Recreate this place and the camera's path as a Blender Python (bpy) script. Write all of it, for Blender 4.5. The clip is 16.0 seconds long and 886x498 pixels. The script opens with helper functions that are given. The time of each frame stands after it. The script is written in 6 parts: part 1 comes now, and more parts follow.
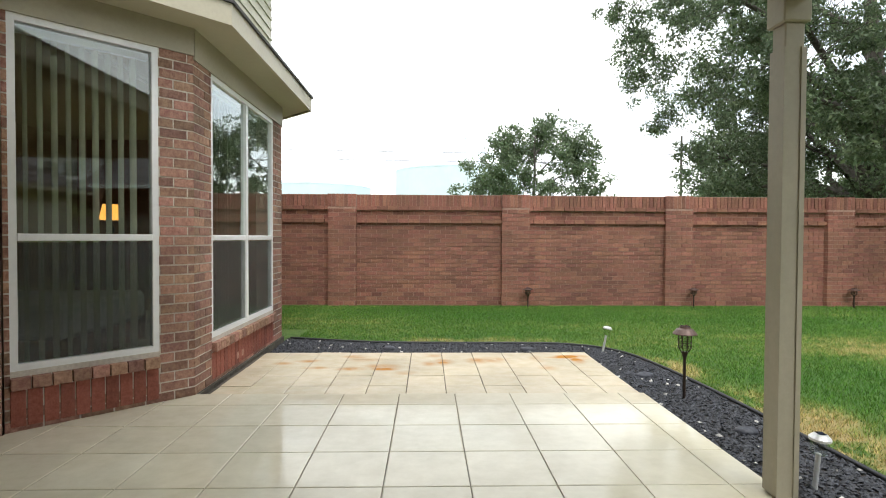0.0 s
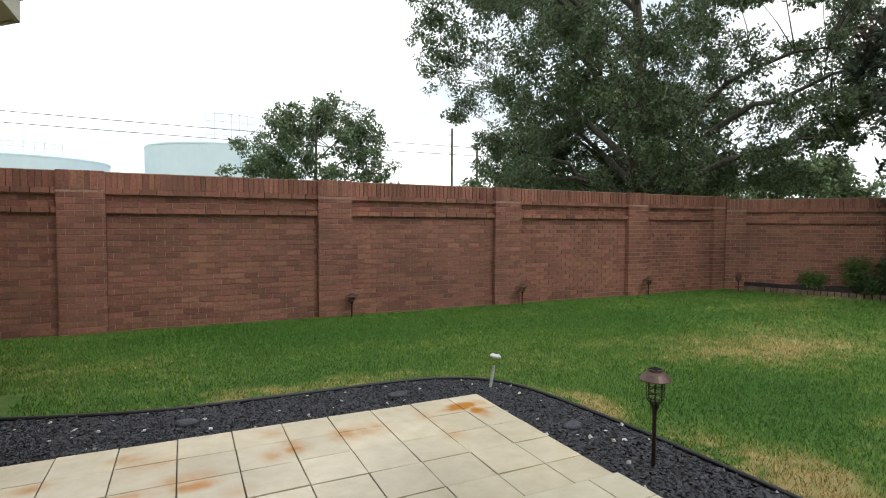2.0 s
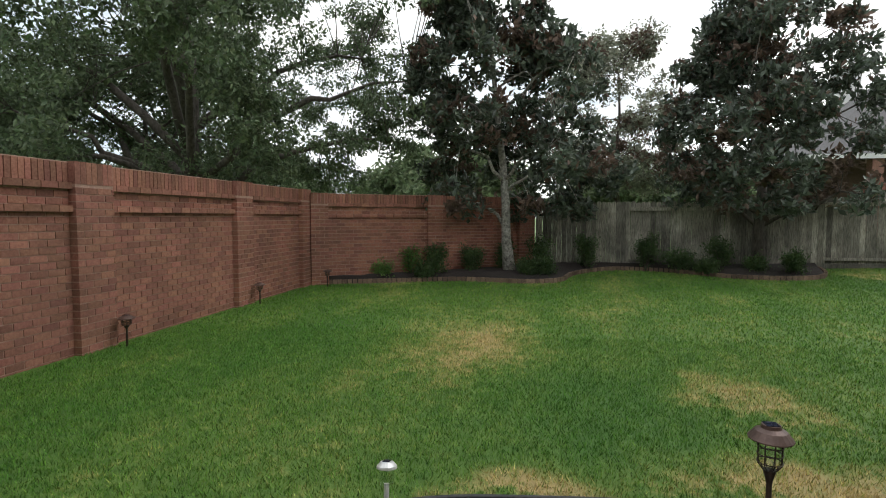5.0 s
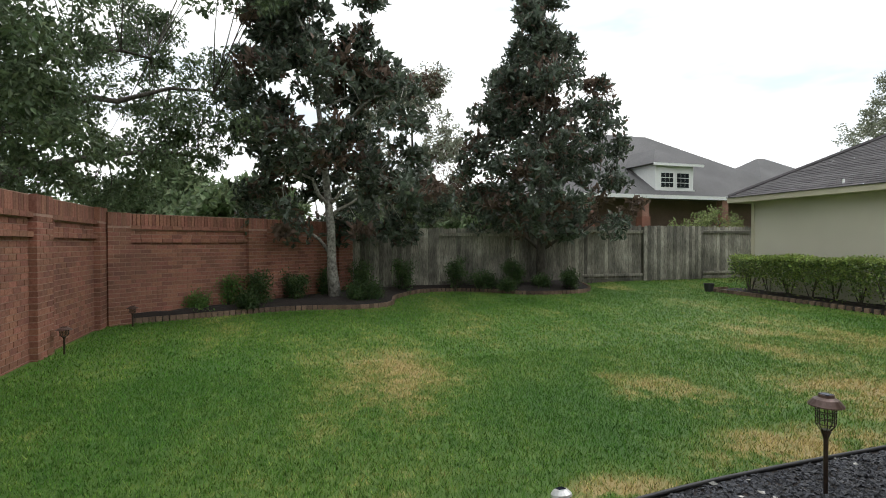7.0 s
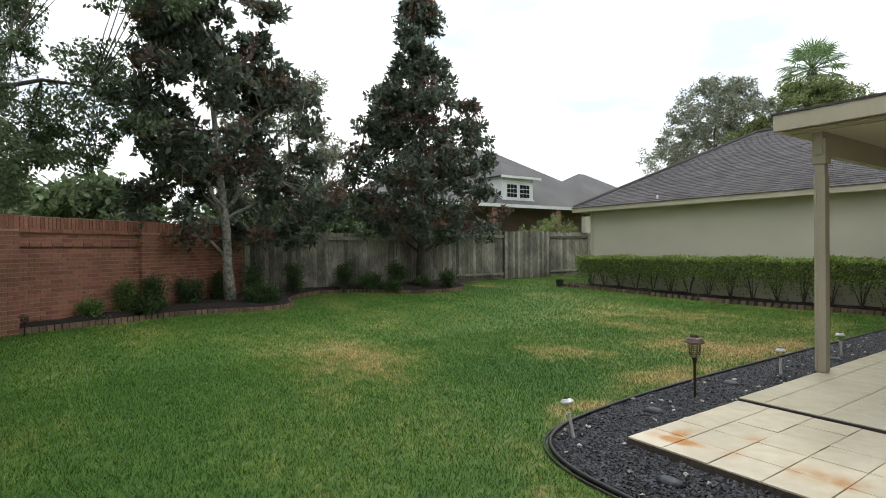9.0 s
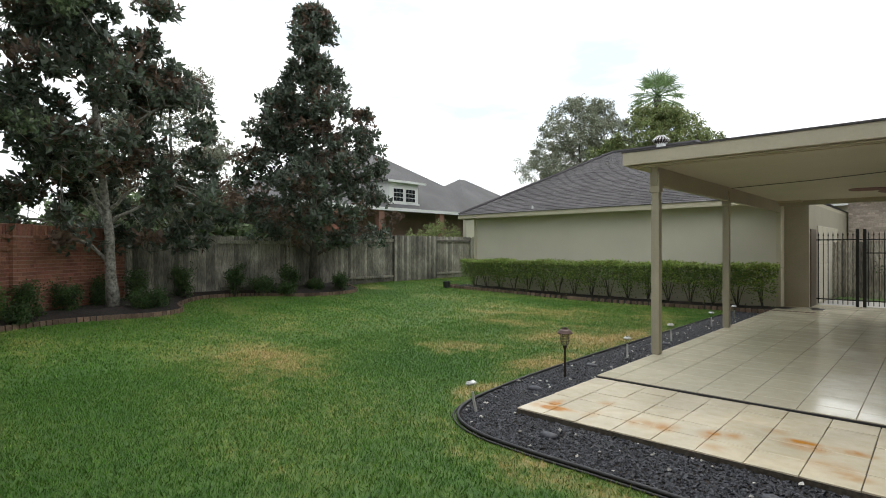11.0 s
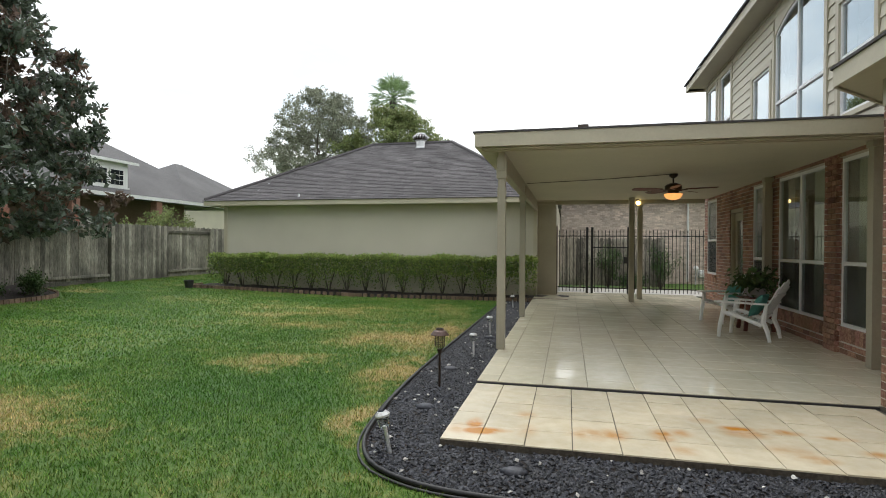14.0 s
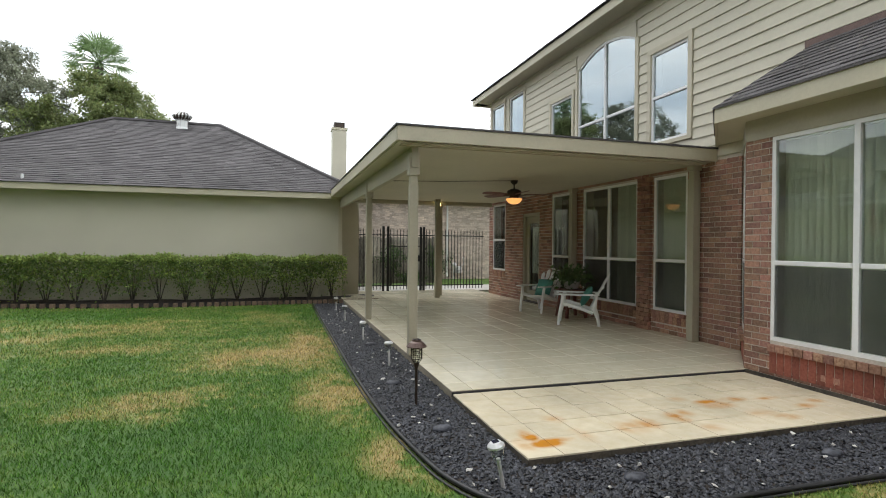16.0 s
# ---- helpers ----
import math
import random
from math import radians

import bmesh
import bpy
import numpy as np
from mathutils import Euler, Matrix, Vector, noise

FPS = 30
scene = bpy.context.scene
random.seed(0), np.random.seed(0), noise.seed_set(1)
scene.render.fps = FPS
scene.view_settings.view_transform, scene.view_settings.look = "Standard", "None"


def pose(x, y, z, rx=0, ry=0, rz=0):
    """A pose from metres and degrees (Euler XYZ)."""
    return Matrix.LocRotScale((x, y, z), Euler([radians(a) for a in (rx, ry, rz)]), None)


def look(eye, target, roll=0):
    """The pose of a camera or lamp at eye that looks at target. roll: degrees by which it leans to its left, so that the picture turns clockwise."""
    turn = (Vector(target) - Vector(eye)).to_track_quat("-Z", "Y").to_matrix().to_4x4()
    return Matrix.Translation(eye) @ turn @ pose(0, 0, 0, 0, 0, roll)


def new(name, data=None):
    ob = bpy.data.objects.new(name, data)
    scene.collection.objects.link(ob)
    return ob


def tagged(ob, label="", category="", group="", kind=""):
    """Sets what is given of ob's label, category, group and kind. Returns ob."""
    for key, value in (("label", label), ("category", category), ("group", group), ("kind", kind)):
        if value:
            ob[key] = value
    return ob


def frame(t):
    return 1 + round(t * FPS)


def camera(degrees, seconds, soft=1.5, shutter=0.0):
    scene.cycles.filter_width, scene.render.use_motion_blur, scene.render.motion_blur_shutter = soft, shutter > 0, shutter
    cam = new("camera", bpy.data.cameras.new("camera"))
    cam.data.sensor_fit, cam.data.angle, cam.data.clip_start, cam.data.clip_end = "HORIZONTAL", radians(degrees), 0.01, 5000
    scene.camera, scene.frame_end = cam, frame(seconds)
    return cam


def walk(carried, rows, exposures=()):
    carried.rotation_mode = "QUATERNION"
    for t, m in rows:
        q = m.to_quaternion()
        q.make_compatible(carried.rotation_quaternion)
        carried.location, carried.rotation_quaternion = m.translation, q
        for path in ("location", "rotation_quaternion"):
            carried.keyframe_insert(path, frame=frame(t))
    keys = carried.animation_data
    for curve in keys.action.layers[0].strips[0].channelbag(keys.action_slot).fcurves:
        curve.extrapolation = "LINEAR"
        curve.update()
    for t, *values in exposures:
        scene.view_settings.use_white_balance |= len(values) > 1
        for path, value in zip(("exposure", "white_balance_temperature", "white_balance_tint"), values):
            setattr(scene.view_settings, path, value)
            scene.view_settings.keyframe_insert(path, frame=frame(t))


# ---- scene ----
cam = camera(79.3, 16.0, soft=1.0)
PATH = [
    (0, (0.161, -0.178, 1.303), (0.22, 1.821, 1.26), 0.3),
    (0.5, (0.028, 0.299, 1.338), (0.264, 2.283, 1.265), 0.2),
    (1, (-0.065, 0.826, 1.38), (0.38, 2.775, 1.3), 0.3),
    (1.5, (-0.202, 1.377, 1.426), (0.438, 3.27, 1.342), 0.3),
    (2, (-0.3, 1.925, 1.462), (0.572, 3.723, 1.37), 0.3),
    (2.5, (-0.31, 2.532, 1.467), (0.841, 4.165, 1.374), 0.2),
    (3, (-0.358, 3.092, 1.499), (1.059, 4.5, 1.401), 0.2),
    (3.5, (-0.286, 3.693, 1.493), (1.351, 4.837, 1.394), 0.2),
    (4, (-0.339, 4.259, 1.505), (1.461, 5.124, 1.405), 0.2),
    (6.5, (-0.278, 7.225, 1.566), (1.683, 6.837, 1.49), 0.0),
    (7, (-0.068, 7.659, 1.502), (1.838, 7.054, 1.48), -0.1),
    (7.5, (-0.022, 8.109, 1.455), (1.821, 7.333, 1.447), -0.2),
    (8, (-0.185, 8.586, 1.414), (1.588, 7.66, 1.409), -0.3),
    (8.5, (-0.406, 9.069, 1.425), (1.306, 8.034, 1.421), -0.4),
    (11, (-1.072, 10.363, 1.558), (0.287, 8.896, 1.555), -0.1),
    (11.5, (-1.012, 10.376, 1.564), (0.283, 8.851, 1.563), -0.2),
    (12, (-0.774, 10.267, 1.524), (0.448, 8.684, 1.517), -0.2),
    (12.5, (-0.399, 10.132, 1.497), (0.698, 8.46, 1.486), 0.0),
    (13, (-0.002, 10.083, 1.488), (0.87, 8.284, 1.478), 0.2),
    (13.5, (0.455, 10.007, 1.424), (1.113, 8.119, 1.417), 0.3),
    (14, (1.064, 9.915, 1.432), (1.519, 7.967, 1.42), 0.4),
    (14.5, (1.604, 9.796, 1.447), (1.795, 7.805, 1.43), 0.3),
    (15, (2.255, 9.563, 1.449), (2.195, 7.564, 1.43), 0.4),
    (15.5, (2.914, 9.462, 1.439), (2.551, 7.495, 1.423), 0.7),
    (16, (3.678, 9.337, 1.457), (3.085, 7.427, 1.443), 0.5),
]
EXPOSURE = [(0.0, 1.25), (1.0, 1.12), (1.5, 0.62), (2.0, 0.58), (4.0, 0.53), (8.0, 0.63), (11.0, 0.65), (12.5, 0.72), (14.5, 0.8), (16.0, 0.85)]
walk(cam, [(t, look(eye, target, roll)) for t, eye, target, roll in PATH], EXPOSURE)

# ---- world and light: an overcast, bright sky ----
world = bpy.data.worlds.new("overcast_sky")
scene.world = world
world.use_nodes = True
wn, wl = world.node_tree.nodes, world.node_tree.links
wn.clear()
w_out = wn.new("ShaderNodeOutputWorld")
w_bg = wn.new("ShaderNodeBackground")
w_sky = wn.new("ShaderNodeTexSky")
w_sky.sky_type = "NISHITA"
w_sky.sun_disc = False
w_sky.sun_elevation, w_sky.sun_rotation = radians(52), radians(200)
w_gain = wn.new("ShaderNodeMix")
w_gain.data_type, w_gain.blend_type = "RGBA", "MULTIPLY"
w_gain.inputs[0].default_value = 1.0
w_gain.inputs[7].default_value = (0.1, 0.1, 0.1, 1)
w_map = wn.new("ShaderNodeMapping")
w_co = wn.new("ShaderNodeTexCoord")
w_map.inputs["Scale"].default_value = (1.0, 1.0, 3.2)
w_noise = wn.new("ShaderNodeTexNoise")
w_noise.inputs["Scale"].default_value = 2.1
w_noise.inputs["Detail"].default_value = 5
w_noise.inputs["Roughness"].default_value = 0.55
w_ramp = wn.new("ShaderNodeValToRGB")
w_ramp.color_ramp.elements[0].position, w_ramp.color_ramp.elements[0].color = 0.36, (0.6, 0.68, 0.75, 1)
w_ramp.color_ramp.elements[1].position, w_ramp.color_ramp.elements[1].color = 0.6, (1.12, 1.13, 1.12, 1)
w_mix = wn.new("ShaderNodeMix")
w_mix.data_type = "RGBA"
w_mix.inputs[0].default_value = 0.93
wl.new(w_co.outputs["Generated"], w_map.inputs["Vector"])
wl.new(w_map.outputs["Vector"], w_noise.inputs["Vector"])
wl.new(w_noise.outputs["Fac"], w_ramp.inputs["Fac"])
wl.new(w_sky.outputs["Color"], w_gain.inputs[6])
wl.new(w_gain.outputs[2], w_mix.inputs[6])
wl.new(w_ramp.outputs["Color"], w_mix.inputs[7])
wl.new(w_mix.outputs[2], w_bg.inputs["Color"])
w_bg.inputs["Strength"].default_value = 1.0
wl.new(w_bg.outputs["Background"], w_out.inputs["Surface"])
sun = new("sun", bpy.data.lights.new("sun", "SUN"))
sun.data.energy, sun.data.angle, sun.data.color = 0.6, radians(25), (1.0, 0.97, 0.93)
sun.matrix_world = look((0, 0, 40), (-7, 24, 0))


# ---- materials ----
def surface(name, c1, c2, scale=20.0, rough=0.8, bump=0.15, bump_scale=None, stain=0.25, stain_scale=0.7, rand="", rand_amount=0.25,
            metal=0.0, spec=0.5, stretch=(1, 1, 1), wet=0.0, hue=0.0, trans=0.0):
    """A two-scale procedural surface: fine grain between two colours, broad stains, piece-to-piece variation and relief."""
    m = bpy.data.materials.new(name)
    m.use_nodes = True
    n, l = m.node_tree.nodes, m.node_tree.links
    p = n["Principled BSDF"]
    geo = n.new("ShaderNodeNewGeometry")
    mp = n.new("ShaderNodeMapping")
    mp.inputs["Scale"].default_value = stretch
    l.new(geo.outputs["Position"], mp.inputs["Vector"])
    fine = n.new("ShaderNodeTexNoise")
    fine.inputs["Scale"].default_value, fine.inputs["Detail"].default_value, fine.inputs["Roughness"].default_value = scale, 6, 0.65
    l.new(mp.outputs["Vector"], fine.inputs["Vector"])
    ramp = n.new("ShaderNodeValToRGB")
    ramp.color_ramp.elements[0].position, ramp.color_ramp.elements[0].color = 0.32, (*c1, 1)
    ramp.color_ramp.elements[1].position, ramp.color_ramp.elements[1].color = 0.68, (*c2, 1)
    l.new(fine.outputs["Fac"], ramp.inputs["Fac"])
    broad = n.new("ShaderNodeTexNoise")
    broad.inputs["Scale"].default_value, broad.inputs["Detail"].default_value = stain_scale, 5
    l.new(geo.outputs["Position"], broad.inputs["Vector"])
    value = n.new("ShaderNodeMapRange")
    value.inputs["From Min"].default_value, value.inputs["From Max"].default_value = 0.3, 0.7
    value.inputs["To Min"].default_value, value.inputs["To Max"].default_value = 1 - stain, 1 + stain * 0.4
    l.new(broad.outputs["Fac"], value.inputs["Value"])
    hsv = n.new("ShaderNodeHueSaturation")
    l.new(ramp.outputs["Color"], hsv.inputs["Color"])
    if rand:
        if rand == "object":
            source = n.new("ShaderNodeObjectInfo").outputs["Random"]
        else:
            source = geo.outputs["Random Per Island"]
        spread = n.new("ShaderNodeMapRange")
        spread.inputs["To Min"].default_value, spread.inputs["To Max"].default_value = 1 - rand_amount, 1 + rand_amount
        l.new(source, spread.inputs["Value"])
        both = n.new("ShaderNodeMath")
        both.operation = "MULTIPLY"
        l.new(spread.outputs["Result"], both.inputs[0])
        l.new(value.outputs["Result"], both.inputs[1])
        l.new(both.outputs["Value"], hsv.inputs["Value"])
        if hue:
            turn = n.new("ShaderNodeMath")
            turn.operation = "MULTIPLY"
            turn.inputs[1].default_value = 7.31
            part_of = n.new("ShaderNodeMath")
            part_of.operation = "FRACT"
            h = n.new("ShaderNodeMapRange")
            h.inputs["To Min"].default_value, h.inputs["To Max"].default_value = 0.5 - hue, 0.5 + hue
            l.new(source, turn.inputs[0])
            l.new(turn.outputs["Value"], part_of.inputs[0])
            l.new(part_of.outputs["Value"], h.inputs["Value"])
            l.new(h.outputs["Result"], hsv.inputs["Hue"])
    else:
        l.new(value.outputs["Result"], hsv.inputs["Value"])
    l.new(hsv.outputs["Color"], p.inputs["Base Color"])
    p.inputs["Metallic"].default_value = metal
    p.inputs["Specular IOR Level"].default_value = spec
    rr = n.new("ShaderNodeMapRange")
    rr.inputs["To Min"].default_value, rr.inputs["To Max"].default_value = max(rough - 0.1, 0.03), min(rough + 0.1, 1)
    l.new(broad.outputs["Fac"], rr.inputs["Value"])
    l.new(rr.outputs["Result"], p.inputs["Roughness"])
    if wet:
        pools = n.new("ShaderNodeTexNoise")
        pools.inputs["Scale"].default_value, pools.inputs["Detail"].default_value = 0.9, 3
        l.new(geo.outputs["Position"], pools.inputs["Vector"])
        film = n.new("ShaderNodeMapRange")
        film.inputs["From Min"].default_value, film.inputs["From Max"].default_value = 0.38, 0.52
        film.inputs["To Min"].default_value, film.inputs["To Max"].default_value = 0.24, wet
        l.new(pools.outputs["Fac"], film.inputs["Value"])
        l.new(film.outputs["Result"], p.inputs["Roughness"])
    if trans:
        through_leaf, blend = n.new("ShaderNodeBsdfTranslucent"), n.new("ShaderNodeMixShader")
        l.new(hsv.outputs["Color"], through_leaf.inputs["Color"])
        blend.inputs["Fac"].default_value = trans
        l.new(p.outputs["BSDF"], blend.inputs[1])
        l.new(through_leaf.outputs["BSDF"], blend.inputs[2])
        l.new(blend.outputs["Shader"], n["Material Output"].inputs["Surface"])
    if bump:
        b = n.new("ShaderNodeBump")
        b.inputs["Strength"].default_value, b.inputs["Distance"].default_value = bump, 0.01
        if bump_scale:
            bn = n.new("ShaderNodeTexNoise")
            bn.inputs["Scale"].default_value, bn.inputs["Detail"].default_value = bump_scale, 4
            l.new(mp.outputs["Vector"], bn.inputs["Vector"])
            l.new(bn.outputs["Fac"], b.inputs["Height"])
        else:
            l.new(fine.outputs["Fac"], b.inputs["Height"])
        l.new(b.outputs["Normal"], p.inputs["Normal"])
    return m


def glass(name, tint, base):
    """Window glass: a tinted clear pane whose gloss grows towards grazing angles."""
    m = bpy.data.materials.new(name)
    m.use_nodes = True
    n, l = m.node_tree.nodes, m.node_tree.links
    n.remove(n["Principled BSDF"])
    t, g, mix, fr = n.new("ShaderNodeBsdfTransparent"), n.new("ShaderNodeBsdfGlossy"), n.new("ShaderNodeMixShader"), n.new("ShaderNodeLayerWeight")
    t.inputs["Color"].default_value = (*tint, 1)
    g.inputs["Roughness"].default_value = 0.01
    g.inputs["Color"].default_value = (0.9, 0.95, 0.97, 1)
    fr.inputs["Blend"].default_value = 0.5
    power, gain = n.new("ShaderNodeMath"), n.new("ShaderNodeMath")
    power.operation, gain.operation = "POWER", "MULTIPLY_ADD"
    power.inputs[1].default_value = 4.0
    gain.inputs[1].default_value, gain.inputs[2].default_value = 1 - base, base
    l.new(fr.outputs["Facing"], power.inputs[0])
    l.new(power.outputs["Value"], gain.inputs[0])
    l.new(gain.outputs["Value"], mix.inputs["Fac"])
    l.new(t.outputs["BSDF"], mix.inputs[1])
    l.new(g.outputs["BSDF"], mix.inputs[2])
    l.new(mix.outputs["Shader"], n["Material Output"].inputs["Surface"])
    return m


def glow(name, color, strength):
    m = bpy.data.materials.new(name)
    m.use_nodes = True
    p = m.node_tree.nodes["Principled BSDF"]
    p.inputs["Base Color"].default_value = (*color, 1)
    p.inputs["Emission Color"].default_value = (*color, 1)
    p.inputs["Emission Strength"].default_value = strength
    p.inputs["Roughness"].default_value = 0.4
    return m


def lawn_material(name, blade):
    """Green turf with straw-coloured dry patches."""
    m = bpy.data.materials.new(name)
    m.use_nodes = True
    n, l = m.node_tree.nodes, m.node_tree.links
    p = n["Principled BSDF"]
    geo = n.new("ShaderNodeNewGeometry")
    patch = n.new("ShaderNodeTexNoise")
    patch.inputs["Scale"].default_value, patch.inputs["Detail"].default_value, patch.inputs["Roughness"].default_value = 0.42, 6, 0.62
    flat = n.new("ShaderNodeMapping")
    flat.inputs["Scale"].default_value = (0.62, 1.35, 0.0)
    flat.inputs["Location"].default_value = (LAWN_SHIFT[0], LAWN_SHIFT[1], 0)
    l.new(geo.outputs["Position"], flat.inputs["Vector"])
    l.new(flat.outputs["Vector"], patch.inputs["Vector"])
    fine = n.new("ShaderNodeTexNoise")
    fine.inputs["Scale"].default_value, fine.inputs["Detail"].default_value, fine.inputs["Roughness"].default_value = 6, 8, 0.75
    l.new(geo.outputs["Position"], fine.inputs["Vector"])
    add = n.new("ShaderNodeMath")
    add.operation = "MULTIPLY_ADD"
    add.inputs[1].default_value = 0.85
    l.new(fine.outputs["Fac"], add.inputs[0])
    l.new(patch.outputs["Fac"], add.inputs[2])
    # dry patches: centre, reach and weight
    even = n.new("ShaderNodeMath")
    even.operation = "SUBTRACT"
    even.inputs[1].default_value = 0.345
    l.new(add.outputs["Value"], even.inputs[0])
    last = even.outputs["Value"]
    stray = n.new("ShaderNodeTexNoise")
    stray.inputs["Scale"].default_value, stray.inputs["Detail"].default_value, stray.inputs["Roughness"].default_value = 1.5, 7, 0.7
    l.new(geo.outputs["Position"], stray.inputs["Vector"])
    bend = n.new("ShaderNodeVectorMath")
    bend.operation = "MULTIPLY_ADD"
    bend.inputs[1].default_value, bend.inputs[2].default_value = (2.6, 2.6, 0), (-1.3, -1.3, 0)
    l.new(stray.outputs["Color"], bend.inputs[0])
    ragged = n.new("ShaderNodeVectorMath")
    l.new(geo.outputs["Position"], ragged.inputs[0])
    l.new(bend.outputs["Vector"], ragged.inputs[1])
    for cx, cy, rx, ry, weight in DRY:
        shift = n.new("ShaderNodeVectorMath")
        shift.operation = "SUBTRACT"
        shift.inputs[1].default_value = (cx, cy, 0)
        l.new(ragged.outputs["Vector"], shift.inputs[0])
        squash = n.new("ShaderNodeVectorMath")
        squash.operation = "MULTIPLY"
        squash.inputs[1].default_value = (1 / rx, 1 / ry, 0)
        l.new(shift.outputs["Vector"], squash.inputs[0])
        far = n.new("ShaderNodeVectorMath")
        far.operation = "LENGTH"
        l.new(squash.outputs["Vector"], far.inputs[0])
        fall = n.new("ShaderNodeMapRange")
        fall.interpolation_type = "SMOOTHSTEP"
        fall.inputs["From Min"].default_value, fall.inputs["From Max"].default_value = 0.1, 1.0
        fall.inputs["To Min"].default_value, fall.inputs["To Max"].default_value = weight, 0.0
        l.new(far.outputs["Value"], fall.inputs["Value"])
        total = n.new("ShaderNodeMath")
        l.new(last, total.inputs[0])
        l.new(fall.outputs["Result"], total.inputs[1])
        last = total.outputs["Value"]
    ramp = n.new("ShaderNodeValToRGB")
    e = ramp.color_ramp.elements
    e[0].position, e[0].color = 0.42, (0.058, 0.146, 0.02, 1)
    e[1].position, e[1].color = 0.92, (0.42, 0.325, 0.14, 1)
    mid = e.new(0.66)
    mid.color = (0.115, 0.2, 0.034, 1)
    mid2 = e.new(0.78)
    mid2.color = (0.23, 0.25, 0.07, 1)
    if blade:
        own = n.new("ShaderNodeMapRange")
        own.inputs["To Min"].default_value, own.inputs["To Max"].default_value = -0.17, 0.13
        turned = n.new("ShaderNodeMath")
        turned.operation = "FRACT"
        many = n.new("ShaderNodeMath")
        many.operation = "MULTIPLY"
        many.inputs[1].default_value = 23.7
        l.new(geo.outputs["Random Per Island"], many.inputs[0])
        l.new(many.outputs["Value"], turned.inputs[0])
        l.new(turned.outputs["Value"], own.inputs["Value"])
        mixed = n.new("ShaderNodeMath")
        l.new(total.outputs["Value"], mixed.inputs[0])
        l.new(own.outputs["Result"], mixed.inputs[1])
        total = mixed
    l.new(total.outputs["Value"], ramp.inputs["Fac"])
    hsv = n.new("ShaderNodeHueSaturation")
    l.new(ramp.outputs["Color"], hsv.inputs["Color"])
    spread = n.new("ShaderNodeMapRange")
    spread.inputs["To Min"].default_value, spread.inputs["To Max"].default_value = (0.65, 1.95) if blade else (0.6, 1.15)
    l.new(geo.outputs["Random Per Island"] if blade else fine.outputs["Fac"], spread.inputs["Value"])
    l.new(spread.outputs["Result"], hsv.inputs["Value"])
    l.new(hsv.outputs["Color"], p.inputs["Base Color"])
    p.inputs["Roughness"].default_value = 0.6
    p.inputs["Specular IOR Level"].default_value = 0.3
    if not blade:
        b = n.new("ShaderNodeBump")
        b.inputs["Strength"].default_value, b.inputs["Distance"].default_value = 0.9, 0.03
        l.new(fine.outputs["Fac"], b.inputs["Height"])
        l.new(b.outputs["Normal"], p.inputs["Normal"])
    return m


def rusty_tile(name):
    """Cream porcelain with rust bleeding on the outermost pieces and grey grime on the old ones."""
    m = surface(name, (0.66, 0.57, 0.4), (0.74, 0.66, 0.5), 9, 0.5, 0.05, 60, 0.16, 1.6, "object", 0.05, wet=0.25)
    n, l = m.node_tree.nodes, m.node_tree.links
    p = n["Principled BSDF"]
    old = p.inputs["Base Color"].links[0].from_socket
    geo = n.new("ShaderNodeNewGeometry")
    spots = n.new("ShaderNodeTexNoise")
    spots.inputs["Scale"].default_value, spots.inputs["Detail"].default_value = 7.0, 4
    l.new(geo.outputs["Position"], spots.inputs["Vector"])
    last = None
    for cx, cy, rx, ry, weight in RUST:
        shift = n.new("ShaderNodeVectorMath")
        shift.operation = "SUBTRACT"
        shift.inputs[1].default_value = (cx, cy, 0)
        l.new(geo.outputs["Position"], shift.inputs[0])
        squash = n.new("ShaderNodeVectorMath")
        squash.operation = "MULTIPLY"
        squash.inputs[1].default_value = (1 / rx, 1 / ry, 0)
        l.new(shift.outputs["Vector"], squash.inputs[0])
        far = n.new("ShaderNodeVectorMath")
        far.operation = "LENGTH"
        l.new(squash.outputs["Vector"], far.inputs[0])
        fall = n.new("ShaderNodeMapRange")
        fall.interpolation_type = "SMOOTHSTEP"
        fall.inputs["To Min"].default_value, fall.inputs["To Max"].default_value = weight, 0.0
        l.new(far.outputs["Value"], fall.inputs["Value"])
        if last is None:
            last = fall.outputs["Result"]
        else:
            top = n.new("ShaderNodeMath")
            top.operation = "MAXIMUM"
            l.new(last, top.inputs[0])
            l.new(fall.outputs["Result"], top.inputs[1])
            last = top.outputs["Value"]
    uneven = n.new("ShaderNodeMapRange")
    uneven.inputs["From Min"].default_value, uneven.inputs["From Max"].default_value = 0.3, 0.65
    uneven.inputs["To Min"].default_value, uneven.inputs["To Max"].default_value = 0.35, 1.6
    l.new(spots.outputs["Fac"], uneven.inputs["Value"])
    mul = n.new("ShaderNodeMath")
    mul.operation = "MULTIPLY"
    mul.use_clamp = True
    l.new(last, mul.inputs[0])
    l.new(uneven.outputs["Result"], mul.inputs[1])
    mix = n.new("ShaderNodeMix")
    mix.data_type = "RGBA"
    l.new(mul.outputs["Value"], mix.inputs[0])
    l.new(old, mix.inputs[6])
    mix.inputs[7].default_value = (0.53, 0.22, 0.025, 1)
    l.new(mix.outputs[2], p.inputs["Base Color"])
    return m


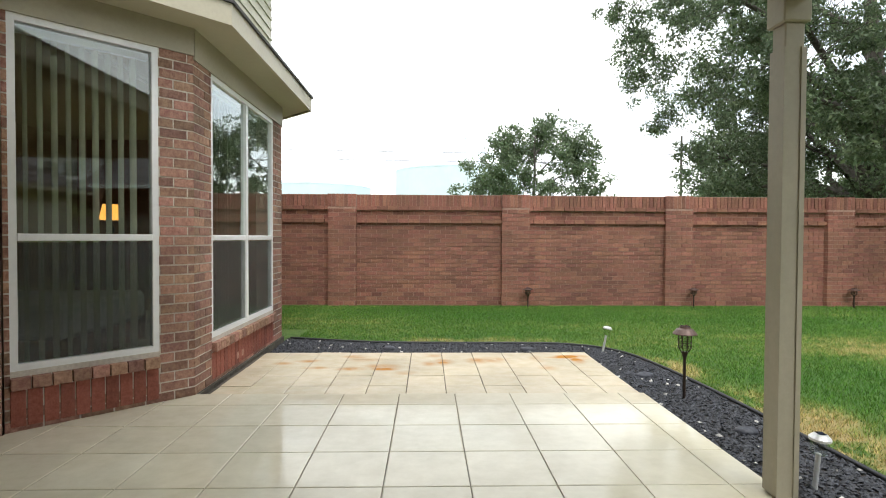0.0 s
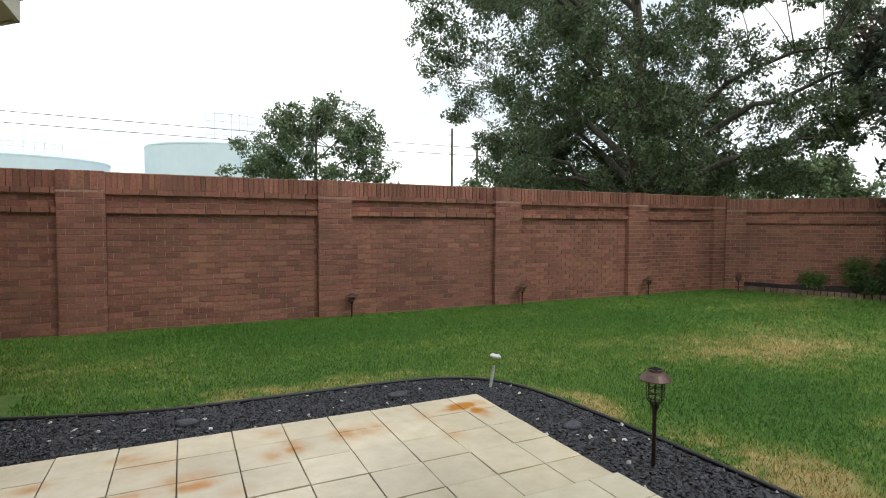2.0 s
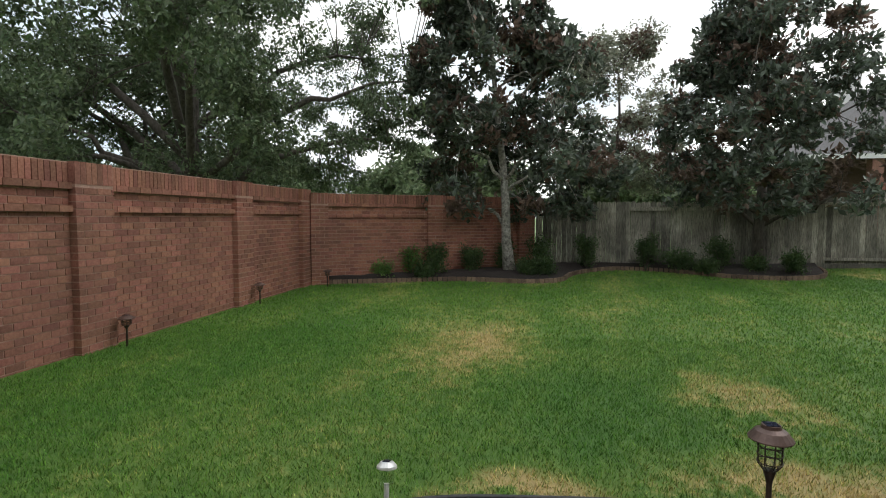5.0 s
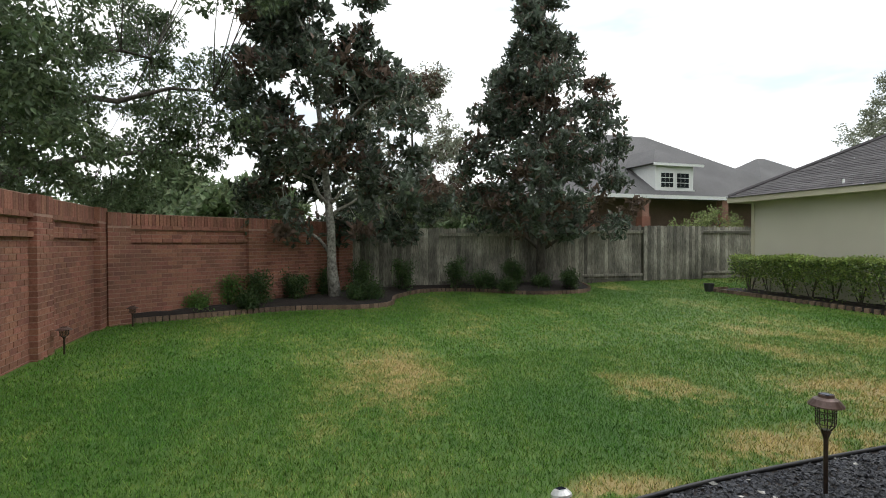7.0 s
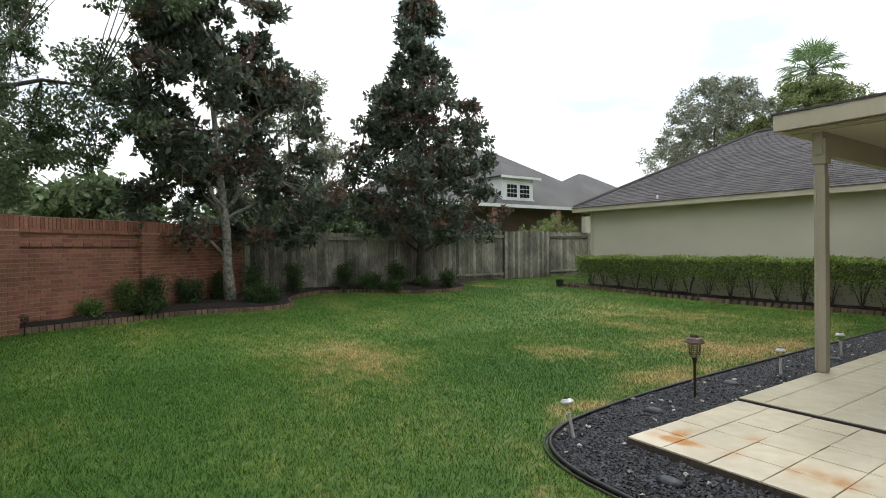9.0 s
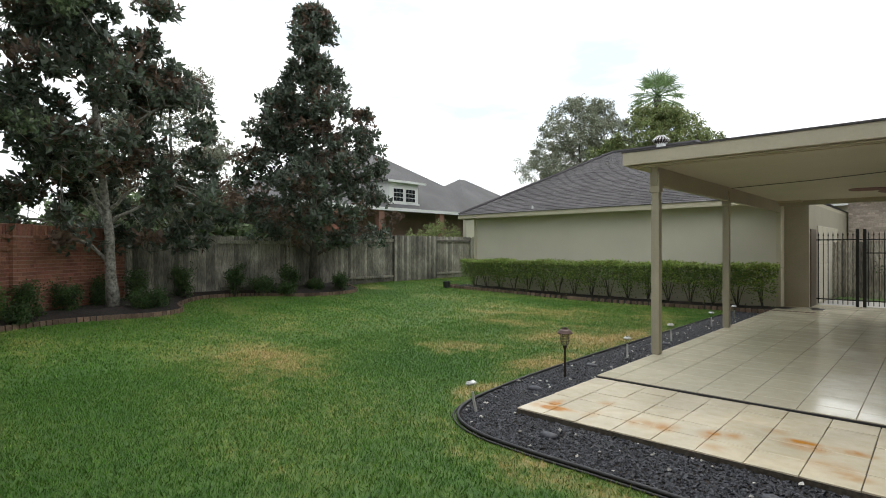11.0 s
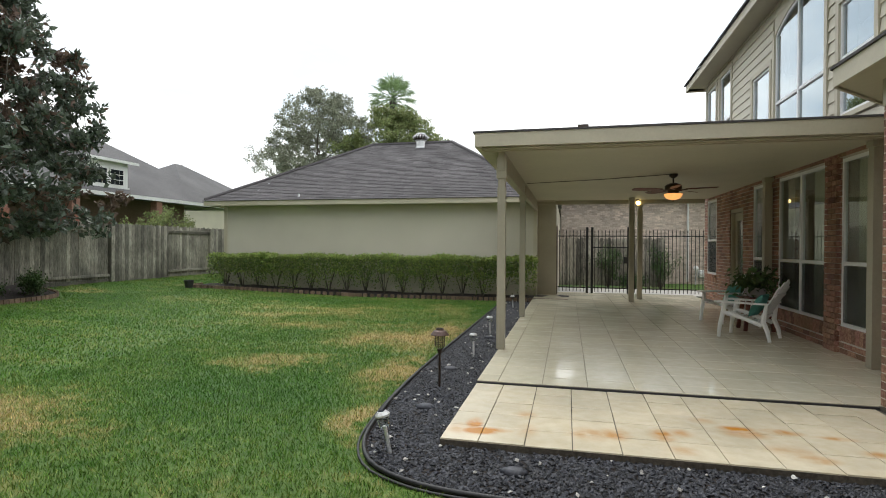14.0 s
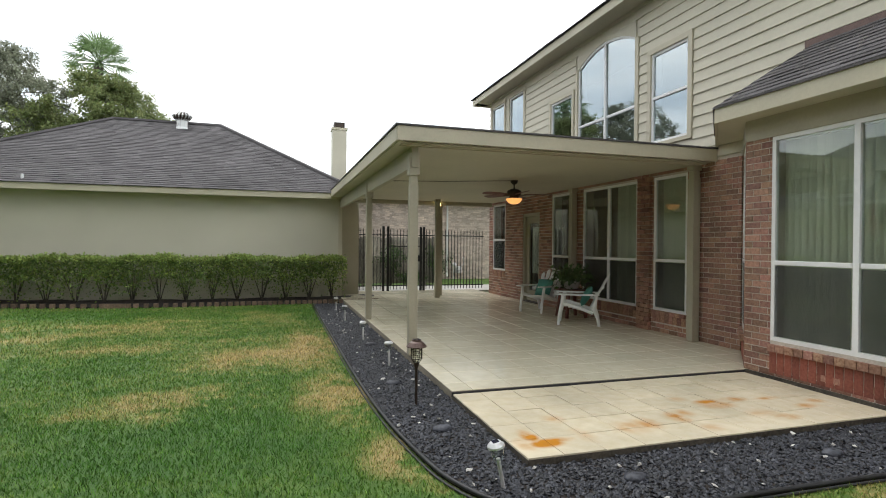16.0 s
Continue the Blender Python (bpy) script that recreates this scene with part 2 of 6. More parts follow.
LAWN_SHIFT = (3.1, 1.7)
RUST = [(1.74, 5.74, 0.2, 0.12, 1.4), (1.8, 5.58, 0.1, 0.2, 1.2), (1.62, 5.7, 0.2, 0.08, 0.7), (1.9, 5.72, 0.12, 0.2, 0.4), (1.4, 5.25, 0.14, 0.16, 0.3), (1.36, 5.66, 0.12, 0.24, 0.28), (0.88, 5.6, 0.26, 0.2, 0.42), (0.7, 5.56, 0.16, 0.2, 0.62),
        (0.34, 5.5, 0.14, 0.2, 0.75), (0.2, 5.42, 0.14, 0.14, 0.5), (-0.04, 5.05, 0.16, 0.12, 0.3), (-0.26, 5.2, 0.2, 0.1, 0.95), (-0.3, 5.3, 0.26, 0.16, 0.5), (-0.58, 5.2, 0.22, 0.1, 0.75), (-0.5, 5.62, 0.24, 0.18, 0.35),
        (-0.95, 5.25, 0.2, 0.08, 0.6), (-1.1, 5.55, 0.2, 0.1, 0.55), (-1.34, 5.44, 0.16, 0.1, 0.45), (-0.62, 5.75, 0.2, 0.12, 0.6), (0.25, 5.8, 0.16, 0.12, 0.35)]
DRY = [(6.2, 6.1, 2.1, 1.2, 0.28), (4.9, 3.75, 1.0, 0.55, 0.3), (4.5, 3.15, 0.8, 0.6, 0.22), (3.1, 3.7, 0.8, 1.9, 0.34), (2.8, 5.5, 0.5, 1.0, 0.32), (3.2, 0.6, 0.8, 2.6, 0.36), (6.2, 0.6, 2.0, 0.9, 0.2),
       (4.3, 1.7, 1.0, 0.7, 0.22), (10.4, 3.3, 2.6, 1.1, 0.18), (5.8, -1.3, 2.8, 1.3, 0.2), (3.8, -2.2, 1.0, 1.8, 0.22), (7.5, -0.8, 1.8, 1.0, 0.18), (4.0, 9.6, 7.0, 2.6, -0.1), (4.6, 1.5, 2.2, 3.2, 0.1), (0.4, 6.95, 2.6, 0.4, 0.24),
       (9.5, -2.6, 3.0, 1.0, 0.16), (14.6, -2.7, 0.9, 0.6, 0.24), (4.2, 0.1, 0.8, 0.5, 0.18)]
M = {}
M["yard_brick"] = surface("yard_brick", (0.215, 0.083, 0.053), (0.375, 0.172, 0.118), 30, 0.85, 0.35, 90, 0.28, 1.1, "island", 0.27, hue=0.008)
M["yard_brick_piece"] = surface("yard_brick_piece", (0.215, 0.083, 0.053), (0.375, 0.172, 0.118), 30, 0.85, 0.35, 90, 0.28, 1.1, "object", 0.27, hue=0.008)
M["yard_mortar"] = surface("yard_mortar", (0.32, 0.19, 0.145), (0.5, 0.33, 0.26), 26, 0.95, 0.3, None, 0.25, 0.6)
M["house_brick"] = surface("house_brick", (0.195, 0.086, 0.058), (0.425, 0.25, 0.18), 30, 0.85, 0.45, 80, 0.22, 1.6, "island", 0.36, hue=0.014)
M["house_brick_piece"] = surface("house_brick_piece", (0.195, 0.086, 0.058), (0.425, 0.25, 0.18), 30, 0.85, 0.45, 80, 0.22, 1.6, "object", 0.36, hue=0.014)
M["red_brick"] = surface("red_brick", (0.2, 0.05, 0.032), (0.33, 0.11, 0.075), 38, 0.8, 0.35, 80, 0.25, 1.4, "island", 0.25)
M["house_mortar"] = surface("house_mortar", (0.52, 0.46, 0.39), (0.7, 0.64, 0.56), 40, 0.95, 0.3, None, 0.3, 1.5)
M["paint"] = surface("taupe_paint", (0.385, 0.352, 0.263), (0.42, 0.382, 0.288), 30, 0.55, 0.06, None, 0.12, 1.2)
M["trim"] = surface("cream_trim_paint", (0.52, 0.47, 0.35), (0.56, 0.51, 0.385), 30, 0.5, 0.06, None, 0.12, 1.2)
M["soffit"] = surface("soffit_paint", (0.49, 0.45, 0.34), (0.52, 0.475, 0.36), 12, 0.6, 0.05, None, 0.1, 0.8)
M["siding"] = surface("siding_paint", (0.56, 0.52, 0.41), (0.6, 0.555, 0.44), 18, 0.55, 0.08, None, 0.1, 0.7)
M["stucco"] = surface("garage_stucco", (0.56, 0.525, 0.425), (0.61, 0.575, 0.47), 60, 0.9, 0.25, 160, 0.12, 0.5)
M["shingle"] = surface("asphalt_shingle", (0.055, 0.05, 0.053), (0.165, 0.152, 0.155), 60, 0.95, 0.5, 180, 0.3, 0.6, "island", 0.25)
M["far_shingle"] = surface("far_shingle", (0.1, 0.095, 0.095), (0.17, 0.165, 0.165), 12, 0.95, 0.3, None, 0.25, 0.4, stretch=(1, 1, 4))
M["vinyl"] = surface("white_vinyl", (0.8, 0.8, 0.8), (0.85, 0.85, 0.85), 20, 0.35, 0.02, None, 0.1, 1.0)
M["glass_low"] = glass("window_glass", (0.86, 0.89, 0.86), 0.07)
M["glass_up"] = glass("coated_window_glass", (0.55, 0.62, 0.64), 0.34)
M["screen"] = surface("insect_screen", (0.035, 0.036, 0.037), (0.05, 0.05, 0.052), 300, 0.7, 0.1, None, 0.1, 2.0)
M["tile"] = surface("cream_patio_tile", (0.68, 0.62, 0.46), (0.77, 0.71, 0.55), 7, 0.3, 0.03, 40, 0.14, 0.9, "object", 0.04, wet=0.07)
M["pad_tile"] = rusty_tile("old_patio_tile")
M["grout"] = surface("grout", (0.2, 0.17, 0.13), (0.33, 0.29, 0.22), 40, 0.95, 0.3, None, 0.3, 1.5)
M["dark_joint"] = surface("dirty_open_joint", (0.05, 0.042, 0.032), (0.14, 0.12, 0.09), 30, 0.95, 0.5, None, 0.4, 2.0)
M["concrete"] = surface("concrete", (0.38, 0.36, 0.33), (0.48, 0.46, 0.42), 14, 0.85, 0.15, 60, 0.25, 0.6)
M["soil"] = surface("mulch_soil", (0.012, 0.009, 0.008), (0.04, 0.029, 0.023), 40, 0.95, 0.9, None, 0.3, 1.0)
M["slate"] = surface("dark_slate_chips", (0.017, 0.018, 0.023), (0.055, 0.058, 0.07), 30, 0.55, 0.3, None, 0.2, 1.0, "island", 0.75)
M["pebble"] = surface("pale_pebble", (0.45, 0.43, 0.4), (0.62, 0.6, 0.56), 30, 0.7, 0.1, None, 0.2, 3.0, "island", 0.3)
M["rubber"] = surface("black_edging", (0.02, 0.02, 0.022), (0.035, 0.035, 0.037), 30, 0.5, 0.1, None, 0.2, 2.0)
M["lawn"] = lawn_material("lawn_turf", False)
M["grass"] = lawn_material("grass_blades", True)
M["fence"] = surface("weathered_cedar", (0.1, 0.092, 0.072), (0.43, 0.4, 0.33), 9, 0.9, 0.4, None, 0.6, 1.3, "object", 0.5, stretch=(6, 6, 0.6))
M["iron"] = surface("black_iron", (0.012, 0.012, 0.013), (0.022, 0.021, 0.02), 40, 0.5, 0.1, None, 0.1, 2.0, metal=0.3)
M["bronze"] = surface("dark_bronze", (0.035, 0.024, 0.018), (0.06, 0.042, 0.033), 40, 0.45, 0.1, None, 0.2, 3.0, metal=0.5)
M["copper_cap"] = surface("brown_lamp_cap", (0.1, 0.06, 0.05), (0.14, 0.09, 0.075), 40, 0.4, 0.1, None, 0.2, 5.0, metal=0.4)
M["steel"] = surface("brushed_steel", (0.66, 0.66, 0.66), (0.76, 0.76, 0.75), 50, 0.3, 0.05, None, 0.1, 3.0, metal=0.35)
M["clear"] = glass("lamp_glass", (0.88, 0.9, 0.88), 0.03)
M["plastic"] = surface("white_resin", (0.8, 0.8, 0.79), (0.85, 0.85, 0.84), 20, 0.4, 0.03, None, 0.1, 2.0)
M["cushion"] = surface("teal_cloth", (0.05, 0.22, 0.18), (0.12, 0.34, 0.28), 80, 0.9, 0.3, 300, 0.2, 6.0)
M["stain_wood"] = surface("red_stained_wood", (0.1, 0.025, 0.016), (0.18, 0.05, 0.03), 14, 0.5, 0.15, None, 0.2, 2.0, stretch=(1, 1, 5))
M["room"] = surface("room_wall", (0.42, 0.36, 0.26), (0.47, 0.41, 0.3), 10, 0.8, 0.05, None, 0.1, 1.0)
M["blind"] = surface("vertical_blind", (0.62, 0.63, 0.5), (0.68, 0.69, 0.56), 20, 0.6, 0.05, None, 0.1, 2.0, "object", 0.08)
M["bark"] = surface("bark", (0.05, 0.042, 0.035), (0.15, 0.13, 0.108), 14, 0.95, 0.8, None, 0.3, 1.5, stretch=(1, 1, 0.4))
M["pale_bark"] = surface("lichened_bark", (0.09, 0.083, 0.07), (0.52, 0.5, 0.44), 13, 0.95, 0.8, None, 0.3, 2.5)
M["oak_leaf"] = surface("oak_leaf", (0.09, 0.132, 0.07), (0.17, 0.222, 0.112), 3, 0.45, 0, None, 0.2, 0.4, "island", 0.45, hue=0.02, trans=0.35)
M["magnolia_leaf"] = surface("magnolia_leaf", (0.075, 0.1, 0.072), (0.145, 0.175, 0.125), 3, 0.28, 0, None, 0.2, 0.6, "island", 0.45, hue=0.03, trans=0.35)
M["rust_leaf"] = surface("rust_leaf", (0.115, 0.076, 0.056), (0.19, 0.132, 0.096), 3, 0.6, 0, None, 0.2, 0.6, "island", 0.4, trans=0.35)
M["far_leaf"] = surface("far_leaf", (0.11, 0.16, 0.075), (0.19, 0.24, 0.12), 2, 0.7, 0, None, 0.2, 0.3, "island", 0.4, hue=0.02, trans=0.35)
M["olive_leaf"] = surface("olive_leaf", (0.17, 0.21, 0.075), (0.27, 0.31, 0.125), 2, 0.7, 0, None, 0.2, 0.3, "island", 0.4, hue=0.02, trans=0.35)
M["grey_leaf"] = surface("grey_leaf", (0.23, 0.24, 0.175), (0.34, 0.36, 0.265), 2, 0.7, 0, None, 0.2, 0.3, "island", 0.4, hue=0.02, trans=0.35)
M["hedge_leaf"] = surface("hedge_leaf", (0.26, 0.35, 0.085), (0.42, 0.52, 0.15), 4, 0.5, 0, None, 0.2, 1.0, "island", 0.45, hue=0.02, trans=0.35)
M["shrub_leaf"] = surface("shrub_leaf", (0.045, 0.09, 0.028), (0.09, 0.15, 0.045), 4, 0.5, 0, None, 0.2, 1.0, "island", 0.45, hue=0.02, trans=0.35)
M["fresh_leaf"] = surface("fresh_shrub_leaf", (0.09, 0.19, 0.04), (0.17, 0.3, 0.07), 4, 0.5, 0, None, 0.2, 1.0, "island", 0.45, hue=0.02, trans=0.35)
M["hedge_dark"] = surface("hedge_dark_leaf", (0.11, 0.18, 0.05), (0.2, 0.28, 0.085), 4, 0.5, 0, None, 0.2, 1.0, "island", 0.45, hue=0.02, trans=0.35)
M["palm_leaf"] = surface("palm_leaf", (0.16, 0.24, 0.11), (0.28, 0.38, 0.18), 4, 0.5, 0, None, 0.2, 1.0, "island", 0.35, trans=0.35)
M["dead_palm"] = surface("dead_palm", (0.25, 0.21, 0.14), (0.35, 0.3, 0.2), 4, 0.8, 0, None, 0.2, 1.0, "island", 0.3)
M["tank"] = surface("tank_paint", (0.64, 0.74, 0.82), (0.69, 0.79, 0.86), 0.5, 0.6, 0, None, 0.08, 0.05)
M["white_wood"] = surface("white_boards", (0.68, 0.68, 0.66), (0.74, 0.74, 0.72), 10, 0.6, 0.05, None, 0.12, 0.8)
# wall colour darkened to carry the shade under the deep porch roof
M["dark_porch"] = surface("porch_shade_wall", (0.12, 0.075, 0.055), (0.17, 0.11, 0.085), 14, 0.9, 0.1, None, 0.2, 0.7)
M["edging_brick"] = surface("weathered_edging_brick", (0.12, 0.078, 0.055), (0.27, 0.18, 0.13), 40, 0.9, 0.4, 80, 0.35, 1.5, "object", 0.35)
M["tan_brick"] = surface("tan_brick", (0.44, 0.36, 0.3), (0.64, 0.55, 0.47), 20, 0.9, 0.2, None, 0.2, 0.6, "island", 0.25)
M["amber"] = glow("amber_bowl", (1.0, 0.43, 0.13), 0.6)
M["bulb"] = glow("porch_bulb", (1.0, 0.72, 0.28), 3.5)
M["lampshade"] = glow("bedside_shade", (1.0, 0.42, 0.08), 0.8)
M["solar"] = surface("solar_cell", (0.01, 0.012, 0.03), (0.02, 0.025, 0.05), 60, 0.15, 0, None, 0.1, 3.0)
M["dark_pane"] = surface("dark_pane", (0.012, 0.014, 0.018), (0.022, 0.025, 0.03), 5, 0.2, 0, None, 0.1, 1.0, spec=0.3)
M["brown_door"] = surface("brown_door_paint", (0.13, 0.1, 0.075), (0.16, 0.125, 0.095), 20, 0.5, 0.05, None, 0.15, 2.0)
M["linen"] = surface("bed_linen", (0.5, 0.5, 0.49), (0.6, 0.6, 0.58), 10, 0.9, 0.2, None, 0.1, 3.0)


# ---- building helpers ----
def thing(name, place=(0, 0, 0), label="", category="", group="", turn=0.0):
    ob = new(name)
    ob.matrix_basis = pose(*place, 0, 0, turn)
    return tagged(ob, label, category, group)


def smooth_flags(me):
    me.polygons.foreach_set("use_smooth", [True] * len(me.polygons))


def part(name, bm, material, parent=None, label="", smooth=False):
    """Links a bmesh as one mesh object, as a part of its parent if there is one."""
    bmesh.ops.recalc_face_normals(bm, faces=bm.faces)
    me = bpy.data.meshes.new(name)
    bm.to_mesh(me)
    bm.free()
    me.materials.append(M[material] if isinstance(material, str) else material)
    if smooth:
        smooth_flags(me)
    ob = new(name, me)
    if parent:
        ob.parent = parent
    if label:
        ob["label"] = label
    return ob


def array_mesh(name, verts, faces, material, parent=None, smooth=False):
    """One mesh object from arrays: verts (n, 3), faces (m, k) with k corners each."""
    verts, faces = np.asarray(verts, dtype=np.float32), np.asarray(faces, dtype=np.int32)
    me = bpy.data.meshes.new(name)
    me.vertices.add(len(verts))
    me.vertices.foreach_set("co", verts.ravel())
    k = faces.shape[1]
    me.loops.add(faces.size)
    me.loops.foreach_set("vertex_index", faces.ravel())
    me.polygons.add(len(faces))
    me.polygons.foreach_set("loop_start", np.arange(len(faces), dtype=np.int32) * k)
    me.update(calc_edges=True)
    me.materials.append(M[material] if isinstance(material, str) else material)
    if smooth:
        smooth_flags(me)
    else:
        me.shade_flat()
    ob = new(name, me)
    if parent:
        ob.parent = parent
    return ob


def box(bm, x0, x1, y0, y1, z0, z1, bevel=0.0, m=None):
    vs = [bm.verts.new((x, y, z)) for z in (z0, z1) for y in (y0, y1) for x in (x0, x1)]
    fs = [bm.faces.new([vs[i] for i in q]) for q in ((0, 2, 3, 1), (4, 5, 7, 6), (0, 1, 5, 4), (2, 6, 7, 3), (0, 4, 6, 2), (1, 3, 7, 5))]
    if bevel:
        edges = {e for f in fs for e in f.edges}
        got = bmesh.ops.bevel(bm, geom=list(edges), offset=bevel, segments=1, affect="EDGES")
        vs = list({v for f in got["faces"] for v in f.verts} | {v for v in vs if v.is_valid})
    if m is not None:
        bmesh.ops.transform(bm, matrix=m, verts=vs)
    return bm


def bx(x0, x1, y0, y1, z0, z1, bevel=0.0, m=None):
    return box(bmesh.new(), x0, x1, y0, y1, z0, z1, bevel, m)


def lathe(profile, sides=16, bm=None, m=None):
    """A turned shape about z from (radius, height) pairs."""
    bm = bm or bmesh.new()
    rings = []
    for r, z in profile:
        rings.append([bm.verts.new((r * math.cos(2 * math.pi * i / sides), r * math.sin(2 * math.pi * i / sides), z)) for i in range(sides)])
    for a, b in zip(rings, rings[1:]):
        for i in range(sides):
            bm.faces.new((a[i], a[(i + 1) % sides], b[(i + 1) % sides], b[i]))
    bm.faces.new(rings[0][::-1])
    bm.faces.new(rings[-1])
    if m is not None:
        bmesh.ops.transform(bm, matrix=m, verts=[v for ring in rings for v in ring])
    return bm


def tube(points, radii, sides=8, bm=None, caps=True):
    """A tapered tube along a line of points."""
    bm = bm or bmesh.new()
    pts = [Vector(p) for p in points]
    rings = []
    for i, p in enumerate(pts):
        d = (pts[min(i + 1, len(pts) - 1)] - pts[max(i - 1, 0)]).normalized()
        u = d.cross(Vector((0.31, 0.17, 0.93)) if abs(d.z) < 0.9 else Vector((1, 0.1, 0))).normalized()
        v = d.cross(u)
        r = radii[i] if isinstance(radii, (list, tuple)) else radii
        rings.append([bm.verts.new(p + r * (math.cos(2 * math.pi * k / sides) * u + math.sin(2 * math.pi * k / sides) * v)) for k in range(sides)])
    for a, b in zip(rings, rings[1:]):
        for k in range(sides):
            bm.faces.new((a[k], a[(k + 1) % sides], b[(k + 1) % sides], b[k]))
    if caps:
        bm.faces.new(rings[0][::-1])
        bm.faces.new(rings[-1])
    return bm


def prism(outline, z0, z1):
    """An upright prism over a plan outline."""
    bm = bmesh.new()
    lo = [bm.verts.new((x, y, z0)) for x, y in outline]
    hi = [bm.verts.new((x, y, z1)) for x, y in outline]
    bm.faces.new(lo[::-1])
    bm.faces.new(hi)
    for i in range(len(outline)):
        j = (i + 1) % len(outline)
        bm.faces.new((lo[i], lo[j], hi[j], hi[i]))
    return bm


def frame_of(origin, u, n):
    """Plan frame of a wall: x runs along it, y out of its face, z up."""
    u, n = Vector(u).normalized(), Vector(n).normalized()
    m = Matrix(((u.x, n.x, 0, origin[0]), (u.y, n.y, 0, origin[1]), (0, 0, 1, origin[2]), (0, 0, 0, 1)))
    return m


def smoothstep(a):
    a = min(max(a, 0.0), 1.0)
    return a * a * (3 - 2 * a)


def ground_z(x, y):
    """The lawn: level by the patio, rising gently towards the back fence."""
    rise = 0.28 * smoothstep((x - 12.5) / 7) * smoothstep((9 - y) / 6) + 0.13 * smoothstep((x - 6) / 7) * smoothstep((1 - y) / 6)
    return -0.1 + rise


# ---- brickwork ----
def lay(u0, u1, z0, z1, holes=(), bl=0.203, bh=0.067, joint=0.01, shift=0.0):
    """Running bond over a wall face: (ua, ub, za, zb) of every brick, cut at the openings."""
    got, k, z = [], 0, z0
    while z + bh * 0.5 < z1:
        zb = min(z + bh, z1)
        mid = (z + zb) / 2
        gaps = sorted((a, b) for a, b, c, d in holes if c < mid < d)
        spans, at = [], u0
        for a, b in gaps:
            spans.append((at, a))
            at = b
        spans.append((at, u1))
        start = shift + (k % 2) * (bl + joint) / 2
        for a, b in spans:
            i = math.floor((a - start) / (bl + joint))
            while True:
                x0 = start + i * (bl + joint)
                i += 1
                xa, xb = max(x0, a), min(x0 + bl, b)
                if x0 >= b:
                    break
                if xb - xa > 0.007:
                    got.append((xa, xb, z, zb))
        z += bh + joint
        k += 1
    return got


def soldiers(u0, u1, z0, z1, w=0.067, joint=0.01):
    n = max(1, round((u1 - u0) / (w + joint)))
    step = (u1 - u0) / n
    return [(u0 + i * step, u0 + (i + 1) * step - joint, z0, z1) for i in range(n)]


def brick_array(name, m, bricks, proud, material, parent, depth=0.03, seed=3):
    """Bricks joined into one mesh, each a block of its own standing a little proud or shy of its neighbours."""
    r = np.random.default_rng(seed)
    b = np.array(bricks, dtype=float)
    n = len(b)
    out = proud + np.abs(r.normal(0, 0.0014, n))
    c = 0.0014
    u0, u1, z0, z1 = b.T
    back = np.full(n, proud - depth)
    layers = [(u0, u1, z0, z1, back), (u0, u1, z0, z1, out - c), (u0 + c, u1 - c, z0 + c, z1 - c, out)]
    v = np.zeros((n, 12, 3))
    for k, (a, bb, cc, d, y) in enumerate(layers):
        for j, (x, z) in enumerate(((a, cc), (bb, cc), (bb, d), (a, d))):
            v[:, k * 4 + j, 0], v[:, k * 4 + j, 1], v[:, k * 4 + j, 2] = x, y, z
    f = [[k * 4 + j, k * 4 + (j + 1) % 4, k * 4 + 4 + (j + 1) % 4, k * 4 + 4 + j] for k in range(2) for j in range(4)] + [[8, 9, 10, 11]]
    faces = (np.arange(n)[:, None, None] * 12 + np.array(f)[None]).reshape(-1, 4)
    mat = np.array(m)
    w = v.reshape(-1, 3) @ mat[:3, :3].T + mat[:3, 3]
    ob = array_mesh(name, w, faces, material, parent)
    ob["kind"] = "stuff"
    return ob


def unit_brick(material):
    bm = bx(-0.5, 0.5, -0.5, 0.5, -0.5, 0.5)
    for v in bm.verts:
        if v.co.y > 0:
            v.co.x *= 0.985
            v.co.z *= 0.965
    me = bpy.data.meshes.new("brick")
    bmesh.ops.recalc_face_normals(bm, faces=bm.faces)
    bm.to_mesh(me)
    bm.free()
    me.materials.append(M[material])
    return me


def brick_pieces(me, m, bricks, proud, parent, depth=0.03):
    for ua, ub, za, zb in bricks:
        ob = new("brick", me)
        ob.parent = parent
        y = proud + abs(random.gauss(0, 0.0014))
        ob.matrix_basis = m @ Matrix.Translation(((ua + ub) / 2, y - depth / 2, (za + zb) / 2)) @ Matrix.Diagonal((ub - ua, depth, zb - za, 1))


def wall_core(name, m, u0, u1, z0, z1, holes, thick, material, label, face=0.0, kind="structure"):
    """A wall with real openings: blocks between, under and over the holes."""
    bm = bmesh.new()
    at = u0
    for a, b, c, d in sorted(holes):
        if a > at:
            box(bm, at, a, face - thick, face, z0, z1)
        if c > z0:
            box(bm, a, b, face - thick, face, z0, c)
        if d < z1:
            box(bm, a, b, face - thick, face, d, z1)
        at = b
    if u1 > at:
        box(bm, at, u1, face - thick, face, z0, z1)
    bmesh.ops.transform(bm, matrix=m, verts=bm.verts)
    ob = part(name, bm, material)
    return tagged(ob, label, "wall", kind=kind)


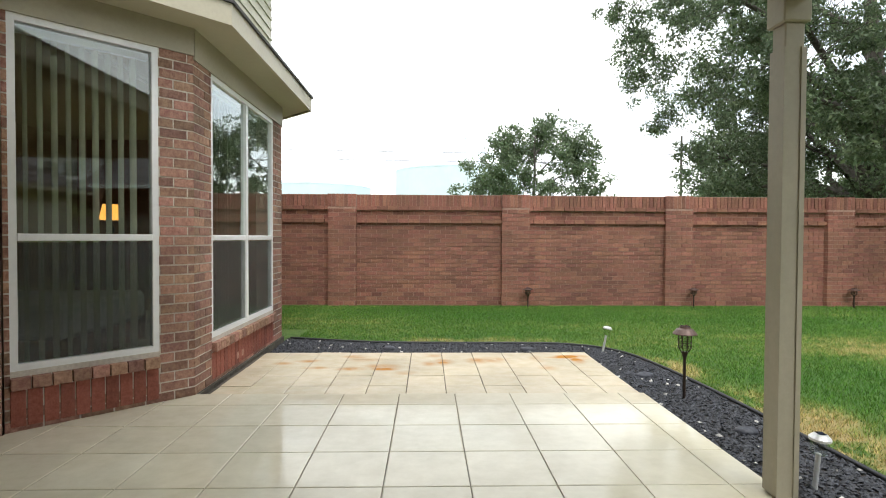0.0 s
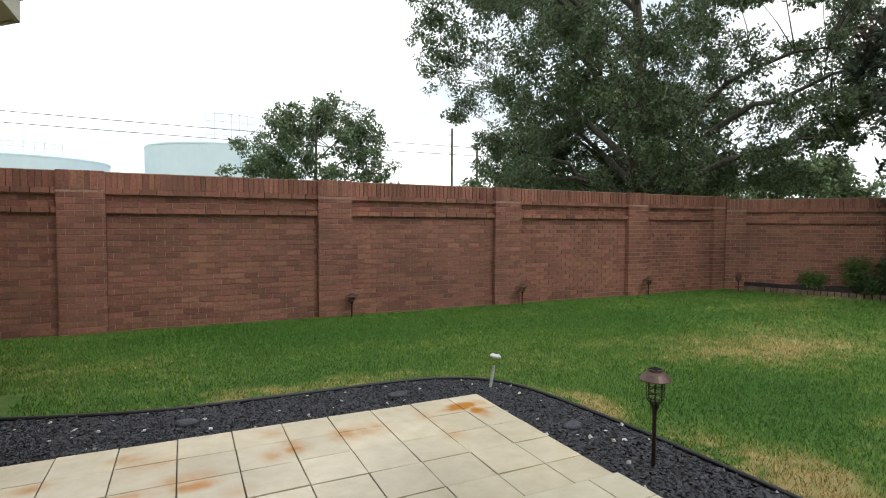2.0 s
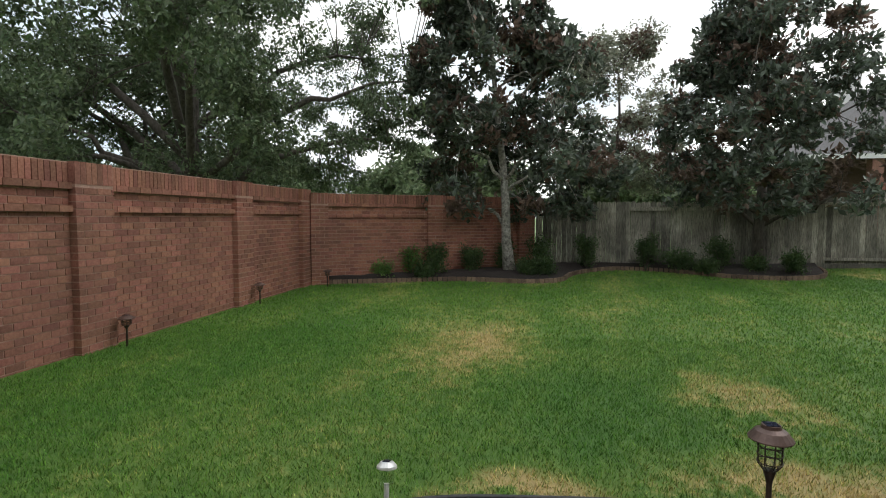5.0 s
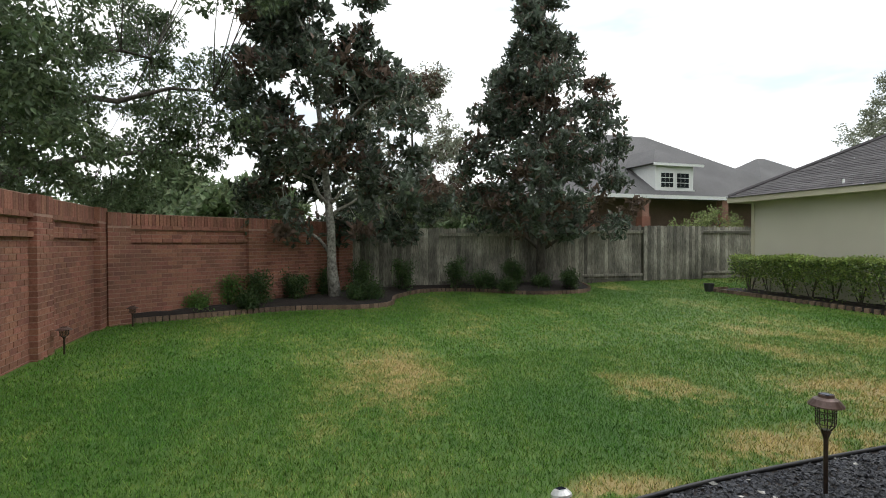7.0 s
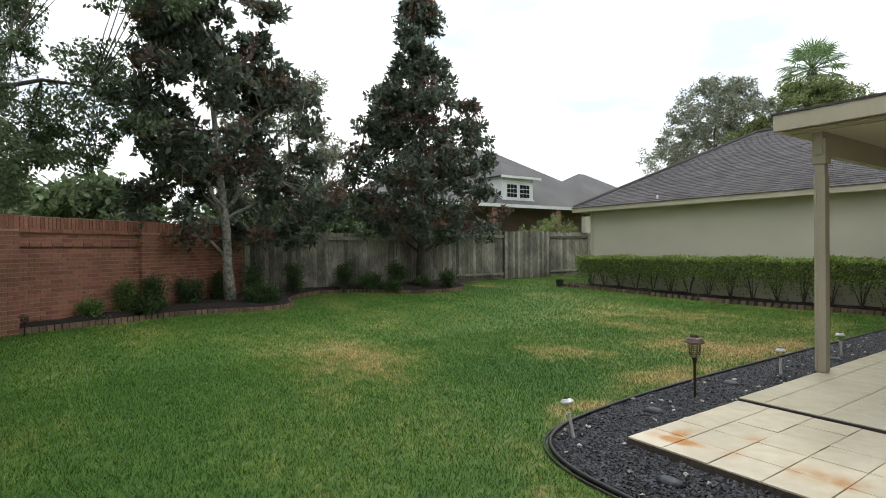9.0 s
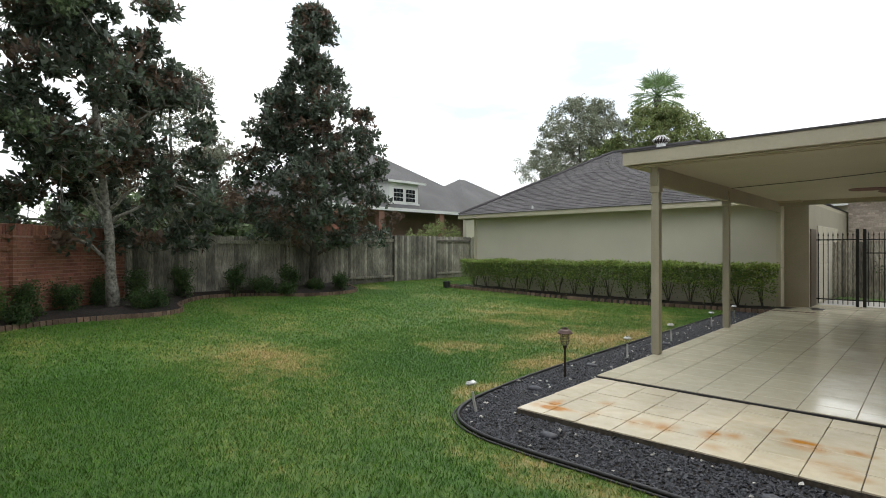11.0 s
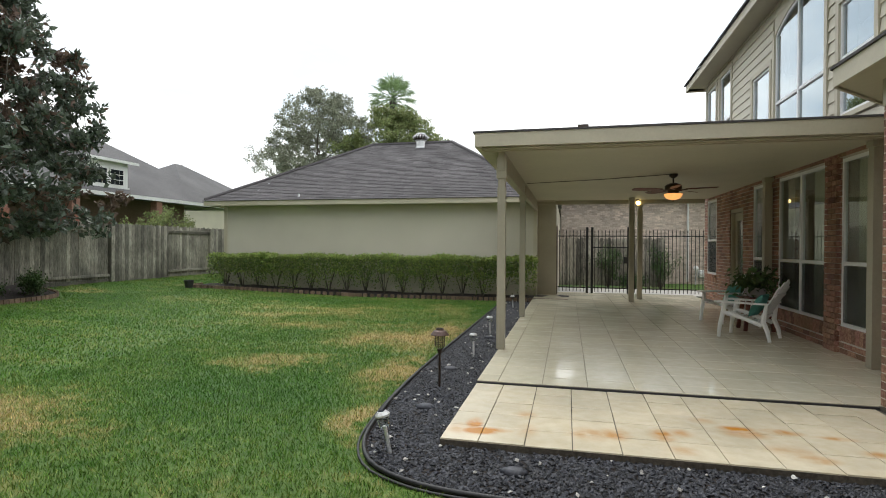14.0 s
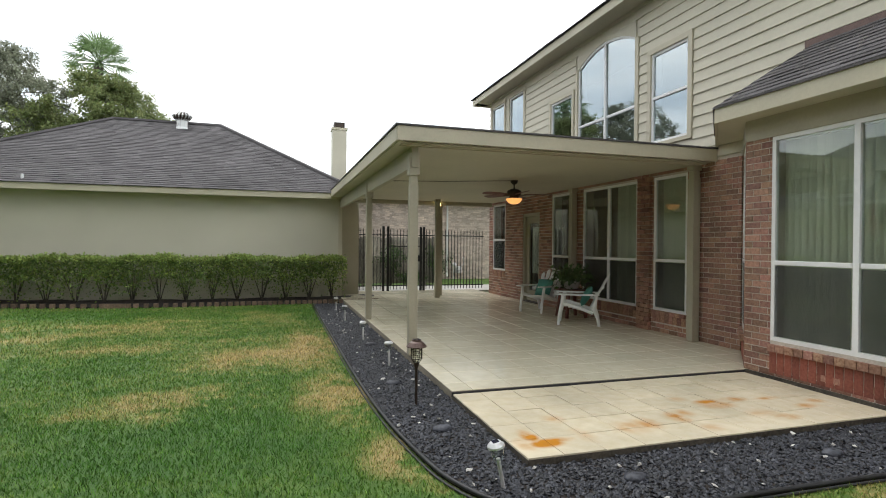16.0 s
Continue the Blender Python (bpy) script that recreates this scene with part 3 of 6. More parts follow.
# ---- ground ----
xs = np.array([-600, -200, -60, -25, *np.arange(-12, 30.1, 0.6), 45, 80, 200, 600])
ys = np.array([-600, -200, -60, -30, *np.arange(-15, 18.1, 0.6), 30, 60, 200, 600])
gx, gy = np.meshgrid(xs, ys)
gz = np.vectorize(ground_z)(gx, gy)
idx = np.arange(gx.size).reshape(gx.shape)
quads = np.stack([idx[:-1, :-1], idx[:-1, 1:], idx[1:, 1:], idx[1:, :-1]], -1).reshape(-1, 4)
ground = array_mesh("ground", np.stack([gx, gy, gz], -1).reshape(-1, 3), quads, "lawn", smooth=True)
tagged(ground, "mown green lawn with straw-coloured dry patches", "lawn", kind="structure")

# ---- patio ----
patio = part("floor_patio", bx(-2.6, 2.0, -7.4, 4.27, -0.16, -0.008), "grout")
tagged(patio, "covered patio floor of glossy wet cream tiles", "patio", kind="structure")
pad = part("floor_pad", bx(-1.9, 2.0, 4.29, 5.97, -0.2, -0.038), "dark_joint")
tagged(pad, "lower patio strip of old rust-stained cream tiles", "patio", kind="structure")
joint = part("joint_strip", bx(-1.72, 2.004, 4.2725, 4.282, -0.06, -0.012, 0.002), "rubber")
tagged(joint, "black rubber strip in the joint between patio and lower tiles", "joint strip", kind="structure")
driveway = part("driveway", bx(-9, 14, -9.75, -7.42, -0.2, -0.03), "concrete")
tagged(driveway, "pale concrete driveway behind the iron gate", "driveway", kind="structure")
side_strip = part("floor_side", bx(1.98, 2.0, -7.4, -5.0, -0.16, -0.01), "concrete")
tagged(side_strip, "concrete edge of the patio by the garage", "patio", kind="structure")


# ---- yard wall of brick ----
WALL_TOP, WALL_BASE, PANEL_Y = 2.165, -0.16, 10.81


YARD = dict(bl=0.205, bh=0.073, joint=0.0125)


def yard_wall(name, m, length0, length1, pilasters, base, label, pieces=None, seed=1, top=WALL_TOP):
    core = wall_core(name, m, length0, length1, base, top, (), 0.25, "yard_mortar", label, face=-0.008)
    edges = [length0] + [e for p in pilasters for e in p] + [length1]
    soft, picked = [], []
    for a, b in zip(edges[0::2], edges[1::2]):
        if b - a < 0.05:
            continue
        for brick in lay(a, b, base, 1.59, **YARD):
            if pieces and pieces[0] < brick[0] and brick[1] < pieces[1] and brick[2] > pieces[2] and len(picked) < 300:
                picked.append(brick)
            else:
                soft.append(brick)
        soft += lay(a, b, 1.68, 1.855, **YARD)
        brick_array("brick_band", m, lay(a, b, 1.595, 1.67, bh=0.075) + lay(a, b, 1.86, 1.935, bh=0.075), 0.06, "yard_brick", core, 0.09, seed + 7)
        brick_array("brick_soldier_course", m, soldiers(a, b, 1.94, top), 0.012, "yard_brick", core, 0.04, seed + 9)
    brick_array("brick_courses", m, soft, 0.0, "yard_brick", core, 0.03, seed)
    if picked:
        brick_pieces(unit_brick("yard_brick_piece"), m, picked, 0.0, core)
    for k, (a, b) in enumerate(pilasters):
        body = bmesh.new()
        box(body, a + 0.002, b - 0.002, -0.01, 0.094, base, top + 0.012)
        bmesh.ops.transform(body, matrix=m, verts=body.verts)
        pier = part("pilaster", body, "yard_mortar", core)
        brick_array("pilaster_bricks", m, lay(a, b, base, 1.92, shift=a, **YARD) + soldiers(a, b, 1.92, top + 0.015), 0.1, "yard_brick", pier, 0.11, seed + 20 + k)
    bm = bmesh.new()
    box(bm, length0, length1, -0.26, 0.012, top - 0.004, top + 0.01)
    bmesh.ops.transform(bm, matrix=m, verts=bm.verts)
    part("wall_cap", bm, "yard_mortar", core)
    return core


north = frame_of((0, PANEL_Y, 0), (1, 0, 0), (0, -1, 0))
yard_wall("wall_north", north, -12.0, 11.75, [(-5.3, -4.73), (-1.85, -1.28), (1.69, 2.26), (5.08, 5.65), (8.5, 9.07), (11.25, 11.75)], WALL_BASE,
          "red-brown brick yard wall with piers and a soldier course", pieces=(2.26, 5.06, 0.2))
ANG0, ANG1 = Vector((11.72, 10.74, -0.07)), Vector((15.72, 5.5, -0.07))
ang_u = (ANG1 - ANG0).normalized()
angled = frame_of(ANG0, ang_u, (ang_u.y, -ang_u.x, 0))
ang_len = (ANG1 - ANG0).length
yard_wall("wall_northeast", angled, 0.0, ang_len, [(0.0, 0.42), (3.1, 3.62), (ang_len - 0.55, ang_len)], WALL_BASE,
          "red-brown brick yard wall set at an angle", seed=50)

# ---- wooden fence ----
FENCE0, FENCE1 = Vector((15.78, 5.36, 0)), Vector((15.9, -15.3, 0))


def wood_fence(name, a, b, top, board, gap, label, panels=0.0, base=0.0, lean=0.0):
    """Upright boards on rails; every other bay shows its rails and a rot board."""
    a, b = Vector(a), Vector(b)
    u = (b - a).normalized()
    m = frame_of(a, u, (u.y, -u.x, 0))
    length = (b - a).length
    f = thing(name, (0, 0, 0), label, "fence")
    f.matrix_basis = m
    me_list = []
    for k in range(5):
        h = top + random.uniform(-0.03, 0.03)
        bm = bmesh.new()
        w = board / 2 - 0.003
        pts = [(-w, 0), (w, 0), (w, h - 0.04), (w * 0.5, h), (-w * 0.5, h), (-w, h - 0.04)]
        lo = [bm.verts.new((x, -0.009, z)) for x, z in pts]
        hi = [bm.verts.new((x, 0.009, z)) for x, z in pts]
        bm.faces.new(lo)
        bm.faces.new(hi[::-1])
        for i in range(6):
            bm.faces.new((lo[i], lo[(i + 1) % 6], hi[(i + 1) % 6], hi[i]))
        bmesh.ops.recalc_face_normals(bm, faces=bm.faces)
        me = bpy.data.meshes.new("picket")
        bm.to_mesh(me)
        bm.free()
        me.materials.append(M["fence"])
        me_list.append(me)
    x, i = board / 2, 0
    while x < length:
        bay = int(x // panels) if panels else 1
        p = m @ Vector((x, 0, 0))
        z = ground_z(p.x, p.y) + base
        o = new("picket", random.choice(me_list))
        o.parent = f
        inner = panels and bay % 2 == 1
        o.matrix_basis = pose(x, -0.055 if inner else 0.075 if panels else 0.02, z + random.uniform(-0.015, 0.015), random.uniform(-0.3, 0.3), random.uniform(-0.25, 0.25), 0)
        x += board + gap * 0.25 + random.uniform(-0.001, 0.002)
        i += 1
    step = panels or 2.4
    for k in range(int(length / step) + 1):
        x0, x1 = k * step, min((k + 1) * step, length)
        if x1 - x0 < 0.2:
            continue
        p = m @ Vector(((x0 + x1) / 2, 0, 0))
        z = ground_z(p.x, p.y) + base
        y = -0.03 if (panels and k % 2 == 1) else -0.03
        inset = panels and k % 2 == 1
        for zz in (0.2, top - 0.25) if inset else (0.15, top * 0.52, top - 0.2):
            part("rail", bx(x0 + 0.01, x1 - 0.01, -0.038, 0.028 if inset else 0.0, z + zz, z + zz + 0.085, 0.004), "fence", f)
        if inset:
            part("rail_cap", bx(x0 + 0.005, x1 - 0.005, -0.036, 0.05, z + top - 0.164, z + top - 0.14, 0.004), "fence", f)
            part("rot_board", bx(x0, x1, -0.046, -0.02, z - 0.06, z + 0.12, 0.004), "fence", f)
        part("post", bx(x0 - 0.045, x0 + 0.045, -0.14, 0.062 if panels else -0.062, z - 0.2, z + top - 0.03, 0.005), "fence", f)
    return f


wood_fence("wooden_fence", FENCE0, FENCE1, 1.94, 0.138, 0.004, "weathered grey cedar board fence along the back of the lawn", panels=2.55)
wood_fence("wooden_fence", FENCE1, (12.4, FENCE1[1] - 0.1, FENCE1[2]), 1.98, 0.138, 0.004, "weathered grey cedar board fence running behind the garage")


# ---- windows ----
window_count = [0]


def window(m, a, b, z0, z1, rail=None, bars=(), glass_mat="glass_low", arch=0.0, screen=True, frame_w=0.045, trim=0.0, label="white-framed sash window", back=0.004):
    """A window set into its opening: frame, mullions, meeting rail, panes and an insect screen on the lower sash."""
    window_count[0] += 1
    w = thing("window_%d" % window_count[0], (0, 0, 0), label, "window")
    w["kind"] = "structure"
    w.matrix_basis = m
    y0, y1 = -back - 0.05, -back
    edges = [a, *bars, b]
    fr = bmesh.new()
    box(fr, a, a + frame_w, y0, y1, z0, z1)
    box(fr, b - frame_w, b, y0, y1, z0, z1)
    box(fr, a + frame_w, b - frame_w, y0, y1, z0, z0 + frame_w)
    if not arch:
        box(fr, a + frame_w, b - frame_w, y0, y1, z1 - frame_w, z1)
    part("window_frame", fr, "vinyl", w)
    for x in bars:
        part("mullion", bx(x - 0.03, x + 0.03, y0 - 0.003, y1 + 0.004, z0 + frame_w, z1 + (arch if arch else -frame_w)), "vinyl", w)
    if rail:
        for c, d in zip(edges, edges[1:]):
            part("meeting_rail", bx(c + 0.045, d - 0.045, y0, y1 + 0.006, rail - 0.025, rail + 0.025, 0.004), "vinyl", w)
    for c, d in zip(edges, edges[1:]):
        levels = [(z0 + frame_w, rail - 0.025), (rail + 0.025, z1 - frame_w)] if rail else [(z0 + frame_w, z1 - frame_w)]
        for k, (e, f) in enumerate(levels):
            if arch and k == len(levels) - 1:
                bm = bmesh.new()
                n = 14
                pts = [(c + 0.03, e), (d - 0.03, e)]
                half, cx = (b - a) / 2, (a + b) / 2
                for i in range(n + 1):
                    x = d - 0.03 + (c - d + 0.06) * i / n
                    pts.append((x, z1 + arch * (1 - ((x - cx) / half) ** 2) - 0.03))
                vs = [bm.verts.new((x, y0 + 0.02, z)) for x, z in pts]
                bm.faces.new(vs)
                g = bmesh.ops.extrude_face_region(bm, geom=list(bm.faces))
                bmesh.ops.translate(bm, vec=(0, 0.006, 0), verts=[v for v in g["geom"] if isinstance(v, bmesh.types.BMVert)])
                pane = part("pane", bm, glass_mat, w)
            else:
                pane = part("pane", bx(c + 0.025, d - 0.025, y0 + 0.02, y0 + 0.026, e - 0.01, f + 0.01), glass_mat, w)
            pane.visible_shadow = False
            if k == 0 and rail and screen:
                sc = bmesh.new()
                box(sc, c + 0.05, d - 0.05, y1 - 0.006, y1 - 0.003, e + 0.01, f - 0.01)
                part("insect_screen", sc, M["screen_mesh"], w, "dark grey insect screen")
    if arch:
        bm = bmesh.new()
        n = 20
        half, cx = (b - a) / 2, (a + b) / 2
        rows = []
        for i in range(n + 1):
            x = a + (b - a) * i / n
            z = z1 + arch * (1 - ((x - cx) / half) ** 2)
            rows.append([bm.verts.new((x, y, zz)) for y, zz in ((y0, z - frame_w), (y1, z - frame_w), (y1, z), (y0, z))])
        for r0, r1 in zip(rows, rows[1:]):
            for k in range(4):
                bm.faces.new((r0[k], r0[(k + 1) % 4], r1[(k + 1) % 4], r1[k]))
        part("arch_frame", bm, "vinyl", w)
    if trim:
        t = bmesh.new()
        top = z1 + arch
        box(t, a - trim, a, -0.03, 0.028, z0 - 0.06, z1 + (0 if arch else trim))
        box(t, b, b + trim, -0.03, 0.028, z0 - 0.06, z1 + (0 if arch else trim))
        box(t, a, b, -0.03, 0.028, z0 - 0.06, z0)
        if not arch:
            box(t, a, b, -0.03, 0.028, z1, z1 + trim)
        part("window_trim", t, "trim", w)
    return w


def screen_material():
    m = bpy.data.materials.new("insect_screen_mesh")
    m.use_nodes = True
    n, l = m.node_tree.nodes, m.node_tree.links
    p = n["Principled BSDF"]
    p.inputs["Base Color"].default_value = (0.06, 0.062, 0.063, 1)
    p.inputs["Roughness"].default_value = 0.7
    t, mix = n.new("ShaderNodeBsdfTransparent"), n.new("ShaderNodeMixShader")
    noise_node = n.new("ShaderNodeTexNoise")
    noise_node.inputs["Scale"].default_value = 3
    rng = n.new("ShaderNodeMapRange")
    rng.inputs["To Min"].default_value, rng.inputs["To Max"].default_value = 0.22, 0.42
    l.new(noise_node.outputs["Fac"], rng.inputs["Value"])
    l.new(rng.outputs["Result"], mix.inputs["Fac"])
    l.new(t.outputs["BSDF"], mix.inputs[1])
    l.new(p.outputs["BSDF"], mix.inputs[2])
    l.new(mix.outputs["Shader"], n["Material Output"].inputs["Surface"])
    return m


M["screen_mesh"] = screen_material()

# ---- the house ----
HX, H_END, H_NEAR = -2.6, -6.05, 9.4
BAY = [(-2.6, 3.38), (-1.74, 4.24), (-1.74, 6.86), (-2.6, 7.72)]
STOREY = 2.80
main = frame_of((HX, 0, 0), (0, 1, 0), (1, 0, 0))
lower = [  # y0, y1, z0, z1 of the openings in the long wall
    (-5.74, -4.84, 0.74, 2.66), (-3.69, -2.74, 0.0, 2.32), (-2.1, -1.23, 0.37, 2.66), (-0.74, 1.07, 0.37, 2.66), (1.51, 2.31, 0.37, 2.66)]
wall_w = wall_core("wall_house_lower", main, H_END, 3.36, -0.15, STOREY, lower, 0.25, "house_mortar", "brown-red brick wall of the house under the patio roof", face=-0.0035)
sill_holes = [(a, b, c - 0.21 if c > 0.1 else c, d) for a, b, c, d in lower]
brick_array("brick_courses", main, lay(H_END, 3.36, 0.0, STOREY, sill_holes), 0.0, "house_brick", wall_w, 0.05)
for a, b, c, d in lower:
    if c > 0.1:
        brick_array("brick_sill", main, soldiers(a, b, c - 0.2, c - 0.075, 0.09), 0.006, "house_brick", wall_w, 0.05)
        brick_array("brick_sill", main, soldiers(a - 0.01, b + 0.01, c - 0.068, c - 0.005, 0.1), 0.04, "house_brick", wall_w, 0.12)
pier = brick_array("brick_pier", main, lay(1.12, 1.47, 0.0, 2.7, shift=1.12), 0.05, "house_brick", wall_w, 0.07)
window(main, *lower[0], rail=1.62)
window(main, *lower[2], rail=1.22)
window(main, *lower[3], rail=1.22, bars=(0.17,))
window(main, *lower[4], rail=1.23)

door = thing("door_1", (0, 0, 0), "brown patio door with a full glass light and lace curtain", "door")
door["kind"] = "structure"
door.matrix_basis = main @ pose(-0.24, 0, 0)
dj = bmesh.new()
box(dj, -3.45, -3.38, -0.16, -0.02, 0.0, 2.32)
box(dj, -2.57, -2.5, -0.16, -0.02, 0.0, 2.32)
box(dj, -3.38, -2.57, -0.16, -0.02, 2.23, 2.32)
part("door_frame", dj, "paint", door)
dl = bmesh.new()
box(dl, -3.375, -3.24, -0.13, -0.09, 0.03, 2.22)
box(dl, -2.71, -2.575, -0.13, -0.09, 0.03, 2.22)
box(dl, -3.24, -2.71, -0.13, -0.09, 0.03, 0.3)
box(dl, -3.24, -2.71, -0.13, -0.09, 2.05, 2.22)
part("door_leaf", dl, "paint", door)
pane = part("door_pane", bx(-3.24, -2.71, -0.113, -0.107, 0.3, 2.05), "glass_low", door)
pane.visible_shadow = False
lace = bmesh.new()
cols = 24
rows_ = [[lace.verts.new((-3.2 + 0.46 * i / cols, -0.16 + 0.012 * math.sin(i * 1.9), z)) for i in range(cols + 1)] for z in (0.75, 1.95)]
for i in range(cols):
    lace.faces.new((rows_[0][i], rows_[0][i + 1], rows_[1][i + 1], rows_[1][i]))
part("lace_curtain", lace, "linen", door, "white lace curtain")
part("door_knob", lathe([(0.012, 0), (0.012, 0.03), (0.028, 0.04), (0.03, 0.06), (0.015, 0.07)], 12, None, Matrix.Translation((-2.63, -0.09, 0.98)) @ pose(0, 0, 0, -90)), "bronze", door)
part("threshold", bx(-3.45, -2.5, -0.2, 0.05, -0.002, 0.03, 0.005), "bronze", door)

# bay: two visible faces, brick piers at the corners, tall windows between
bay_faces = []
for k, (p, q) in enumerate(zip(BAY, BAY[1:])):
    u = Vector((q[0] - p[0], q[1] - p[1], 0))
    bay_faces.append((frame_of((*p, 0), u, (u.y, -u.x, 0)), u.length))
bay_holes = [(0.03, 0.95, 0.4, 2.76), (0.35, 2.24, 0.4, 2.73), (0.32, 1.15, 0.4, 2.73)]
bay_walls = []
for k, ((m, length), hole) in enumerate(zip(bay_faces, bay_holes)):
    w = wall_core("wall_bay_%d" % (k + 1), m, 0, length, -0.15, 2.98, [hole], 0.22, "house_mortar", "brown-red brick bay with mortar joints", face=-0.0035)
    a, b, c, d = hole
    field = lay(0.0, length, 0.0, 2.9, [(a, b, c - 0.28, d + 0.2)])
    if k < 2:
        bay_walls.append((w, m, field[:150]))
        brick_array("brick_courses", m, field[150:] or field[:1], 0.0, "house_brick", w, 0.05, 60 + k)
    else:
        brick_array("brick_courses", m, field, 0.0, "house_brick", w, 0.05, 60 + k)
    brick_array("brick_sill_panel", m, soldiers(a, b, 0.03, 0.27, 0.085), 0.004, "red_brick", w, 0.05, 70 + k)
    brick_array("brick_sill", m, soldiers(a - 0.0, b + 0.0, 0.28, 0.36, 0.1), 0.045, "house_brick", w, 0.14, 80 + k)
    cap = bmesh.new()
    box(cap, 0, length, -0.2, 0.014, d + 0.001, 2.98)
    bmesh.ops.transform(cap, matrix=m, verts=cap.verts)
    part("frieze_board", cap, "paint", w, "painted frieze board above the window")
    window(m, a, b, c, d, rail=1.29, bars=((a + b) / 2,) if k == 1 else (), label="tall white-framed window in the bay, blinds behind")
# dark-coloured footing that draws a thin dark line along the bay's base
footing = part("bay_footing", prism([(-2.7, 3.3), (-1.715, 4.23), (-1.715, 6.88), (-2.7, 7.85)], -0.2, -0.004), "dark_joint")
tagged(footing, "narrow dark strip along the foot of the bay", "footing", kind="structure")
tail = frame_of((HX, 7.72, 0), (0, 1, 0), (1, 0, 0))
wt = wall_core("wall_house_tail", tail, 0, H_NEAR - 7.72, -0.15, 2.9, (), 0.25, "house_mortar", "brown-red brick house wall past the bay", face=-0.012)
brick_array("brick_courses", tail, lay(0, H_NEAR - 7.72, 0, 2.9), 0.0, "house_brick", wt, 0.05, 90)

# bay roof: soffit, fascia and shingled hips
OV = [(-2.6, 2.87), (-1.38, 4.105), (-1.38, 6.995), (-2.6, 8.23)]
bay_roof = part("bay_soffit", prism([(-2.62, 2.9), (-1.41, 4.12), (-1.41, 6.98), (-2.62, 8.2)], 2.98, 3.005), "soffit")
tagged(bay_roof, "painted soffit under the bay roof", "soffit", kind="structure")
for k, (p, q) in enumerate(zip(OV, OV[1:])):
    u = Vector((q[0] - p[0], q[1] - p[1], 0))
    m = frame_of((*p, 0), u, (u.y, -u.x, 0))
    f = part("fascia", box(bmesh.new(), 0, u.length, -0.03, 0.0, 2.96, 3.13, 0.0, m), "trim", bay_roof)
    part("drip_edge", box(bmesh.new(), -0.01, u.length + 0.01, -0.05, 0.02, 3.13, 3.155, 0.0, m), "shingle", bay_roof)


def shingle_plane(name, corners, course, parent, material="shingle", tab=0.3, seed=0, gapped=True):
    """Shingles on a sloping quad given eave-left, eave-right, top-right, top-left: lapped tabs course by course."""
    a, b, c, d = (Vector(p) for p in corners)
    n = (b - a).cross(d - a).normalized()
    if n.z < 0:
        n = -n
    h = ((d + c) / 2 - (a + b) / 2).length
    rows = max(1, int(h / course))
    r = random.Random(seed)
    v, f = [], []
    for i in range(rows):
        t0, t1 = i / rows, min((i + 1.25) / rows, 1.0)
        l0, r0, l1, r1 = a.lerp(d, t0), b.lerp(c, t0), a.lerp(d, t1), b.lerp(c, t1)
        w = (r0 - l0).length
        n_tabs = max(1, int(w / tab))
        off = r.random()
        cuts = sorted({0.0, 1.0, *[min(max((j + off) / n_tabs, 0), 1) for j in range(n_tabs)]})
        for s0, s1 in zip(cuts, cuts[1:]):
            if s1 - s0 < 1e-4:
                continue
            lift = 0.006 + 0.005 * r.random()
            g = 0.004 / max(w, 0.1) if gapped else 0
            p = [l0.lerp(r0, s0 + g), l0.lerp(r0, s1 - g), l1.lerp(r1, s1 - g), l1.lerp(r1, s0 + g)]
            k = len(v)
            v += [p[0] + n * lift * 1.8, p[1] + n * lift * 1.8, p[2] + n * 0.002, p[3] + n * 0.002, p[0] - n * 0.004, p[1] - n * 0.004]
            f += [(k, k + 1, k + 2, k + 3), (k + 4, k + 5, k + 1, k)]
    ob = array_mesh(name, np.array([tuple(p) for p in v]), np.array(f), material, parent)
    ob["kind"] = "stuff"
    return ob


RZ0, RZ1 = 3.15, 3.96
tops = [(-2.6, 4.36), (-2.58, 4.42), (-2.58, 6.78), (-2.6, 6.84)]
for k in range(3):
    p, q, r_, s_ = OV[k], OV[k + 1], tops[k + 1], tops[k]
    shingle_plane("shingles", ((*p, RZ0), (*q, RZ0), (*r_, RZ1), (*s_, RZ1)), 0.13, bay_roof, seed=k)
part("flashing", bx(-2.6, -2.57, 4.3, 6.9, 3.94, 4.03), "copper_cap", bay_roof)
under = bmesh.new()
lo = [under.verts.new((x, y, RZ0 - 0.02)) for x, y in OV]
hi = [under.verts.new((x, y, RZ1 - 0.02)) for x, y in tops]
for i in range(3):
    under.faces.new((lo[i], lo[i + 1], hi[i + 1], hi[i]))
part("roof_deck", under, "paint", bay_roof)

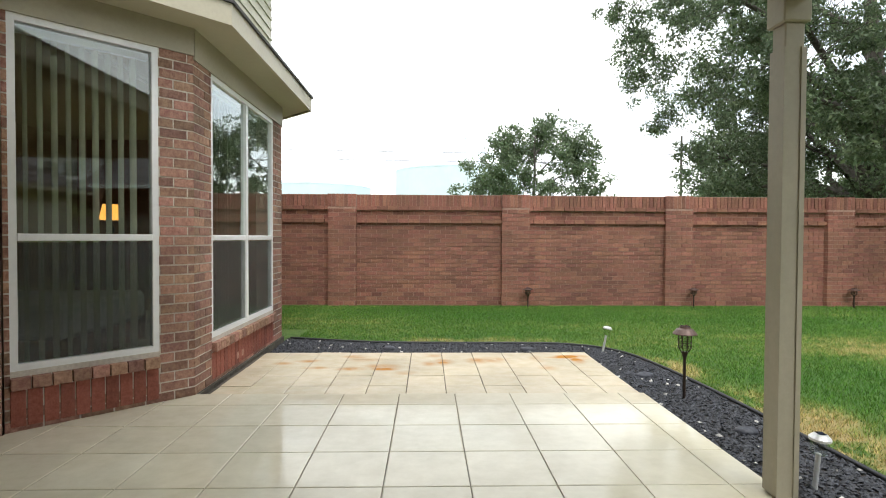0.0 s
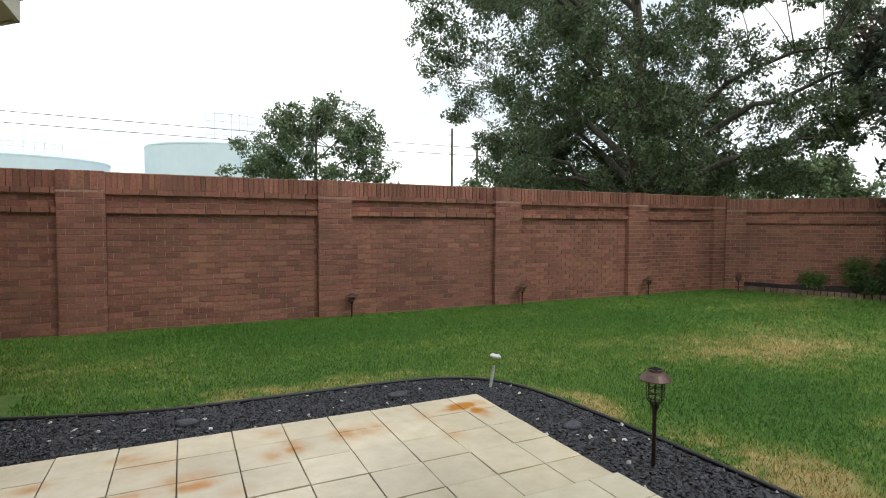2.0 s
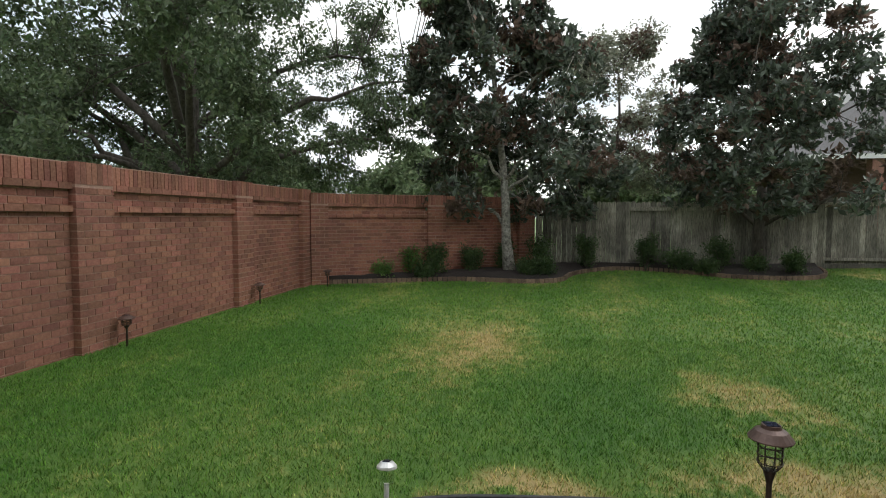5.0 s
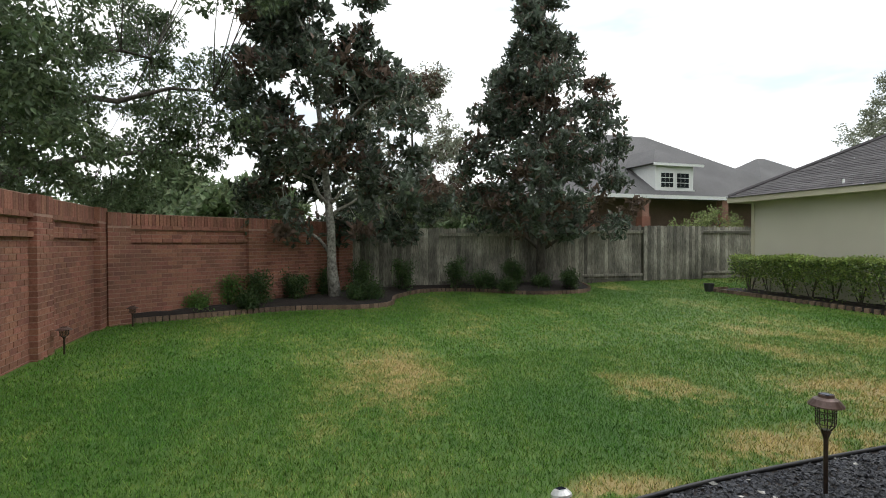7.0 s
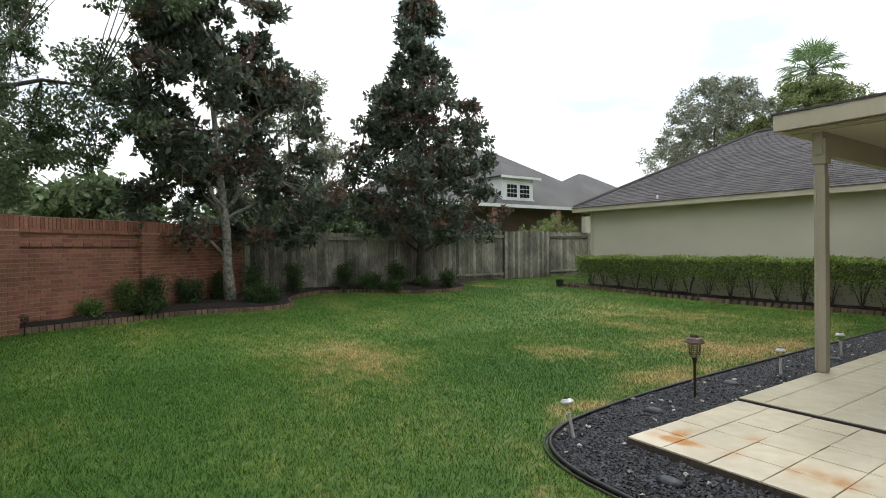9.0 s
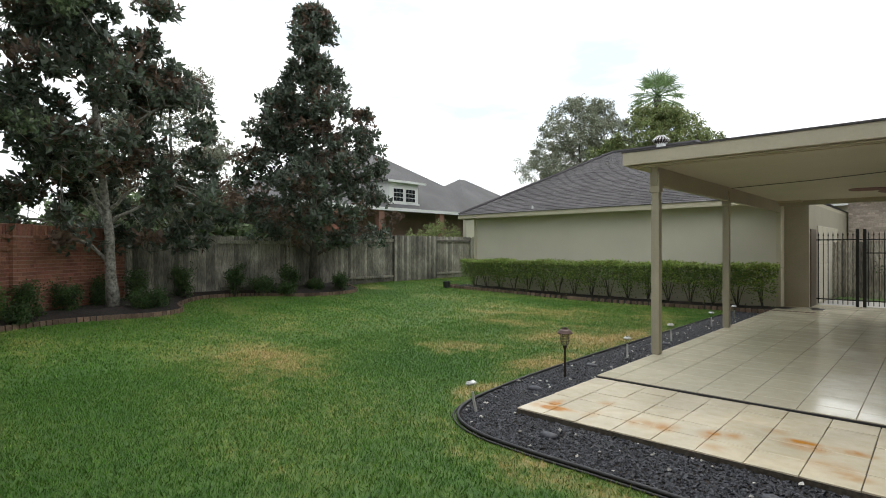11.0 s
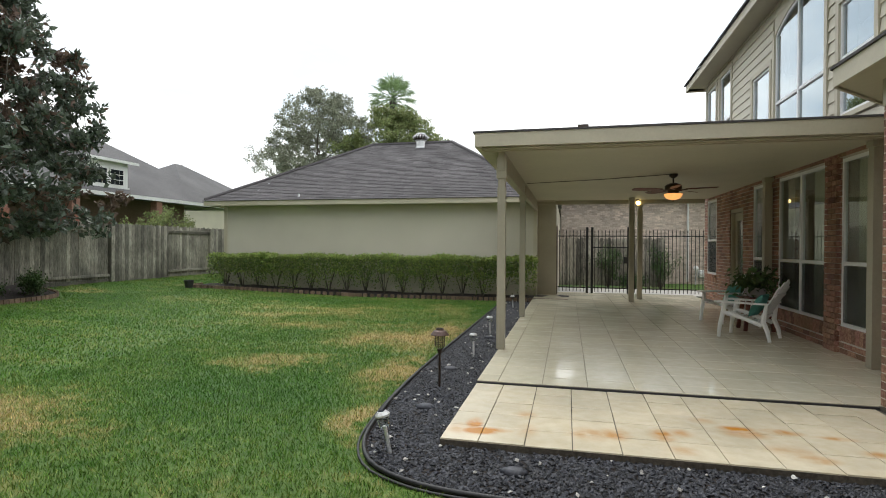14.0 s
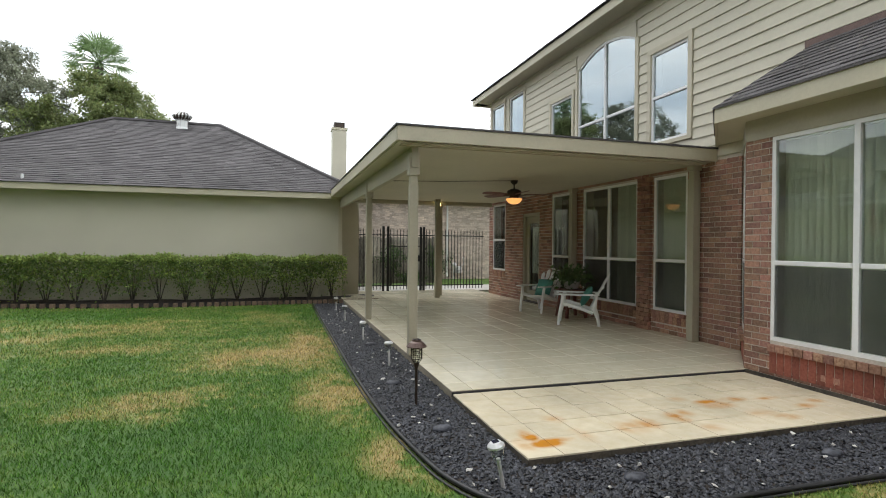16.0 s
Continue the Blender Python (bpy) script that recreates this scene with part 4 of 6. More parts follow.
# upper storey: lap siding with windows
upper = [(-5.87, -4.96, 3.2, 5.62), (-4.61, -3.69, 3.2, 5.62), (-2.19, -1.23, 3.2, 4.85), (-0.99, 0.98, 3.2, 5.3), (1.41, 2.31, 3.26, 4.83), (4.06, 4.96, 5.0, 5.7)]
EAVE = 5.86
up_holes = [(a, b, c, d + (0.28 if i == 3 else 0)) for i, (a, b, c, d) in enumerate(upper)]
wall_u = wall_core("wall_house_upper", main, H_END, H_NEAR, STOREY, EAVE + 0.1, up_holes, 0.2, "siding", "cream lap-sided upper wall of the house", face=-0.02)
z, k = STOREY + 0.02, 0
while z < EAVE + 0.05:
    spans, at = [], H_END
    for a, b, c, d in sorted(up_holes):
        if c - 0.09 < z + 0.09 and d + 0.11 > z + 0.09:
            spans.append((at, a - 0.1))
            at = b + 0.1
    spans.append((at, H_NEAR))
    bm = bmesh.new()
    for a, b in spans:
        if b - a > 0.02:
            vs = [bm.verts.new(p) for p in ((a, -0.018, z), (b, -0.018, z), (b, 0.014, z), (a, 0.014, z), (a, -0.016, z + 0.185), (b, -0.016, z + 0.185), (b, -0.008, z + 0.185), (a, -0.008, z + 0.185))]
            for q in ((0, 1, 2, 3), (3, 2, 6, 7), (4, 5, 6, 7), (0, 3, 7, 4), (1, 2, 6, 5)):
                bm.faces.new([vs[i] for i in q])
    bmesh.ops.transform(bm, matrix=main, verts=bm.verts)
    part("siding_board", bm, "siding", wall_u)
    z += 0.175
    k += 1
window(main, *upper[0], rail=4.5, glass_mat="glass_up", trim=0.09, screen=False, label="upstairs sash window reflecting the sky")
window(main, *upper[1], rail=4.5, glass_mat="glass_up", trim=0.09, screen=False, label="upstairs sash window reflecting the sky")
window(main, *upper[2], rail=3.5, glass_mat="glass_up", trim=0.09, screen=False, label="upstairs sash window reflecting the sky")
window(main, *upper[3], rail=4.05, bars=(0.0,), glass_mat="glass_up", arch=0.27, trim=0.09, screen=False, label="large arched upstairs window reflecting the sky")
window(main, *upper[4], rail=4.05, glass_mat="glass_up", trim=0.09, screen=False, label="upstairs sash window reflecting the sky")
window(main, *upper[5], glass_mat="glass_up", trim=0.09, screen=False, label="upstairs sash window reflecting the sky")
fill = bmesh.new()
n = 20
half, cx, z1 = (0.98 + 0.99) / 2, -0.005, 5.3
low_row, high_row = [], []
for i in range(n + 1):
    y = -0.99 + 1.97 * i / n
    zz = z1 + 0.27 * (1 - ((y - cx) / half) ** 2)
    low_row.append(fill.verts.new((HX + 0.012, y, zz)))
    high_row.append(fill.verts.new((HX + 0.012, y, 5.62)))
for i in range(n):
    fill.faces.new((low_row[i], low_row[i + 1], high_row[i + 1], high_row[i]))
g = bmesh.ops.extrude_face_region(fill, geom=list(fill.faces))
bmesh.ops.translate(fill, vec=(-0.12, 0, 0), verts=[v for v in g["geom"] if isinstance(v, bmesh.types.BMVert)])
part("arch_head", fill, "siding", wall_u)

# main roof edge
eave = part("house_soffit", bx(-2.62, -2.2, H_END - 0.4, H_NEAR + 0.4, EAVE, EAVE + 0.02), "soffit")
tagged(eave, "painted soffit of the house", "soffit", kind="structure")
part("fascia", bx(-2.2, -2.17, H_END - 0.42, H_NEAR + 0.4, EAVE - 0.03, EAVE + 0.14), "trim", eave)
part("fascia", bx(-6.0, -2.17, H_END - 0.45, H_END - 0.42, EAVE - 0.03, EAVE + 0.14), "trim", eave)
part("soffit_end", bx(-8.0, -2.2, H_END - 0.42, H_END - 0.2, EAVE, EAVE + 0.02), "soffit", eave)
shingle_plane("shingles", ((-2.12, H_END - 0.48, EAVE + 0.15), (-2.12, H_NEAR + 0.4, EAVE + 0.15), (-6, H_NEAR - 2.5, EAVE + 2.7), (-6, H_END + 3.4, EAVE + 2.7)), 0.14, eave, seed=9, gapped=False, tab=1.0)
shingle_plane("shingles", ((-9.9, H_END - 0.48, EAVE + 0.15), (-2.12, H_END - 0.48, EAVE + 0.15), (-6, H_END + 3.4, EAVE + 2.7), (-6.05, H_END + 3.4, EAVE + 2.7)), 0.14, eave, seed=10, gapped=False, tab=1.0)
part("roof_deck", bx(-9.0, -2.25, H_END - 0.3, H_NEAR, EAVE + 0.03, EAVE + 0.12), "paint", eave)
# outer walls and rooms behind the windows
shell = part("wall_house_back", bx(-9.0, -8.8, H_END, H_NEAR, -0.1, EAVE), "siding")
tagged(shell, "plain far wall of the house", "wall", kind="structure")
for y in (H_END, H_NEAR - 0.2):
    tagged(part("wall_house_end", bx(-8.8, -2.87, y, y + 0.2, -0.1, EAVE), "house_brick"), "plain brick end wall of the house", "wall", kind="structure")
tagged(part("floor_indoor", bx(-8.8, -2.87, H_END + 0.2, H_NEAR - 0.2, -0.05, 0.02), "room"), "indoor floor seen through the windows", "floor", kind="structure")
tagged(part("ceiling_indoor", bx(-8.8, -2.86, H_END + 0.2, H_NEAR - 0.2, 2.95, 3.1), "room"), "indoor ceiling seen through the windows", "ceiling", kind="structure")
tagged(part("ceiling_bay", prism([(-2.86, 3.66), (-1.98, 4.4), (-1.98, 6.7), (-2.86, 7.55)], 2.86, 2.88), "room"), "indoor ceiling of the bay", "ceiling", kind="structure")
tagged(part("floor_bay", prism([(-2.86, 3.66), (-1.98, 4.4), (-1.98, 6.7), (-2.86, 7.55)], -0.03, 0.02), "room"), "indoor floor of the bay", "floor", kind="structure")
tagged(part("wall_indoor_partition", bx(-6.0, -5.85, H_END + 0.2, H_NEAR - 0.2, 0.02, 2.95), "room"), "beige indoor wall seen through the windows", "wall", kind="structure")
tagged(part("wall_indoor_cross", bx(-5.85, -2.87, 3.0, 3.12, 0.02, 2.95), "room"), "beige indoor partition seen through the windows", "wall", kind="structure")
tagged(part("wall_indoor_upper", bx(-4.6, -4.5, H_END + 0.2, H_NEAR - 0.2, 3.1, EAVE), "room"), "beige upstairs wall seen through the windows", "wall", kind="structure")


def blinds(m, a, b, z0, z1, turn, spacing, label):
    t = thing("vertical_blind", (0, 0, 0), label, "blind")
    t.matrix_basis = m
    part("headrail", bx(a, b, -0.24, -0.19, z1 - 0.05, z1, 0.004), "vinyl", t)
    me = None
    x = a + 0.05
    while x < b - 0.03:
        if me is None:
            bm = bmesh.new()
            cols = []
            for i in range(5):
                s = -0.044 + 0.022 * i
                cols.append([bm.verts.new((s, 0.006 * (1 - (s / 0.044) ** 2), zz)) for zz in (z0, z1 - 0.06)])
            for c0, c1 in zip(cols, cols[1:]):
                bm.faces.new((c0[0], c1[0], c1[1], c0[1]))
            me = bpy.data.meshes.new("slat")
            bm.to_mesh(me)
            bm.free()
            me.materials.append(M["blind"])
        o = new("slat", me)
        o.parent = t
        o.matrix_basis = pose(x, -0.215, 0, 0, 0, turn + random.uniform(-5, 5))
        x += spacing
    return t


blinds(bay_faces[0][0], 0.02, 0.94, 0.3, 2.75, 76, 0.085, "pale green vertical blinds turned open in the bay")
blinds(bay_faces[1][0], 0.3, 2.3, 0.3, 2.75, -38, 0.085, "pale green vertical blinds in the bay")
blinds(main, 1.46, 2.36, 0.3, 2.7, -30, 0.085, "pale vertical blinds behind the patio window")
blinds(main, 0.2, 1.12, 0.3, 2.7, -60, 0.085, "pale vertical blinds behind the double window")

# ---- patio cover ----
cover = part("patio_roof", bx(-2.55, 2.27, -5.75, 2.9, 2.86, 2.93), "shingle")
tagged(cover, "flat painted patio roof with fascia, beams and a smooth ceiling", "patio roof", kind="structure")
part("ceiling", bx(-2.56, 2.2, -5.7, 2.82, 2.735, 2.755), "soffit", cover)
for args in ((-2.6, 2.28, 2.88, 2.915), (-2.6, 2.28, -5.765, -5.73)):
    part("fascia", bx(args[0], args[1], args[2], args[3], 2.745, 2.925, 0.003), "trim", cover)
    part("drip_edge", bx(args[0], args[1] + 0.02, args[2] - 0.015, args[3] + 0.015, 2.926, 2.95), "shingle", cover)
part("fascia", bx(2.25, 2.285, -5.73, 2.88, 2.745, 2.925, 0.003), "trim", cover)
part("drip_edge", bx(2.235, 2.3, -5.73, 2.88, 2.926, 2.95), "shingle", cover)
part("soffit_lip", bx(2.2, 2.25, -5.7, 2.88, 2.735, 2.75), "soffit", cover)
part("beam", bx(1.92, 2.01, -5.8, 2.56, 2.47, 2.735, 0.006), "paint", cover)
part("beam", bx(-2.5, 1.92, -5.66, -5.58, 2.62, 2.735, 0.006), "paint", cover)
for y in (2.62, 2.72):
    part("ceiling_batten", bx(-2.55, 2.2, y, y + 0.03, 2.72, 2.735), "soffit", cover)


def post(x, y, w, z1, label, cap=True):
    p = thing("patio_post", (x, y, 0), label, "post", "posts of the patio roof")
    bm = bmesh.new()
    box(bm, -w / 2, w / 2, -w / 2, w / 2, 0.0, z1, 0.006)
    part("shaft", bm, "paint", p)
    part("edge_strip", bx(-w / 2 - 0.006, -w / 2 + 0.02, -w / 2 - 0.007, w / 2 + 0.007, 0.012, z1 - 0.12), "paint", p)
    part("edge_strip", bx(w / 2 - 0.02, w / 2 + 0.006, -w / 2 - 0.007, w / 2 + 0.007, 0.012, z1 - 0.12), "paint", p)
    if cap:
        part("post_cap", bx(-w / 2 - 0.02, w / 2 + 0.02, -w / 2 - 0.02, w / 2 + 0.02, z1 - 0.0, z1 + 0.29 if z1 < 2.5 else z1 + 0.08, 0.006), "paint", p)
    return p


post(1.965, 2.47, 0.1, 2.37, "taupe painted square wooden patio post, weathered at the foot")
post(1.965, -1.07, 0.1, 2.37, "taupe painted square wooden patio post")
post(-0.56, -4.85, 0.115, 2.64, "taupe painted square wooden post near the gate")
post(-0.86, -5.62, 0.115, 2.54, "taupe painted square wooden post near the gate")
post(-2.5, 2.56, 0.115, 2.64, "taupe painted half post against the house wall")
post(-2.5, -1.0, 0.115, 2.64, "taupe painted half post against the house wall")

# ---- garage ----
GX0, GX1, GY, GE = 1.95, 12.25, -5.85, 2.72
garage = part("wall_garage", bx(GX0, GX1, -15.8, GY, -0.15, GE), "stucco")
tagged(garage, "cream stuccoed garage wall", "garage", kind="structure")
part("corner_trim", bx(GX0 - 0.012, GX0 + 0.09, GY - 0.05, GY + 0.02, -0.1, GE), "trim", garage)
part("corner_trim", bx(GX1 - 0.09, GX1 + 0.012, GY - 0.05, GY + 0.02, 0.0, GE), "trim", garage)
wing = part("wall_garage_wing", bx(1.4, GX0, -15.8, -6.35, -0.15, GE), "paint")
tagged(wing, "taupe side wall of the garage by the gate", "garage", kind="structure")
gd = thing("garage_door", (1.4, -9.6, 0), "cream panelled sectional garage door", "garage door")
for i in range(4):
    for j in range(5):
        part("door_panel", bx(-0.03, -0.002, -2.0 + j * 0.8 + 0.01, -2.0 + (j + 1) * 0.8 - 0.01, 0.02 + i * 0.54, 0.55 + i * 0.54, 0.008), "siding", gd)
part("side_door_frame", bx(-0.03, 0.0, -0.45, 0.35, 0, 2.05), "brown_door", thing("side_door", (1.4, -6.85, 0), "narrow brown side door in the garage wall", "door"))
groof = part("garage_soffit", bx(GX0 - 0.5, GX1 + 0.45, -16.2, GY + 0.42, GE, GE + 0.02), "soffit")
tagged(groof, "dark shingled hip roof of the garage", "roof", kind="structure")
EX0, EX1, EY = GX0 - 0.5, GX1 + 0.45, GY + 0.42
part("fascia", bx(EX0, EX1, EY, EY + 0.03, GE - 0.03, GE + 0.12), "trim", groof)
part("fascia", bx(EX0 - 0.03, EX0, -16.2, EY + 0.03, GE - 0.03, GE + 0.12), "trim", groof)
part("fascia", bx(EX1, EX1 + 0.03, -16.2, EY + 0.03, GE - 0.03, GE + 0.12), "trim", groof)
RY, RZ = -10.9, 5.55
RX0, RX1 = 5.6, 8.9
shingle_plane("shingles", ((EX0 - 0.05, EY + 0.06, GE + 0.12), (EX1 + 0.05, EY + 0.06, GE + 0.12), (RX1, RY, RZ), (RX0, RY, RZ)), 0.14, groof, seed=21)
shingle_plane("shingles", ((EX0 - 0.05, -16.3, GE + 0.12), (EX0 - 0.05, EY + 0.06, GE + 0.12), (RX0, RY, RZ), (RX0, RY - 0.05, RZ)), 0.14, groof, seed=22)
shingle_plane("shingles", ((EX1 + 0.05, EY + 0.06, GE + 0.12), (EX1 + 0.05, -16.3, GE + 0.12), (RX1, RY - 0.05, RZ), (RX1, RY, RZ)), 0.14, groof, seed=23)
shingle_plane("shingles", ((EX1 + 0.05, -16.3, GE + 0.12), (EX0 - 0.05, -16.3, GE + 0.12), (RX0, RY - 0.05, RZ), (RX1, RY - 0.05, RZ)), 0.28, groof, seed=24, gapped=False, tab=2.0)
for p, q in (((EX0, EY, GE + 0.16), (RX0, RY, RZ + 0.02)), ((EX1, EY, GE + 0.16), (RX1, RY, RZ + 0.02)), ((RX0, RY, RZ + 0.02), (RX1, RY, RZ + 0.02))):
    part("ridge_cap", tube([Vector(p).lerp(Vector(q), i / 12) for i in range(13)], 0.07, 6), "shingle", groof)
vent = thing("roof_vent", (6.75, RY + 0.45, RZ - 0.3), "galvanised turbine roof vent on the garage ridge", "roof vent")
part("vent_base", lathe([(0.22, 0), (0.2, 0.06), (0.17, 0.08), (0.17, 0.3)], 16), "steel", vent)
part("vent_turbine", lathe([(0.17, 0.3), (0.26, 0.36), (0.29, 0.45), (0.22, 0.54), (0.12, 0.6)], 16), "bronze", vent)
for i in range(16):
    a = 2 * math.pi * i / 16
    part("vent_fin", tube([(0.18 * math.cos(a), 0.18 * math.sin(a), 0.31), (0.31 * math.cos(a + 0.2), 0.31 * math.sin(a + 0.2), 0.45), (0.13 * math.cos(a + 0.4), 0.13 * math.sin(a + 0.4), 0.6)], 0.026, 5), "steel", vent)
part("roof_pipe", lathe([(0.03, -0.1), (0.03, 0.12), (0.02, 0.13)], 10, None, Matrix.Translation((9.4, EY - 0.15, GE + 0.2))), "vinyl", groof)


# ---- foliage helpers ----
def leaf_mesh(name, centers, size, material, parent, seed, aspect=0.5, up=0.35, droop=0.0):
    """Many small kite-shaped leaves, each with its own turn and size."""
    r = np.random.default_rng(seed)
    c = np.asarray(centers, dtype=float)
    n = len(c)
    d = r.normal(size=(n, 3))
    d[:, 2] -= droop
    d /= np.linalg.norm(d, axis=1)[:, None]
    nor = r.normal(size=(n, 3))
    nor[:, 2] += up * 3
    side = np.cross(d, nor)
    side /= np.linalg.norm(side, axis=1)[:, None] + 1e-9
    fold = np.cross(side, d)
    s = (size * r.uniform(0.65, 1.35, n))[:, None]
    v = np.stack([c, c + d * s * 0.45 + side * s * aspect * 0.5 + fold * s * 0.08, c + d * s, c + d * s * 0.45 - side * s * aspect * 0.5 + fold * s * 0.08], 1)
    ob = array_mesh(name, v.reshape(-1, 3), np.arange(n * 4).reshape(-1, 4), material, parent)
    return ob


def crown_points(n, shape, seed, gap=0.0, grain=0.3):
    """Clump centres inside a crown: shape(u) maps height 0..1 to a radius; the rim is favoured and gaps are left open."""
    r = random.Random(seed)
    got = []
    tries = 0
    while len(got) < n and tries < n * 60:
        tries += 1
        h = r.random()
        rad = shape(h)
        a = r.uniform(0, 2 * math.pi)
        q = math.sqrt(r.uniform(0.08, 1.0)) * rad
        p = Vector((q * math.cos(a), q * math.sin(a), h))
        if noise.noise(Vector((p.x * grain, p.y * grain, h * 3.1 + seed))) < gap - 0.2:
            continue
        got.append(p)
    return got


def tree(name, base, height, clear, shape, clumps, per, clump_r, leaf, leaf_mat, label, seed, trunk_r=0.15, bark="bark", stems=1, gap=0.0, grain=0.3,
         second=None, aspect=0.5, droop=0.2, lean=(0, 0), limbs=12, up=0.35):
    """A tree: tapered trunk, forking limbs that reach the clumps, and a crown of many leaves with an uneven outline."""
    t = thing(name, base, label, "tree")
    r = random.Random(seed)
    pts = [Vector((p.x + lean[0] * p.z, p.y + lean[1] * p.z, clear + p.z * (height - clear))) for p in crown_points(clumps, shape, seed, gap, grain)]
    axis = []
    steps = 9
    for i in range(steps + 1):
        f = i / steps
        axis.append(Vector((lean[0] * f + r.uniform(-1, 1) * 0.06 * height * 0.12, lean[1] * f + r.uniform(-1, 1) * 0.06 * height * 0.12, height * 0.93 * f)))
    axis[0] = Vector((0, 0, -0.1))
    bm = tube(axis, [trunk_r * (1.35 if i == 0 else 1) * (1 - 0.93 * (i / steps) ** 0.9) + 0.008 for i in range(steps + 1)], 10)
    for k in range(1, stems):
        a = 2.4 * k
        off = Vector((math.cos(a), math.sin(a), 0)) * trunk_r * 1.2
        tube([off + Vector((0, 0, -0.1)), off * 2 + Vector((0, 0, clear * 0.6)), off * 5 + Vector((0, 0, height * 0.45)), off * 7 + Vector((0, 0, height * 0.75))], [trunk_r * 0.6, trunk_r * 0.5, trunk_r * 0.3, 0.02], 8, bm)
    part("trunk", bm, bark, t, smooth=True)
    order = sorted(pts, key=lambda p: -p.xy.length)
    mains = order[::max(1, len(order) // limbs)][:limbs]
    nodes = []
    for p in mains:
        reach = p.xy.length
        z0 = max(clear * 0.72, min(p.z - reach * 0.55, height * 0.85))
        f = z0 / (height * 0.93)
        a = axis[min(int(f * steps), steps - 1)].lerp(axis[min(int(f * steps) + 1, steps)], f * steps % 1)
        path = []
        for i in range(7):
            s = i / 6
            q = a.lerp(p, s)
            q.z += 0.12 * reach * math.sin(math.pi * s)
            q += Vector((r.uniform(-1, 1), r.uniform(-1, 1), r.uniform(-1, 1))) * 0.05 * reach * math.sin(math.pi * s)
            path.append(q)
        rad = trunk_r * (0.36 if z0 < height * 0.5 else 0.24)
        part("limb", tube(path, [rad * (1 - 0.85 * i / 6) + 0.006 for i in range(7)], 7), bark, t, smooth=True)
        nodes += path[2:]
    tw = bmesh.new()
    for p in pts:
        if not nodes:
            break
        q = min(nodes, key=lambda v: (v - p).length_squared)
        mid = q.lerp(p, 0.5) + Vector((r.uniform(-0.1, 0.1), r.uniform(-0.1, 0.1), 0.12)) * clump_r
        tube([q, mid, p], [0.008 + 0.03 * trunk_r, 0.007 + 0.012 * trunk_r, 0.004], 4, tw, False)
    tagged(part("twig", tw, bark, t), kind="stuff")
    g = np.random.default_rng(seed)
    centres = np.array([tuple(p) for p in pts])
    n = len(centres)
    radii = clump_r * g.uniform(0.6, 1.3, n)
    ball = lambda *s: (lambda d: d / np.linalg.norm(d, axis=-1, keepdims=True) * g.uniform(0.1, 1, s + (1,)) ** 0.45)(g.normal(size=s + (3,)))
    sprays = 7
    off = (ball(n, sprays)[:, :, None, :] * 0.85 + ball(n, sprays, per // sprays) * 0.36) * np.array((1, 1, 0.75))
    per = per // sprays * sprays
    off = off.reshape(n, per, 3) * radii[:, None, None]
    c = (centres[:, None, :] + off).reshape(-1, 3)
    if second:
        pick = np.repeat(g.random(n) < second[1], per) | (g.random(n * per) < second[1] * 0.45)
        leaf_mesh("rusty_leaves", c[pick], leaf, second[0], t, seed + 1, aspect, up, droop)
        c = c[~pick]
    leaf_mesh("crown", c, leaf, leaf_mat, t, seed, aspect, up, droop)
    return t


# ---- beds ----
EDGE = [(2.78, -4.75), (2.8, -3.0), (2.8, 0.0), (2.8, 3.0), (2.76, 4.6), (2.68, 5.5), (2.58, 6.05), (2.36, 6.45), (1.95, 6.68), (1.4, 6.75), (0.6, 6.76), (-0.4, 6.8), (-1.1, 6.95), (-1.75, 7.15)]


def resample(line, step):
    out, carry = [Vector((*line[0], 0))], 0.0
    pts = [Vector((*p, 0)) for p in line]
    fine = []
    for i in range(len(pts) - 1):
        p0, p1, p2, p3 = pts[max(i - 1, 0)], pts[i], pts[i + 1], pts[min(i + 2, len(pts) - 1)]
        for k in range(20):
            s = k / 20
            fine.append(0.5 * ((2 * p1) + (p2 - p0) * s + (2 * p0 - 5 * p1 + 4 * p2 - p3) * s * s + (3 * p1 - p0 - 3 * p2 + p3) * s ** 3))
    fine.append(pts[-1])
    last = fine[0]
    for p in fine[1:]:
        carry += (p - last).length
        last = p
        if carry >= step:
            out.append(p.copy())
            carry = 0.0
    return out


edge_line = resample(EDGE, 0.12)
bed_outline = [(p.x, p.y) for p in edge_line] + [(-1.75, 5.9), (2.0, 5.9), (2.0, -4.75)]
stone_bed = part("stone_bed", prism(bed_outline, -0.2, -0.085), "soil")
tagged(stone_bed, "bed of dark slate chips round the patio", "gravel bed", kind="structure")
edging = part("bed_edging", tube([(p.x, p.y, -0.07) for p in edge_line], 0.016, 8), "rubber", smooth=True)
tagged(edging, "black rubber edging between lawn and slate chips", "edging", kind="structure")
part("edging_strip", tube([(p.x + 0.035, p.y + 0.03, -0.088) for p in edge_line], 0.01, 6), "rubber", edging, smooth=True)


def inside(poly, x, y):
    """Which of the points lie in a plan outline (arrays)."""
    hit = np.zeros(len(x), bool)
    j = len(poly) - 1
    for i in range(len(poly)):
        (xi, yi), (xj, yj) = poly[i], poly[j]
        cross = ((yi > y) != (yj > y)) & (x < (xj - xi) * (y - yi) / (yj - yi + 1e-12) + xi)
        hit ^= cross
        j = i
    return hit


